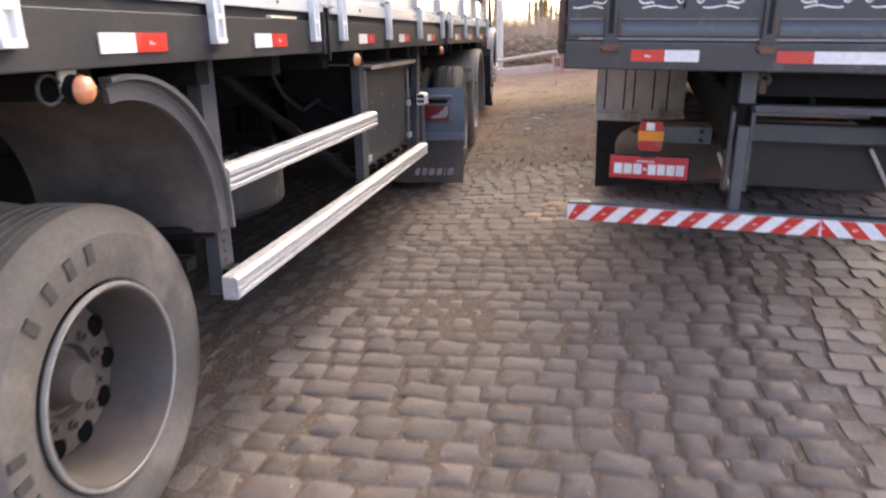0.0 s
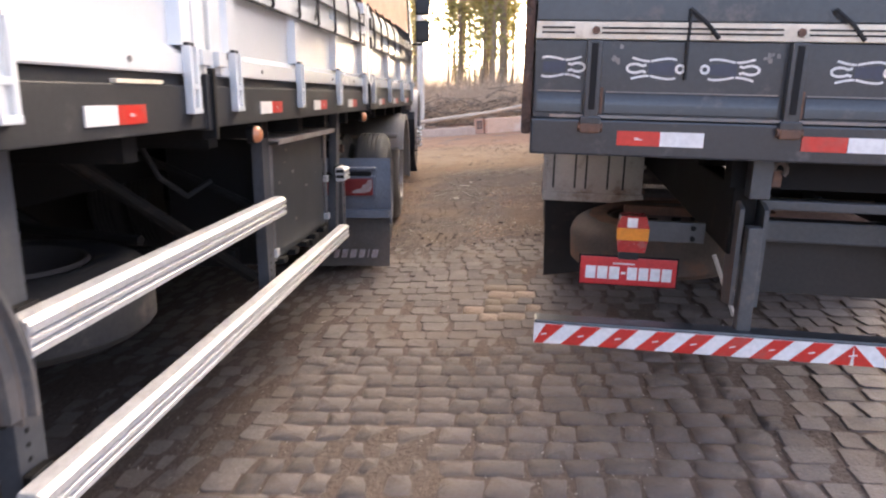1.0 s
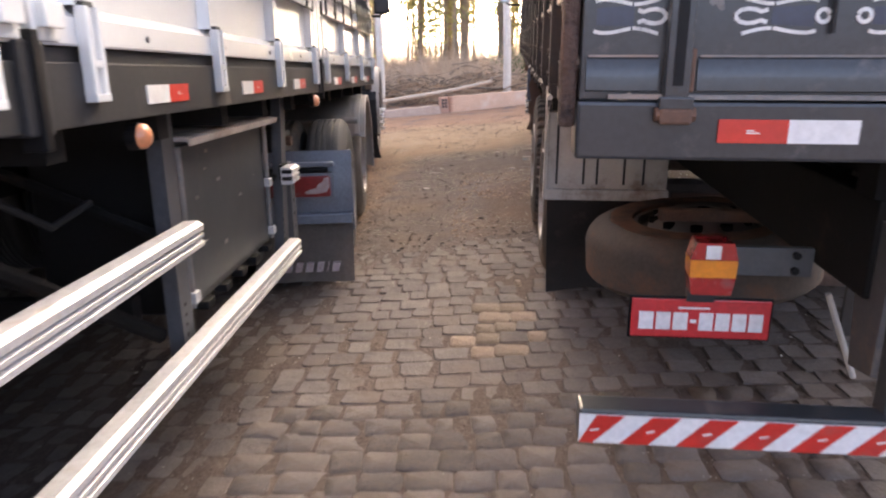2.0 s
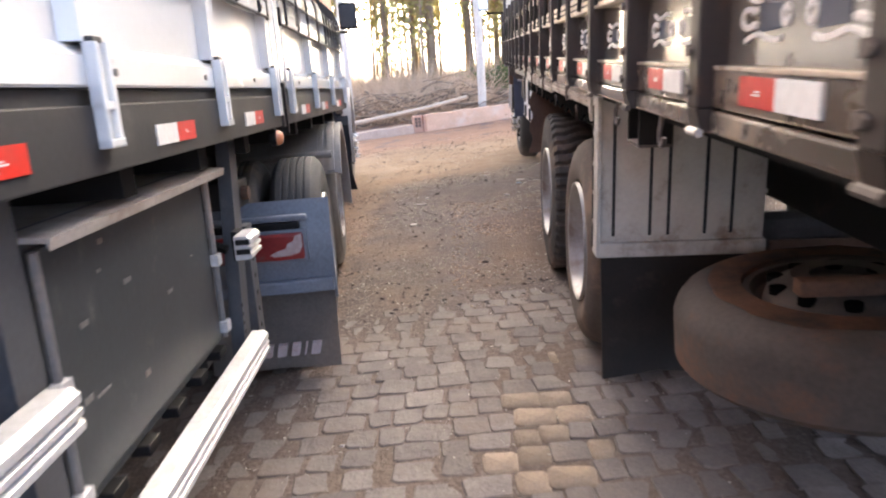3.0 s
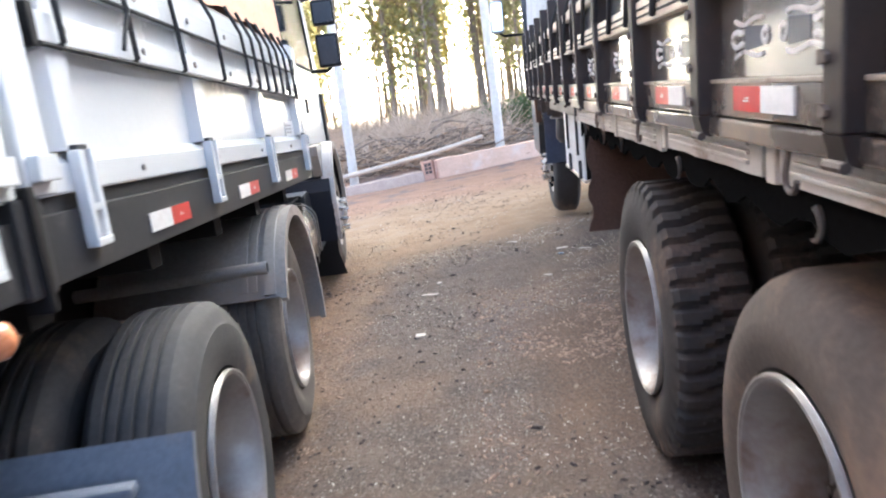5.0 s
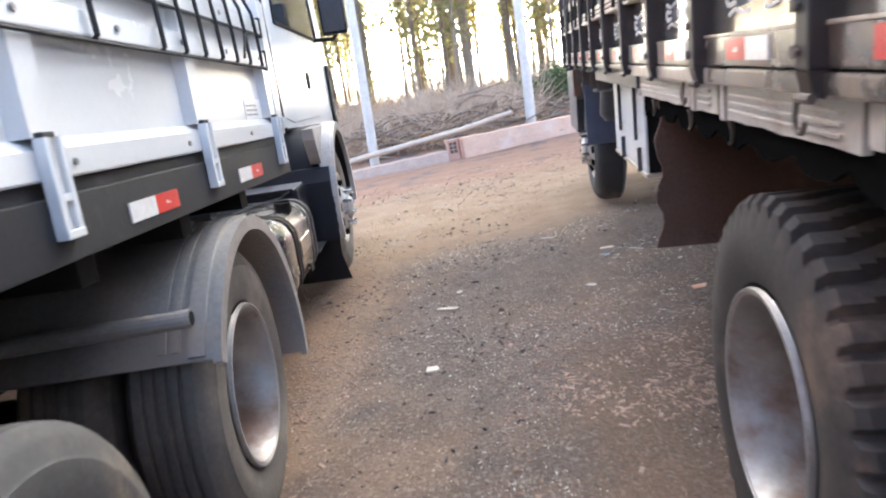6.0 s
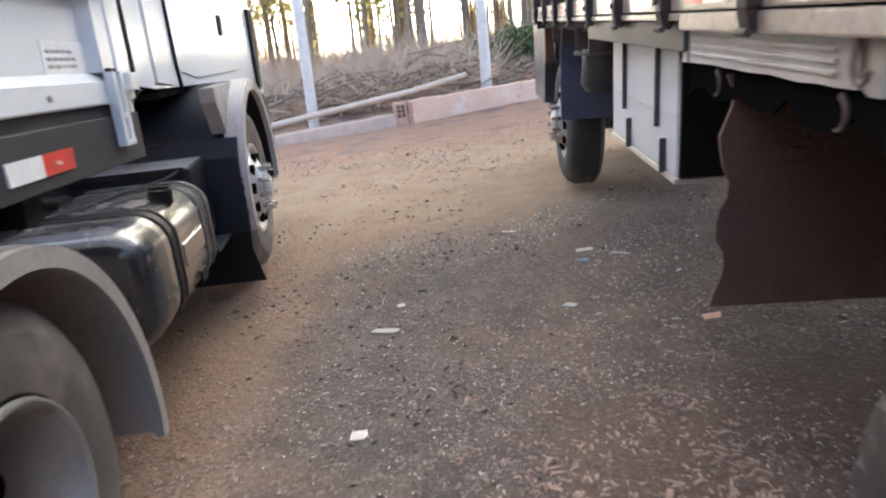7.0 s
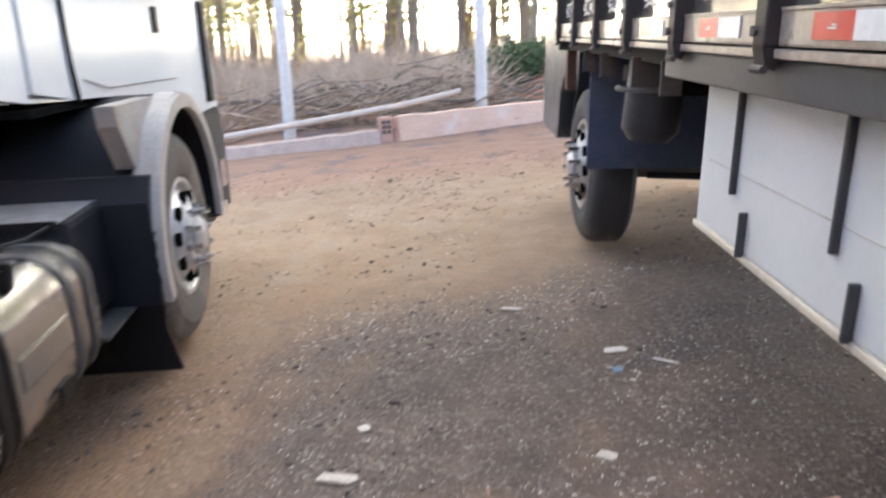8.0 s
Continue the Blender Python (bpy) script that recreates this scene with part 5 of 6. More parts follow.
    while y < yf - 0.1:
        part("rope", tubed([(0.02, y, 1.86), (-0.022, y + 0.05, 1.74), (-0.022, y + 0.11, 1.63), (-0.02, y + 0.16, 1.545)], 0.009, 6), M_rope, t)
        y += 0.3 + 0.12 * rng.random()
    # far side, seen only as a dark wall
    part("far_side", boxed(W - 0.05, W, yb + 0.03, yf, 1.235, 1.75, 0.01), M_navy, t)
    part("headboard", boxed(0.0, W, yf, yf + 0.05, 1.22, 2.3, 0.01), M_navy, t)
    # --- tailgate and rear frame, a little inboard and higher than the side
    before = set(t.children)
    yr = yb
    part("rear_cross_beam", boxed(-0.005, W, yr - 0.02, yr + 0.10, 1.125, 1.25, 0.008), M_navy, t)
    bm = boxed(0.0, W, yr, yr + 0.035, 1.252, 1.515, 0.004)
    tg = part("tailgate", bm, M_navy, t, "dark blue-grey tailgate")
    for x0, x1 in ((0.012, 0.165), (0.245, 0.815), (0.90, 1.47), (1.555, 2.13), (2.21, W - 0.01)):
        part("pressed_channel", extrude_profile(bmesh.new(), [(yr, 1.270), (yr - 0.009, 1.273), (yr - 0.008, 1.30), (yr - 0.005, 1.337), (yr, 1.342)], "x", x0, x1), M_navy, tg, smooth=50)
        part("channel_seam", boxed(x0 + 0.004, x1 - 0.004, yr - 0.005, yr, 1.342, 1.347), M_fender, tg)
    part("tailgate_edge", boxed(0.06, W - 0.06, yr - 0.024, yr - 0.016, 1.256, 1.266), M_fender, tg, "worn bare edge")
    part("tailgate_rail", boxed(0.0, W, yr - 0.012, yr + 0.03, 1.518, 1.575, 0.005), M_cream, t, "cream painted tailgate rail")
    bm = bmesh.new()
    for x0, x1 in ((0.02, 0.13), (0.22, 0.80), (0.88, 1.46), (1.56, 2.14)):
        for z in (1.536, 1.552):
            box(bm, x0, x1, yr - 0.015, yr - 0.011, z, z + 0.006)
    part("rail_stripe", bm, M_black, t)
    part("upper_tailgate", boxed(0.0, W, yr + 0.005, yr + 0.035, 1.578, 1.90, 0.004), M_navy, t)
    cols = [0.20, 0.855, 1.51, 2.17]
    for x in cols:
        bm = boxed(x - 0.026, x + 0.026, yr - 0.035, yr, 1.25, 1.515, 0.004)
        box(bm, x - 0.036, x + 0.036, yr - 0.042, yr - 0.005, 1.235, 1.262, 0.004)
        hp = part("tailgate_strap", bm, M_navy, t)
        part("strap_slot", boxed(x - 0.011, x + 0.011, yr - 0.0375, yr - 0.0345, 1.285, 1.505), M_black, hp)
        part("knuckle_plate", boxed(x - 0.034, x + 0.034, yr - 0.047, yr - 0.02, 1.205, 1.238, 0.006), M_rust, hp, "rusty hinge plate")
        part("hinge_knuckle", tubed([(x - 0.042, yr - 0.03, 1.225), (x + 0.042, yr - 0.03, 1.225)], 0.015, 10), M_rust, hp)
        hb = bmesh.new()
        bolt(hb, (x, yr - 0.014, 1.547), "y", 0.014, 0.012)
        part("strap_bolt", hb, M_rust, hp)
        part("side_ridge", boxed(x + 0.026, x + 0.038, yr - 0.02, yr, 1.27, 1.36, 0.004), M_rust, hp)
    def at(u, v, h):
        return (u, yr - h, v)
    scrolls = [(0.085, 0.095, True, False)]
    for a, b in [(0.20, 0.855), (0.855, 1.51), (1.51, 2.17)]:
        scrolls += [((a + b) / 2 - 0.12, 0.105, False, True), ((a + b) / 2 + 0.12, 0.105, True, True)]
    for mid, half, flip, ringed in scrolls:
        orn, blue = bmesh.new(), bmesh.new()
        ornament(orn, blue, mid, half, 1.425, at, flip, ringed)
        part("painted_scroll", orn, M_ornament, tg, "white painted scroll")
        part("painted_field", blue, M_paintblue, tg)
    # pale scuffs in the paint beside the scrolls
    rng = random.Random(31)
    for cx, cz in ((0.275, 1.44), (0.79, 1.47), (0.10, 1.29), (1.42, 1.45)):
        for k in range(7):
            x, z, w = cx + rng.gauss(0, 0.018), cz + rng.gauss(0, 0.026), 0.003 + 0.009 * rng.random()
            q = [(x + w * rng.uniform(0.5, 1.2) * math.cos(a), z + w * rng.uniform(0.5, 1.3) * math.sin(a)) for a in np.linspace(0, 5.2, 6)]
            part("paint_scuff", extrude_profile(bmesh.new(), q, "y", yr - 0.0012, yr), M_fender, tg, "pale scuff in the paint")
    reflector(t, 0.44, yr - 0.021, 1.19, -1, True, 0.29, 0.05, axis="x")
    for k, (x0, x1) in enumerate(((0.90, 1.045), (1.047, 1.35), (1.352, 1.5), (1.502, 1.8))):
        part("reflector_white" if k % 2 else "reflector_red", boxed(x0, x1, yr - 0.025, yr - 0.021, 1.165, 1.215), M_refwhite if k % 2 else M_red, t)
    for x in (0.5, 0.95, 1.45, 1.9):
        part("rope", tubed([(x, yr - 0.012, 1.62), (x + 0.06, yr - 0.018, 1.57), (x + 0.1, yr - 0.014, 1.525)], 0.007, 6), M_rope, t)
    part("rope", tubed([(0.505, yr - 0.01, 1.62), (0.502, yr - 0.016, 1.5), (0.505, yr - 0.01, 1.39)], 0.005, 6), M_rope, t)
    part("corner_post", boxed(-0.04, -0.004, yr + 0.012, yr + 0.075, 1.19, 1.9, 0.012), M_brownpost, t, "chipped brown corner post")
    for z in (1.22, 1.33):
        part("corner_hinge", tubed([(0.0, yr + 0.03, z), (-0.022, yr + 0.03, z)], 0.015, 10), M_hub, t)
    # hooks below the side
    for y in (-0.54, -1.05, 0.62, 1.75, 2.6):
        pts = [(0.01, y, 1.24), (0.0, y, 1.165)] + [(0.0, y - 0.022 + 0.022 * math.cos(a), 1.16 - 0.024 * math.sin(a)) for a in np.linspace(0.3, 3.0, 8)]
        part("lashing_hook", tubed(pts, 0.0055, 8), M_hub, t)
    for y in (-0.80, -0.67):
        part("bracket_plate", boxed(0.01, 0.10, y, y + 0.012, 1.10, 1.24, 0.002), M_chassis, t)
    part("bracket_foot", boxed(0.01, 0.10, -0.80, -0.66, 1.095, 1.105, 0.002), M_hub, t)
    # --- rear underrun bar, striped
    bar = part("underrun_bar", boxed(-0.02, 2.36, -2.10, -2.02, 0.40, 0.495, 0.008), M_navy, t, "red and white striped underrun bar")
    part("white_tape", boxed(-0.02, 2.36, -2.1035, -2.10, 0.403, 0.482), M_refwhite, bar)
    pitch, zlo, zhi, mid = 0.139, 0.4035, 0.4815, 1.135
    for k in range(9):
        for s in (-1, 1):
            a = mid + s * (0.0075 + k * pitch)
            b = a + s * 0.07
            sh = -s * 0.078
            q = [(a, zlo), (b, zlo), (b + sh, zhi), (a + sh, zhi)]
            q = [(min(max(x, -0.019), 2.359) if s > 0 or x < mid else mid, z) for x, z in q]
            if s > 0:
                q = [(max(x, mid), z) for x, z in q]
            part("red_stripe", extrude_profile(bmesh.new(), q, "y", -2.106, -2.1035), M_red, bar)
    for k in range(9):
        for s in (-1, 1):
            x = mid + s * (0.0035 + k * pitch)
            if 0.0 < x < 2.33:
                part("tape_mark", extrude_profile(bmesh.new(), [(x - 0.011, 0.437), (x + 0.010, 0.442), (x + 0.011, 0.446), (x - 0.011, 0.441)], "y", -2.1085, -2.106), M_refwhite, bar)
    part("lamp_arm", boxed(0.46, 0.74, -1.74, -1.71, 0.715, 0.80, 0.004), M_rearsteel, t)
    for z in (0.735, 0.78):
        ab = bmesh.new()
        bolt(ab, (0.69, -1.745, z), "y", 0.012, 0.006)
        part("arm_bolt", ab, M_black, t)
    # tail lamp: tapered, three bands
    def band(z0, z1, w0, w1, m, name, par=None):
        bm = bmesh.new()
        lo = [bm.verts.new(p) for p in ((0.44 - w0, -1.83, z0), (0.44 + w0, -1.83, z0), (0.44 + w0 * 0.92, -1.75, z0), (0.44 - w0 * 0.92, -1.75, z0))]
        hi = [bm.verts.new(p) for p in ((0.44 - w1, -1.83, z1), (0.44 + w1, -1.83, z1), (0.44 + w1 * 0.92, -1.75, z1), (0.44 - w1 * 0.92, -1.75, z1))]
        for i in range(4):
            bm.faces.new((lo[i], lo[(i + 1) % 4], hi[(i + 1) % 4], hi[i]))
        bm.faces.new(lo[::-1]), bm.faces.new(hi)
        return part(name, bm, m, par or t)
    lb = band(0.735, 0.785, 0.062, 0.064, M_amber, "tail_lamp")
    lb["label"] = "red and amber tail lamp"
    band(0.685, 0.734, 0.054, 0.062, M_redlens, "red_lens", lb)
    band(0.786, 0.835, 0.064, 0.050, M_redlens, "red_lens", lb)
    part("white_patch", boxed(0.415, 0.455, -1.834, -1.83, 0.79, 0.828), M_refwhite, lb)
    # number plate with plain bars
    pl = part("number_plate", boxed(0.245, 0.645, -1.735, -1.728, 0.515, 0.635, 0.003), M_plate, t, "red number plate with white bars")
    x = 0.268
    for w in (0.042, 0.042, 0.042, 0.018, 0.04, 0.04, 0.04, 0.04):
        z0, z1 = (0.54, 0.595) if w > 0.03 else (0.563, 0.573)
        part("plate_bar", boxed(x, x + w, -1.7385, -1.735, z0, z1), M_bars, pl)
        x += w + 0.0075
    part("plate_bar", boxed(0.38, 0.47, -1.738, -1.735, 0.606, 0.612), M_bars, pl)
    part("plate_frame", boxed(0.238, 0.652, -1.728, -1.722, 0.508, 0.642, 0.003), M_black, pl)
    part("plate_bracket", boxed(0.40, 0.48, -1.74, -1.715, 0.63, 0.72), M_skirt, t)
    low = ("lamp_arm", "arm_bolt", "tail_lamp", "number_plate", "plate_bracket")
    for ob in t.children:
        if ob not in before:
            ob.location = (0.066, 0.005, 0.043) if ob is bar else (-0.019, 0.02, 0.067) if ob.name.split(".")[0] in low else (0.0, 0, 0.057)
    # uprights of the bar, rear beams and the sheet below them
    for x in (0.82, 1.76):
        bm = boxed(x - 0.024, x + 0.028, -2.06, -2.0, 0.53, 0.93, 0.006)
        up = part("bar_upright", bm, M_rearsteel, t)
        part("upper_column", boxed(x - 0.034, x + 0.036, -2.05, -1.97, 1.035, 1.195, 0.004), M_rearsteel, up)
        for q in (x - 0.043, x + 0.043):
            part("upright_gusset", extrude_profile(bmesh.new(), [(-2.02, 0.62), (-1.90, 0.60), (-1.84, 1.04), (-2.02, 0.99)], "x", q - 0.008, q + 0.008), M_rearsteel, up)
    part("rear_beam", boxed(0.86, 1.72, -1.95, -1.88, 0.980, 1.016, 0.006), M_rearsteel, t)
    part("rear_beam", boxed(0.88, 2.3, -1.72, -1.64, 0.805, 0.895, 0.010), M_rearsteel, t, "dark rear beam")
    part("rear_apron", boxed(0.88, 2.3, -1.60, -1.588, 0.555, 0.80, 0.004), M_apron, t, "brown-black sheet below the rear beam")
    part("hook_ring", tubed([(0.885 + 0.022 * math.cos(a), -2.02, 1.14 + 0.026 * math.sin(a)) for a in np.linspace(-0.9, 3.3, 12)], 0.009, 8), M_hub, t)
    part("hook_tab", boxed(0.868, 0.90, -2.01, -1.98, 1.075, 1.135, 0.004), M_rust, t)
    part("brace_bar", tubed([(0.76, -1.75, 0.745), (0.866, -1.75, 0.49)], 0.009, 8), M_oldwhite, t)
    part("brace_bar", tubed([(1.473, -1.66, 0.779), (1.60, -1.66, 0.56)], 0.009, 8), M_oldwhite, t)
    # cross panel and flap behind the rear wheels
    bm = boxed(0.055, 0.68, 0.02, 0.045, 0.675, 1.235, 0.004)
    wp = part("splash_panel", bm, M_oldwhite, t, "dirty white ribbed splash panel")
    for x in (0.10, 0.24, 0.31, 0.45, 0.55):
        part("panel_groove", boxed(x, x + 0.012, 0.0165, 0.0202, 0.70, 1.19), M_skirt, wp)
    part("panel_foot", boxed(0.042, 0.69, 0.005, 0.05, 0.615, 0.673, 0.006), M_oldwhite, wp)
    part("side_flange", boxed(0.038, 0.054, 0.0, 0.10, 0.62, 1.235, 0.004), M_oldwhite, wp)
    for k in range(5):
        part("flange_slot", boxed(0.034, 0.04, 0.078, 0.092, 0.645 + 0.115 * k, 0.742 + 0.115 * k), M_black, wp)
    bm = bmesh.new()
    prof = [(0.06, 0.62), (0.68, 0.62), (0.69, 0.15), (0.5, 0.115), (0.3, 0.125), (0.075, 0.09)]
    extrude_profile(bm, prof, "y", 0.02, 0.034)
    part("mud_flap", bm, M_flap, t, "black rubber flap below the panel")
    part("mud_flap", boxed(0.71, 2.3, 0.022, 0.036, 0.17, 0.66, 0.004), M_brownflap, t, "wide brown mud-caked rubber flap")
    part("cross_plank", boxed(0.75, 2.3, -0.42, -0.34, 0.99, 1.09, 0.006), M_wood, t)
    part("pale_lath", boxed(0.9, 1.9, -1.2, -1.17, 0.86, 0.90, 0.004), M_cream, t)
    part("cable_tip", tubed([(0.64, 0.06, 0.855), (0.70, 0.06, 0.85)], 0.018, 8, 0.009), M_oldwhite, t, "pale plastic cable end")
    # spare wheel carried flat
    wheel(t, (0, 0, 0), 1, "plain", "spare", False, M_sparerubber, M_rim, lean=pose(0.72, -0.52, 0.665, 0, -90 - 4, 0))
    ring = bmesh.new()
    lo, hi = [], []
    for k in range(64):
        a = 2 * math.pi * k / 64
        ro = 0.395 + 0.05 * noise.noise(Vector((math.cos(a) * 2.5, math.sin(a) * 2.5, 4)))
        lo.append(ring.verts.new((0.004, 0.296 * math.cos(a), 0.296 * math.sin(a))))
        hi.append(ring.verts.new((0.0062, ro * math.cos(a), ro * math.sin(a))))
    for k in range(64):
        ring.faces.new((lo[k], lo[(k + 1) % 64], hi[(k + 1) % 64], hi[k]))
    bmesh.ops.solidify(ring, geom=ring.faces, thickness=0.003)
    bmesh.ops.transform(ring, matrix=pose(0.72, -0.52, 0.665, 0, -94, 0), verts=ring.verts)
    part("rust_dust", ring, M_rustdust, t, "rust-red dust caked on the sidewall", smooth=40)
    part("spare_hanger", boxed(0.5, 1.3, -0.72, -0.66, 0.69, 0.74, 0.01), M_rust, t)
    # wheels
    for x, y, tread, m in ((0.07, 0.78, "plain", M_truckrubber), (0.052, 2.10, "lug", M_trucktread)):
        wheel(t, (x, y, 0.482), -1, tread, "dish", True, m, M_rim_bright, spin=11)
        part("axle", tubed([(0.4, y, 0.51), (2.1, y, 0.51)], 0.09, 12), M_hub, t)
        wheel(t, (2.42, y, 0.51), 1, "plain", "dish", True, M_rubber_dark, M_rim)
    bm = bmesh.new()
    for k in range(5):
        box(bm, 0.68, 0.75, 0.4 + 0.1 * k, 2.7 - 0.1 * k, 0.62 + 0.03 * k, 0.645 + 0.03 * k)
    part("leaf_spring", bm, M_rust, t)
    # pressed skirts with a torn rubber fringe over the wheels
    for y0, y1 in ((0.13, 0.78), (0.80, 1.55), (1.57, 2.32), (2.34, 2.62), (2.64, 3.52)):
        bm = bmesh.new()
        n = 14
        low = 1.19 if y0 < 0.9 else 1.172 if y0 < 2 else 1.176
        lo = [low + 0.005 * noise.noise(Vector((y0 + (y1 - y0) * i / n * 9, 3, 1))) for i in range(n + 1)]
        if y0 < 0.5:
            lo = [min(1.19, 0.735 + math.sqrt(0.51 - (y0 + (y1 - y0) * i / n - 0.72) ** 2) + 0.008 * noise.noise(Vector((i * 0.9, 5, 1)))) for i in range(n + 1)]
        ys = [y0 + (y1 - y0) * i / n for i in range(n + 1)]
        extrude_profile(bm, list(zip(ys, lo)) + [(y1, 1.256), (y0, 1.256)], "x", 0.03, 0.045)
        sk = part("wheel_skirt", bm, M_oldwhite, t, "dirty white pressed skirt")
        for z in (low + 0.018, low + 0.036, low + 0.054):
            part("pressing", boxed(0.022, 0.03, y0 + 0.06, y1 - 0.09, z, z + 0.009, 0.003), M_oldwhite, sk)
        part("edge_plate", boxed(0.022, 0.05, y1 - 0.06, y1 - 0.02, low - 0.004, 1.255, 0.004), M_oldwhite, sk)
    bm = bmesh.new()
    rng = random.Random(11)
    top = [(0.16 + 0.06 * i, 1.21) for i in range(57)]
    bot = [(0.16 + 0.06 * i, 1.152 - 0.0004 * i - 0.05 * abs(math.sin(i * 0.75)) ** 0.6 + 0.012 * rng.random()) for i in range(57)]
    extrude_profile(bm, top + bot[::-1], "x", 0.05, 0.058)
    part("rubber_fringe", bm, M_void, t, "torn black rubber fringe")
    for y in (0.62, 1.46, 2.3, 2.72, 3.3):
        pts = [(0.044, y + 0.03 * math.cos(a), 1.135 + 0.03 * math.sin(a)) for a in np.linspace(2.0, 4.8, 8)]
        part("curled_edge", tubed(pts, 0.008, 6, 0.003), M_rim, t)
    # arch curtain ahead of the rear wheels
    bm = bmesh.new()
    rng = random.Random(5)
    edge = [(0.032 + 0.015 * math.sin(i * 1.1) + 0.01 * rng.random(), 1.16 - 0.56 * i / 16) for i in range(17)]
    extrude_profile(bm, edge + [(1.3, 0.60), (1.3, 1.16)], "y", 3.20, 3.215)
    part("splash_curtain", bm, M_brownflap, t, "brown mud-caked rubber curtain")
    for x, z in ((0.18, 0.96), (0.3, 1.1)):
        part("mud_lump", boxed(x, x + 0.035, 3.185, 3.20, z, z + 0.03, 0.008), M_brownflap, t)
    # white side locker
    lk = part("side_locker", boxed(0.09, 0.62, 3.776, 4.774, 0.795, 1.20, 0.01), M_locker, t, "white steel side locker")
    part("locker_base", boxed(0.085, 0.62, 3.766, 4.784, 0.777, 0.795, 0.004), M_cream, lk)
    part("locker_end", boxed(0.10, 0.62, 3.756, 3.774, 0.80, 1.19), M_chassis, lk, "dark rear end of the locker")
    for y in (3.99, 4.50):
        part("locker_hinge", boxed(0.074, 0.092, y - 0.007, y + 0.007, 0.93, 1.225, 0.004), M_step, lk)
        part("locker_latch", boxed(0.07, 0.092, y - 0.096, y - 0.084, 0.79, 0.905, 0.004), M_step, lk)
        part("hinge_foot", boxed(0.06, 0.12, y - 0.05, y + 0.05, 1.205, 1.22, 0.004), M_rust, lk)
    part("locker_seam", boxed(0.0885, 0.0905, 3.79, 4.70, 0.985, 0.988), M_oldwhite, lk)
    part("hanger_plate", boxed(0.11, 0.16, 3.62, 4.8, 1.205, 1.235), M_step, t)
    part("grey_apron", boxed(0.012, 0.03, 3.46, 4.95, 1.20, 1.276, 0.004), M_step, t, "dark grey sheet above the locker")
    for y in (5.05, 5.45, 6.05, 6.5):
        part("deck_bracket", boxed(0.03, 0.10, y - 0.008, y + 0.008, 1.13, 1.24, 0.002), M_hub, t)
    part("dark_tank", boxed(0.2, 0.65, 3.26, 3.58, 0.72, 1.12, 0.04), M_black, t)
    # two unseen boxes, added to cut the daylight passing under the truck
    part("far_locker", boxed(1.78, 2.32, 3.6, 6.2, 0.5, 1.20, 0.01), M_navy, t)
    part("gearbox", boxed(0.95, 1.5, 4.4, 6.4, 0.45, 1.02, 0.06), M_chassis, t)
    # front wheel, flap, air bottle, cab
    wheel(t, (0.18, 7.37, 0.49), -1, "plain", "front", False, M_rubber_dark, M_rim_bright, spin=17)
    part("front_axle", tubed([(0.4, 7.39, 0.46), (2.1, 7.39, 0.46)], 0.06, 12), M_hub, t)
    bm = boxed(0.09, 0.74, 6.62, 6.635, 0.60, 1.27, 0.006)
    part("front_mud_flap", bm, M_darkblue, t, "dark blue rubber mud flap")
    part("flap_clip", boxed(0.265, 0.285, 6.61, 6.62, 1.08, 1.16), M_refwhite, t)
    bm = bmesh.new()
    lathe(bm, [(0.0, 0.0), (0.0, 0.09), (0.05, 0.13), (0.42, 0.13), (0.47, 0.09), (0.47, 0.0)], 20)
    bmesh.ops.transform(bm, matrix=pose(0.27, 6.05, 0.84, 0, -86, 0), verts=bm.verts)
    part("air_tank", bm, M_step, t, "dark grey air bottle", smooth=40)
    part("tank_band", tubed([(0.25 + 0.135 * math.cos(a), 6.05 + 0.135 * math.sin(a), 1.08) for a in np.linspace(2.6, 5.6, 12)], 0.012, 6), M_fender, t)
    part("step_bar", tubed([(0.45, 6.7, 0.55), (0.95, 6.6, 0.55)], 0.02, 8), M_chassis, t)
    side = [(7.32, 0.98), (7.32, 2.75), (8.5, 2.8), (8.95, 2.0), (9.12, 1.3), (9.12, 0.55), (8.2, 0.55), (8.1, 0.9), (7.85, 1.08), (7.4, 1.1)]
    cab = part("cab", extrude_profile(bmesh.new(), side, "x", 0.14, 2.3), M_navy, t, "dark blue cab")
    part("side_window", extrude_profile(bmesh.new(), [(7.5, 1.85), (8.7, 1.8), (8.45, 2.5), (7.5, 2.5)], "x", 0.134, 0.139), M_glass, cab)
    part("door_handle", boxed(0.115, 0.14, 7.55, 7.68, 1.6, 1.64, 0.006), M_chrome, cab)
    part("rear_board", boxed(0.06, 0.12, 7.27, 7.34, 0.98, 1.50, 0.006), M_wood, t, "brown board behind the cab")
    bm = bmesh.new()
    arc_band(bm, 7.39, 0.52, 0.60, 0.02, -5, 175, 0.22, 0.8, 26)
    part("front_mudguard", bm, M_chassis, t, smooth=40)
    mir = part("mirror", boxed(-0.33, -0.19, 7.44, 7.50, 1.96, 2.30, 0.03), M_blueflap, t, "pale blue wing mirror", smooth=40)
    part("mirror_glass", boxed(-0.315, -0.205, 7.434, 7.441, 1.985, 2.275), M_mirror, mir)
    part("mirror_arm", tubed([(0.14, 7.6, 1.93), (-0.2, 7.5, 1.93), (-0.26, 7.48, 1.98)], 0.014, 8), M_chassis, t)
    return t


build_truck()


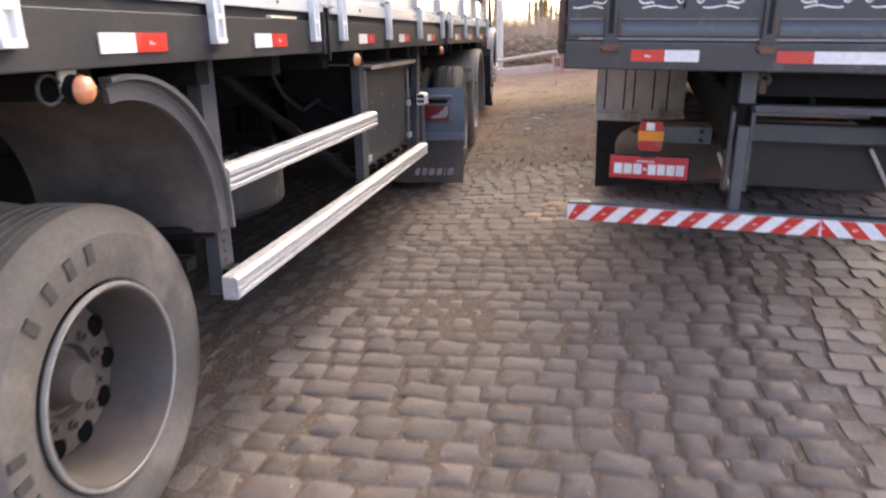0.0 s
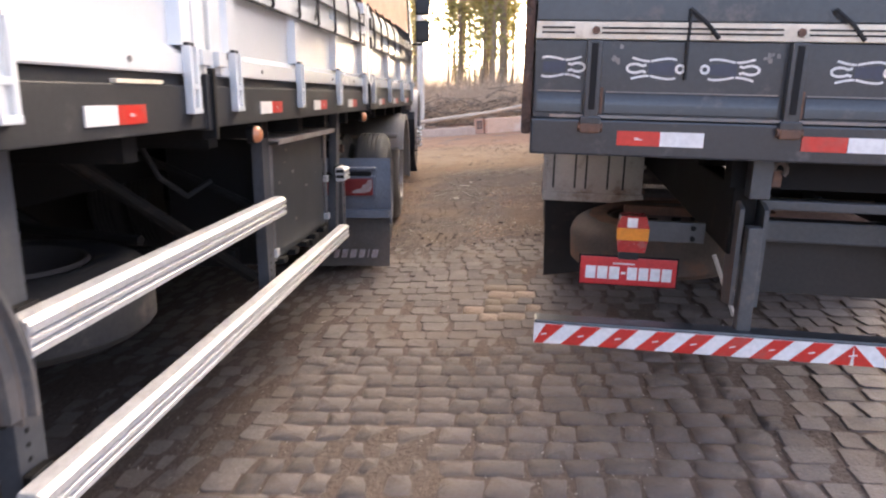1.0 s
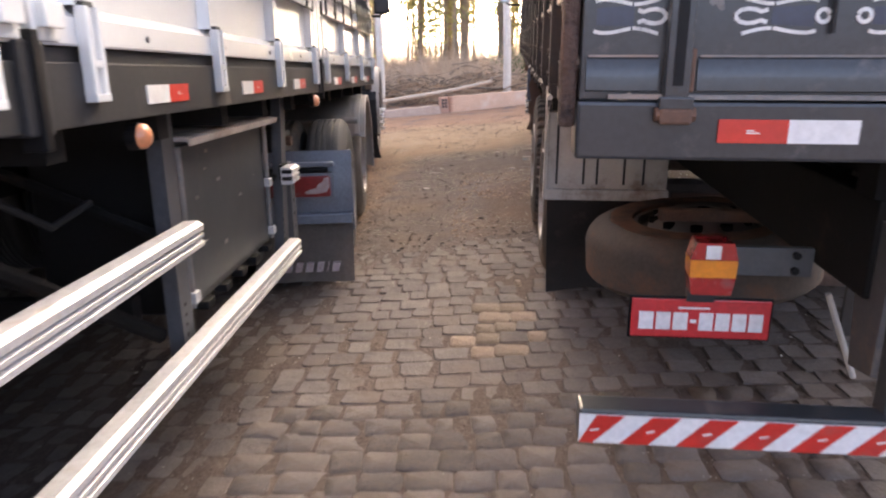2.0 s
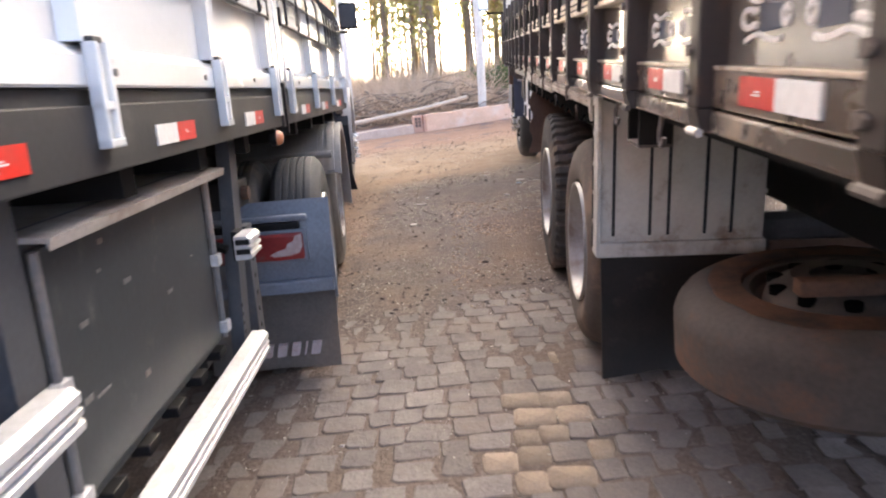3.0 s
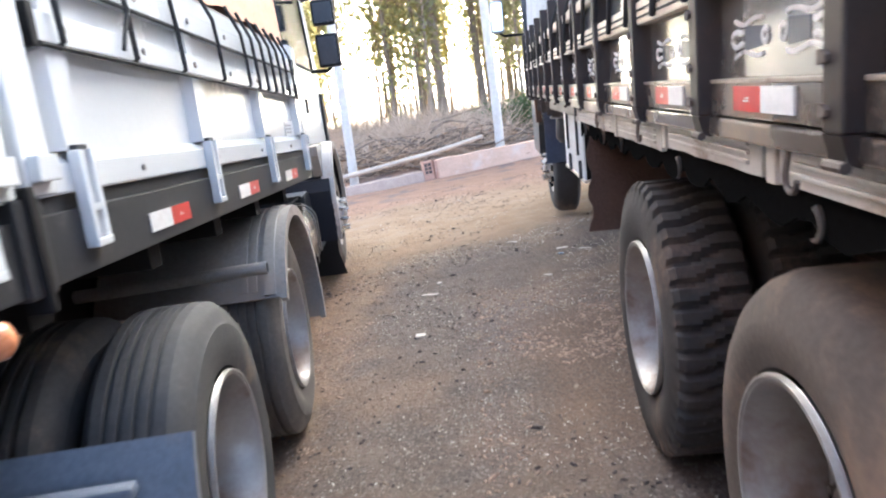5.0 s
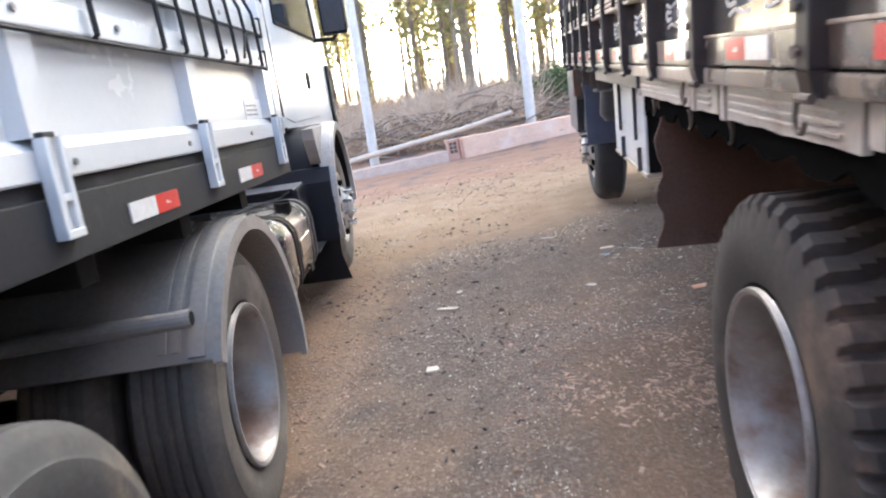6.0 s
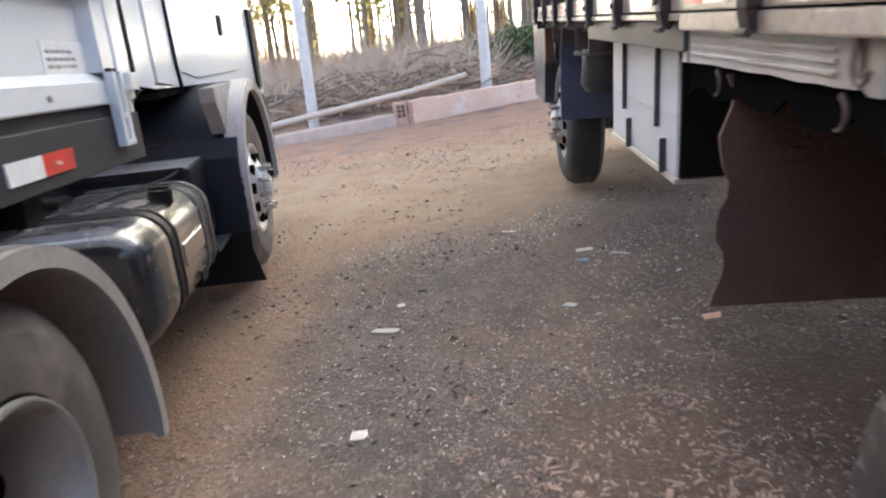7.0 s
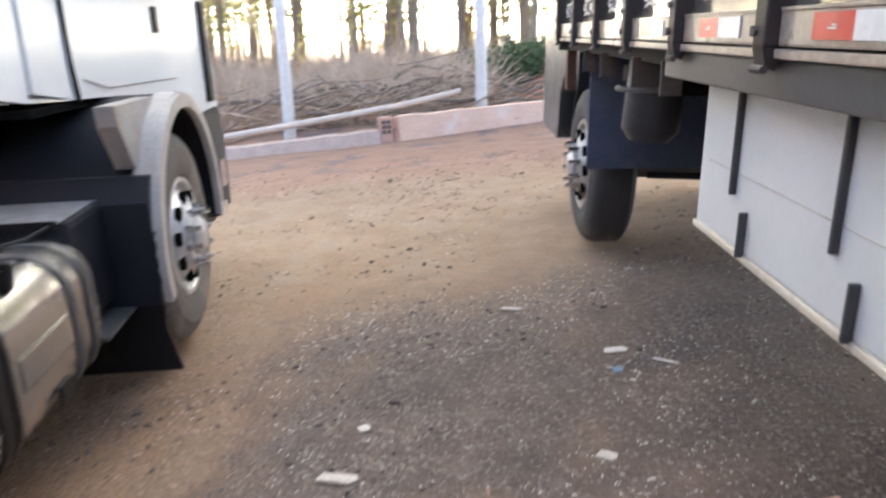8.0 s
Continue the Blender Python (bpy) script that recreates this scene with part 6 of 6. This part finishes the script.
# ---- low wall of hollow bricks, posts and logs beyond the yard ----
def build_wall():
    w = tagged(new("brick_wall"), "low wall of terracotta hollow bricks, half plastered", "wall", kind="structure")
    core = bmesh.new()
    box(core, 0.02, 2.55, 0.02, 0.13, -0.02, 0.31)
    wm = pose(-0.86, 20.3, -0.13, 0, -2.5, 15) @ Matrix.Scale(1.2, 4)
    w.matrix_world = wm
    part("mortar_core", core, M_mortar, w)
    brick = bmesh.new()
    box(brick, 0, 0.28, 0, 0.14, 0, 0.155, 0.008)
    first = part("brick", brick, M_terra, w)
    me = first.data
    rng = random.Random(3)
    spots = [(k * 0.292, r * 0.165) for r in (0, 1) for k in range(9)]
    first.matrix_local = pose(spots[0][0], 0, spots[0][1])
    for x, z in spots[1:]:
        o = new("brick", me)
        o.parent = w
        o.matrix_local = pose(x + rng.uniform(-0.006, 0.006), rng.uniform(-0.012, 0.012), z, rng.uniform(-2, 2), rng.uniform(-1.5, 1.5), rng.uniform(-2, 2))
    # the brick at the end stands on edge and shows its cells
    eb = bmesh.new()
    x0, z0 = -0.19, 0.0
    box(eb, x0, x0 + 0.175, 0.03, 0.16, z0, z0 + 0.33, 0.006)
    end = part("end_brick", eb, M_terra, w, "hollow brick standing on end")
    cells = bmesh.new()
    for i in range(2):
        for j in range(3):
            box(cells, x0 + 0.028 + 0.065 * i, x0 + 0.078 + 0.065 * i, 0.026, 0.034, z0 + 0.12 + 0.062 * j, z0 + 0.168 + 0.062 * j)
    part("brick_cell", cells, M_hub, end)
    skin = bmesh.new()
    cols = []
    for i in range(41):
        x = 0.05 + 2.62 * i / 40
        top = 0.325 + 0.014 * noise.noise(Vector((x * 3, 1, 0))) - 0.14 * max(0.0, (x - 2.2) / 0.47)
        cols.append([skin.verts.new((x, -0.022 + 0.012 * noise.noise(Vector((x * 4, z * 9, 2))), z)) for z in np.linspace(0.01 + 0.03 * abs(noise.noise(Vector((x * 5, 7, 0)))), top, 7)] + [skin.verts.new((x, 0.06, top + 0.008)), skin.verts.new((x, 0.17, top - 0.01)), skin.verts.new((x, 0.18, -0.02))])
    for a, b in zip(cols, cols[1:]):
        for k in range(len(a) - 1):
            skin.faces.new((a[k], b[k], b[k + 1], a[k + 1]))
    part("plaster", skin, M_plaster, w, "uneven pale pinkish plaster over the bricks", smooth=50)
    kerb = bmesh.new()
    n = 26
    rows = []
    for i in range(n + 1):
        x = -0.2 - 2.4 * i / n
        h = 0.17 - 0.06 * i / n + 0.02 * noise.noise(Vector((x * 4, 0, 0)))
        y = 0.05 + 0.26 * i / n
        rows.append([kerb.verts.new(p) for p in ((x, y - 0.10, -0.05), (x, y - 0.02, h), (x, y + 0.14, h + 0.01), (x, y + 0.25, -0.05))])
    for a, b in zip(rows, rows[1:]):
        for k in range(3):
            kerb.faces.new((a[k], a[k + 1], b[k + 1], b[k]))
    part("earth_kerb", kerb, M_mortar, w, "plastered earth kerb", smooth=50)
    return w


build_wall()


def post(x, y, lean_deg, h, r):
    t = thing("fence_post", pose(x, y, height(x, y) - 0.05, 0, lean_deg, 0), "whitewashed wooden post standing in the soil", "post", "whitewashed posts")
    part("post_shaft", tubed([(0.01 * math.sin(k), 0.012 * math.cos(k * 1.7), h * k / 8) for k in range(9)], r, 14, r * 0.82), M_whitewash, t, smooth=40)
    return t


post(-2.64, 21.0, 0.6, 5.6, 0.098)
post(0.53, 21.6, 0.0, 5.6, 0.10)


def log(name, pts, r0, r1, m, label, group, seg=10):
    t = tagged(new(name), label, "log", group)
    part("stem", tubed(pts, r0, seg, r1), m, t, smooth=50)
    return t


log("pole_log", [(-4.66, 20.42, -0.13), (-3.42, 20.54, 0.03), (-2.0, 20.59, 0.23), (-0.80, 20.64, 0.40), (0.16, 20.68, 0.59)], 0.06, 0.042, M_palelog, "long debarked pale pole lying across the wall", "")
rng = random.Random(21)
for k in range(110):
    x, y = rng.gauss(-1.3, 1.5) if k > 40 else rng.uniform(-6.5, 2.2), rng.uniform(21.3, 23.6)
    z = height(x, y) + 0.06 + max(0.0, rng.gauss(0.22, 0.15)) * (1.2 if abs(x + 1.6) < 2.8 else 0.5)
    a, L = rng.gauss(0.2, 0.7), rng.uniform(0.7, 2.4)
    dz = rng.uniform(-0.10, 0.16) * L
    pts = [(x + L * (q - 0.5) * math.cos(a), y + L * (q - 0.5) * math.sin(a) + 0.10 * math.sin(q * 4 + k), z + dz * (q - 0.3) + 0.09 * math.sin(q * 5 + k)) for q in np.linspace(0, 1, 6)]
    pts = [(px, py, max(pz, height(px, py) + 0.03)) for px, py, pz in pts]
    log("dry_branch", pts, rng.uniform(0.014, 0.042), 0.008, M_twig, "dry grey-brown branch in the brushwood heap", "brushwood branches", 7)


def build_brush():
    rng = random.Random(33)
    verts, faces = [], []
    def stick(p, d, L, r):
        s = Vector(d).orthogonal().normalized()
        u = Vector(d).normalized().cross(s)
        n0 = len(verts)
        bend = Vector((rng.uniform(-1, 1), rng.uniform(-1, 1), rng.uniform(-0.6, 0.3))) * L * 0.18
        for q, rr in ((0.0, r), (0.5, r * 0.8), (1.0, r * 0.35)):
            c = Vector(p) + Vector(d) * L * q + bend * math.sin(q * math.pi)
            for k in range(3):
                a = k * 2.094
                verts.append(c + rr * (math.cos(a) * s + math.sin(a) * u))
        for ring in (0, 1):
            for k in range(3):
                a, b = n0 + ring * 3 + k, n0 + ring * 3 + (k + 1) % 3
                faces.append((a, b, b + 3, a + 3))
    for k in range(22000):
        far = rng.random()
        y = 21.9 + 10.0 * far ** 1.2
        x = rng.uniform(-11 - far * 7, 5.4 + far * 8)
        if x > 1.0 and y < 26.4:
            continue
        z = height(x, y)
        hump = 0.5 + 0.5 * noise.noise(Vector((x * 0.35, y * 0.35, 2)))
        d = Vector((rng.gauss(0, 0.8), rng.gauss(0, 0.5), abs(rng.gauss(0.3, 0.7)) + 0.05)).normalized()
        tall = 0.35 + 0.65 * min(1.0, max(0.0, (y - 22.6) / 2.0))
        stick((x, y, z + rng.uniform(0, 0.62) * hump * tall), d, rng.uniform(0.3, 1.0) * (0.5 + 0.7 * hump) * tall, rng.uniform(0.005, 0.013))
    # thicker crooked sticks stand out of the tangle
    for k in range(1500):
        x, y = rng.uniform(-10, 0.9), rng.uniform(21.7, 25.5)
        d = Vector((rng.gauss(0, 0.9), rng.gauss(0, 0.5), abs(rng.gauss(0.2, 0.6)) + 0.05)).normalized()
        stick((x, y, height(x, y) + rng.uniform(0, 0.35)), d, rng.uniform(0.5, 1.3), rng.uniform(0.008, 0.02))
    me = bpy.data.meshes.new("brushwood")
    me.from_pydata([tuple(v) for v in verts], [], faces)
    me.materials.append(M_twigs)
    tagged(new("brushwood", me), "tangle of dry twigs and grass below the trees", "brushwood", kind="stuff")


build_brush()


# ---- red earth bank at the foot of the trees ----
def build_bank():
    bm = bmesh.new()
    nx, ny = 24, 8
    grid = []
    for j in range(ny + 1):
        row = []
        for i in range(nx + 1):
            u, v = i / nx, j / ny
            x, y = 1.2 + 7.2 * u, 22.9 + 3.1 * v + 0.96 * u
            z = height(x, y) - 0.05 + 0.62 * math.sin(math.pi * v) * min(1, u * 5) * (0.8 + 0.4 * noise.noise(Vector((x, y, 0))))
            row.append(bm.verts.new((x, y, z)))
        grid.append(row)
    for j in range(ny):
        for i in range(nx):
            bm.faces.new((grid[j][i], grid[j][i + 1], grid[j + 1][i + 1], grid[j + 1][i]))
    w = tagged(new("earth_bank"), "bank of bare red earth", "earth bank", kind="structure")
    part("bank", bm, M_dirtmound, w, smooth=60)


build_bank()


# ---- eucalyptus wood ----
def leaf_cloud(bm, centre, n, spread, size, rng, droop=0.7):
    for _ in range(n):
        p = Vector(centre) + Vector((rng.gauss(0, spread[0]), rng.gauss(0, spread[1]), rng.gauss(0, spread[2])))
        d = Vector((rng.gauss(0, 1), rng.gauss(0, 1), -droop * 2 * rng.random())).normalized()
        s = d.orthogonal().normalized()
        s = (Matrix.Rotation(rng.uniform(0, 6.28), 3, d) @ s) * size * 0.22
        L = d * size * rng.uniform(0.7, 1.4)
        q = [bm.verts.new(p), bm.verts.new(p + L * 0.45 + s), bm.verts.new(p + L), bm.verts.new(p + L * 0.45 - s)]
        bm.faces.new(q)


def tree(k, h, r, leafy, low):
    rng = random.Random(100 + k)
    t = thing("eucalyptus_tree", pose(0, 0, 0), "tall slender eucalyptus with brown bark and thin drooping leaves", "tree", "eucalyptus wood")
    pts = [(0.10 * math.sin(q * 3 + k) * q, 0.10 * math.cos(q * 2.3 + k) * q, h * q) for q in np.linspace(0, 1, 9)]
    bm = tubed(pts, r * (0.8 if k == 3 else 0.62), 9, r * 0.2)
    crown = bmesh.new()
    for _ in range(leafy):
        z = rng.uniform(low, h * 0.98)
        a = rng.uniform(0, 6.28)
        L = rng.uniform(0.3, 1.1) * (0.7 + 0.6 * z / h)
        tip = (L * math.cos(a), L * math.sin(a), z + rng.uniform(0.2, 0.9))
        tube(bm, [(0, 0, z), (tip[0] * 0.5, tip[1] * 0.5, z + 0.3), tip], 0.022, 4, 0.006)
        leaf_cloud(crown, tip, 30, (0.18, 0.18, 0.75), 0.20, rng)
        leaf_cloud(crown, (tip[0] * 0.5, tip[1] * 0.5, z + 0.1), 16, (0.16, 0.16, 0.6), 0.18, rng)
    part("trunk", bm, M_bark, t, smooth=50)
    part("crown", crown, M_leaf, t)
    return t


rng = random.Random(55)
protos = [tree(0, 15, 0.12, 46, 1.3), tree(1, 17, 0.09, 26, 2.2), tree(2, 14, 0.08, 32, 1.5), tree(3, 18, 0.15, 22, 3.4), tree(4, 13, 0.06, 20, 1.8)]
spots = [(-0.85, 29.9, 3, 1.35), (0.52, 30.1, 3, 1.1), (-1.25, 31.1, 1, 1.2), (-2.48, 29.9, 0, 1.2), (-2.8, 31.7, 2, 1.2), (-4.3, 30.5, 0, 1.2), (2.3, 28.7, 1, 1.4), (3.6, 31.1, 0, 1.2), (-5.5, 27.5, 2, 1.1), (-6.9, 28.7, 4, 1.2), (5.5, 29.3, 3, 1.2)]
while len(spots) < 300:
    y = rng.uniform(27.5, 54)
    x = rng.uniform(-0.42, 0.40) * y + 0.3
    kind = rng.choice((1, 1, 2, 4, 4, 3, 4, 4, 2, 0)) if y > 33 else rng.choice((1, 2, 4, 4))
    lane = (x + 0.15) / (y - 6.8)                       # two clearings run into the wood
    if -0.018 < lane < 0.017 or -0.168 < lane < -0.126:
        kind = -1
    if kind >= 0 and all((x - a) ** 2 + (y - b) ** 2 > 0.35 for a, b, *_ in spots):
        spots.append((x, y, kind, rng.uniform(0.95, 1.35)))
used = set()
for x, y, kind, s in spots:
    m = pose(x, y, height(x, y) - 0.1, rng.uniform(-2, 2), rng.uniform(-2.5, 2.5), rng.uniform(0, 360)) @ Matrix.Diagonal((s, s, s, 1))
    if kind not in used:
        used.add(kind)
        protos[kind].matrix_world = m
    else:
        o = copy_thing(protos[kind], m)
        o.matrix_world = m


def bush(x, y, w, h, n, seed):
    rng = random.Random(seed)
    t = thing("bush", pose(x, y, height(x, y)), "low green bush at the edge of the wood", "bush", "bushes")
    stems, leaves = bmesh.new(), bmesh.new()
    for _ in range(n):
        a, q = rng.uniform(0, 6.28), rng.random() ** 0.5
        tip = (w * q * math.cos(a), w * 0.6 * q * math.sin(a), h * (0.35 + 0.65 * rng.random()) * (1.1 - 0.5 * q))
        tube(stems, [(0.1 * math.cos(a), 0.1 * math.sin(a), 0), (tip[0] * 0.6, tip[1] * 0.6, tip[2] * 0.6), tip], 0.012, 4, 0.004)
        leaf_cloud(leaves, tip, 40, (0.16, 0.16, 0.14), 0.11, rng, 0.2)
    part("stems", stems, M_twig, t)
    part("foliage", leaves, M_bush, t)


bush(1.45, 25.5, 0.9, 1.1, 46, 1)
bush(2.8, 26.1, 1.15, 1.2, 44, 2)
bush(1.2, 27.5, 1.1, 0.95, 24, 3)
bush(6.5, 26.3, 1.7, 1.4, 28, 4)


# ---- cobbles: eight stone shapes, laid in uneven rows ----
def stone_shape(seed):
    rng = random.Random(seed)
    ring = []
    for sx, sy in ((-1, -1), (1, -1), (1, 1), (-1, 1)):
        c = rng.uniform(0.06, 0.17)
        a, b = (sx * (0.5 - rng.uniform(0, 0.04)), sy * (0.5 - c)), (sx * (0.5 - c), sy * (0.5 - rng.uniform(0, 0.04)))
        ring += [a, b] if sx * sy > 0 else [b, a]
    ring = sorted(ring, key=lambda p: math.atan2(p[1], p[0]))
    lo = [(x, y, -0.05) for x, y in ring]
    mid = [(x * 0.99, y * 0.99, -0.0045 + rng.uniform(-0.0015, 0.0015)) for x, y in ring]
    top = [(x * rng.uniform(0.90, 0.965), y * rng.uniform(0.90, 0.965), rng.uniform(-0.0012, 0.0012)) for x, y in ring]
    verts = lo + mid + top + [(rng.uniform(-0.1, 0.1), rng.uniform(-0.1, 0.1), rng.uniform(-0.001, 0.0012))]
    faces = [(k + o, (k + 1) % 8 + o, (k + 1) % 8 + o + 8, k + o + 8) for o in (0, 8) for k in range(8)]
    faces += [(16 + k, 16 + (k + 1) % 8, 24) for k in range(8)]
    return verts, faces


def build_cobbles():
    pave = tagged(new("pavement"), "uneven grey-brown cobblestones with dirt in the joints", "pavement", kind="structure")
    rng = random.Random(9)
    shapes = [stone_shape(k) for k in range(8)]
    meshes = []
    for k, (v, f) in enumerate(shapes):
        me = bpy.data.meshes.new("cobblestone")
        me.from_pydata(v, [], f)
        me.materials.append(M_cob)
        me.shade_smooth()
        me.set_sharp_from_angle(angle=radians(24))
        meshes.append(me)
    warm = meshes[2].copy()
    warm.materials[0] = M_cobwarm
    verts, faces = [], []
    y = 0.6
    while y < 9.7:
        d = rng.uniform(0.115, 0.155)
        x = -4.2 + rng.uniform(0, 0.2)
        while x < 4.4:
            w = rng.uniform(0.105, 0.215)
            cx, cy = x + w / 2, y + d / 2
            v = Vector((cx, cy, 0))
            cx, cy = cx + 0.06 * noise.noise(v * 0.9 + Vector((7, 1, 3))), cy + 0.07 * noise.noise(v * 0.8) + 0.012 * (cx + 1) + rng.gauss(0, 0.007)
            cover = (cy - 7.6 + 0.8 * noise.noise(v * 0.8)) / 1.3
            z = height(cx, cy) + 0.002 * noise.noise(v * 3) + rng.uniform(-0.0015, 0.0015) - max(0.0, cover) * 0.018
            if cx < -0.9:
                z -= 0.004
            m = pose(cx, cy, z, rng.gauss(0, 0.4), rng.gauss(0, 0.4), rng.gauss(0, 4.5) + 1) @ Matrix.Diagonal((w - rng.uniform(0.0, 0.006), d + rng.uniform(-0.004, 0.004), 1, 1))
            k = rng.randrange(8)
            if cover < 1.2:
                ochre = (cx - 0.16) ** 2 * 2.2 + (cy - 6.42) ** 2 < 0.15 and rng.random() < 0.75 or rng.random() < 0.004
                if (-0.8 < cx < 1.4 and 2.7 < cy < 5.7) or ochre:
                    o = new("cobblestone", warm if ochre else meshes[k])
                    o.parent = pave
                    o.matrix_local = m
                else:
                    n0 = len(verts)
                    verts += [tuple(m @ Vector(p)) for p in shapes[k][0]]
                    faces += [tuple(i + n0 for i in f) for f in shapes[k][1]]
            x += w
        y += d
    me = bpy.data.meshes.new("cobble_field")
    me.from_pydata(verts, [], faces)
    me.materials.append(M_cobfield)
    me.shade_smooth()
    me.set_sharp_from_angle(angle=radians(24))
    o = new("cobble_field", me)
    o.parent = pave
    o["kind"] = "stuff"
    return pave


build_cobbles()


# ---- gravel, chips and litter on the ground ----
def scatter(name, label, m, n, seed, area, size, flat, cat):
    rng = random.Random(seed)
    verts, faces = [], []
    tries = 0
    while n > 0 and tries < 200000:
        tries += 1
        x, y = rng.uniform(area[0], area[1]), rng.uniform(area[2], area[3])
        if noise.noise(Vector((x * 0.8, y * 0.8, seed))) + 0.35 < rng.random() * 0.8:
            continue
        if area[1] - area[0] < 0.9:
            # a patch thins out towards its rim
            u, v = (x - (area[0] + area[1]) / 2) / (area[1] - area[0]), (y - (area[2] + area[3]) / 2) / (area[3] - area[2])
            if u * u + v * v > 0.25 * rng.random() ** 0.5:
                continue
        s = size * rng.lognormvariate(0, 0.32)
        a = rng.uniform(0, 6.28)
        n0 = len(verts)
        z = height(x, y) - (0.004 if y < 8 else 0.0)
        L = s * rng.uniform(0.8, 1.6)
        for px, py, pz in ((-L, -s * 0.4, 0), (L * 0.8, -s * 0.5, 0), (L, s * 0.4, 0), (-L * 0.8, s * 0.5, 0), (-L * 0.6, -s * 0.3, s * flat), (L * 0.5, -s * 0.3, s * flat), (L * 0.6, s * 0.25, s * flat * 0.8), (-L * 0.5, s * 0.3, s * flat)):
            verts.append((x + px * math.cos(a) - py * math.sin(a), y + px * math.sin(a) + py * math.cos(a), z + pz))
        faces += [tuple(i + n0 for i in f) for f in ((4, 5, 6, 7), (0, 1, 5, 4), (1, 2, 6, 5), (2, 3, 7, 6), (3, 0, 4, 7))]
        n -= 1
    me = bpy.data.meshes.new(name)
    me.from_pydata(verts, [], faces)
    me.materials.append(m)
    tagged(new(name, me), label, cat, kind="stuff")


scatter("gravel", "small dark stones strewn over the lane", M_pebble, 3600, 1, (-3.2, 3.5, 8.0, 18.5), 0.0085, 0.65, "gravel")
scatter("pale_grit", "pale grit and wood chips strewn on the lane", M_chip, 2200, 2, (-2.5, 3.0, 6.0, 18.5), 0.005, 0.35, "grit")
scatter("near_grit", "pale splinters and grit on the dark gravel", M_chip, 4600, 12, (-0.95, 2.2, 8.6, 13.6), 0.0044, 0.4, "grit")
scatter("fine_grit", "fine pale specks between the stones of the lane", M_chip, 7000, 5, (-2.0, 2.6, 2.0, 14.5), 0.0034, 0.5, "grit")
scatter("red_litter", "crumbled reddish bark in a patch on the lane", M_redlitter, 800, 6, (-0.05, 0.83, 9.6, 10.7), 0.0115, 0.45, "litter")
scatter("loose_litter", "loose reddish bark crumbs thinly strewn on the lane", M_redlitter, 1400, 16, (-0.2, 1.3, 8.4, 11.4), 0.0085, 0.4, "litter")
scatter("strip_litter", "dry tan leaves along the warm-toned strip beside the tractor", M_redlitter, 2600, 8, (-1.9, -0.95, 8.6, 13.4), 0.0085, 0.35, "litter")
scatter("leaf_litter", "dry leaves and bark crumbs on the ground", M_litter, 3000, 3, (-2.2, 1.6, 7.4, 16.5), 0.008, 0.3, "litter")


def chip(x, y, L, w, a, m, label, h=0.006):
    t = thing("wood_chip", pose(x, y, height(x, y), 0, 0, a), label, "wood chip", "chips on the ground")
    bm = bmesh.new()
    extrude_profile(bm, [(-L / 2, -w / 2), (L * 0.3, -w * 0.55), (L / 2, -w * 0.1), (L * 0.42, w / 2), (-L * 0.4, w * 0.45)], "z", 0.0, h)
    part("chip", bm, m, t)


for x, y, L, w, a, m, label in (
        (0.607, 12.30, 0.12, 0.05, 8, M_chip, "pale flat wood chip lying on the gravel"),
        (-0.547, 11.465, 0.15, 0.05, -12, M_chip, "pale flat wood chip lying on the gravel"),
        (-0.489, 11.78, 0.05, 0.045, 30, M_chip, "small pale chip lying on the gravel"),
        (0.385, 11.48, 0.07, 0.05, -30, M_chip, "small pale chip lying on the gravel"),
        (0.972, 11.14, 0.11, 0.06, 10, M_terra, "broken terracotta shard on the gravel"),
        (0.193, 12.90, 0.12, 0.03, -15, M_chip, "pale flat wood chip lying on the gravel"),
        (0.79, 12.15, 0.12, 0.025, -35, M_chip, "pale sliver of wood on the gravel"),
        (0.571, 12.107, 0.05, 0.045, 15, M_bluechip, "small bluish scrap lying on the gravel"),
        (-0.57, 10.514, 0.07, 0.06, 5, M_chip, "small pale chip lying on the gravel")):
    chip(x, y, L, w, a, m, label)
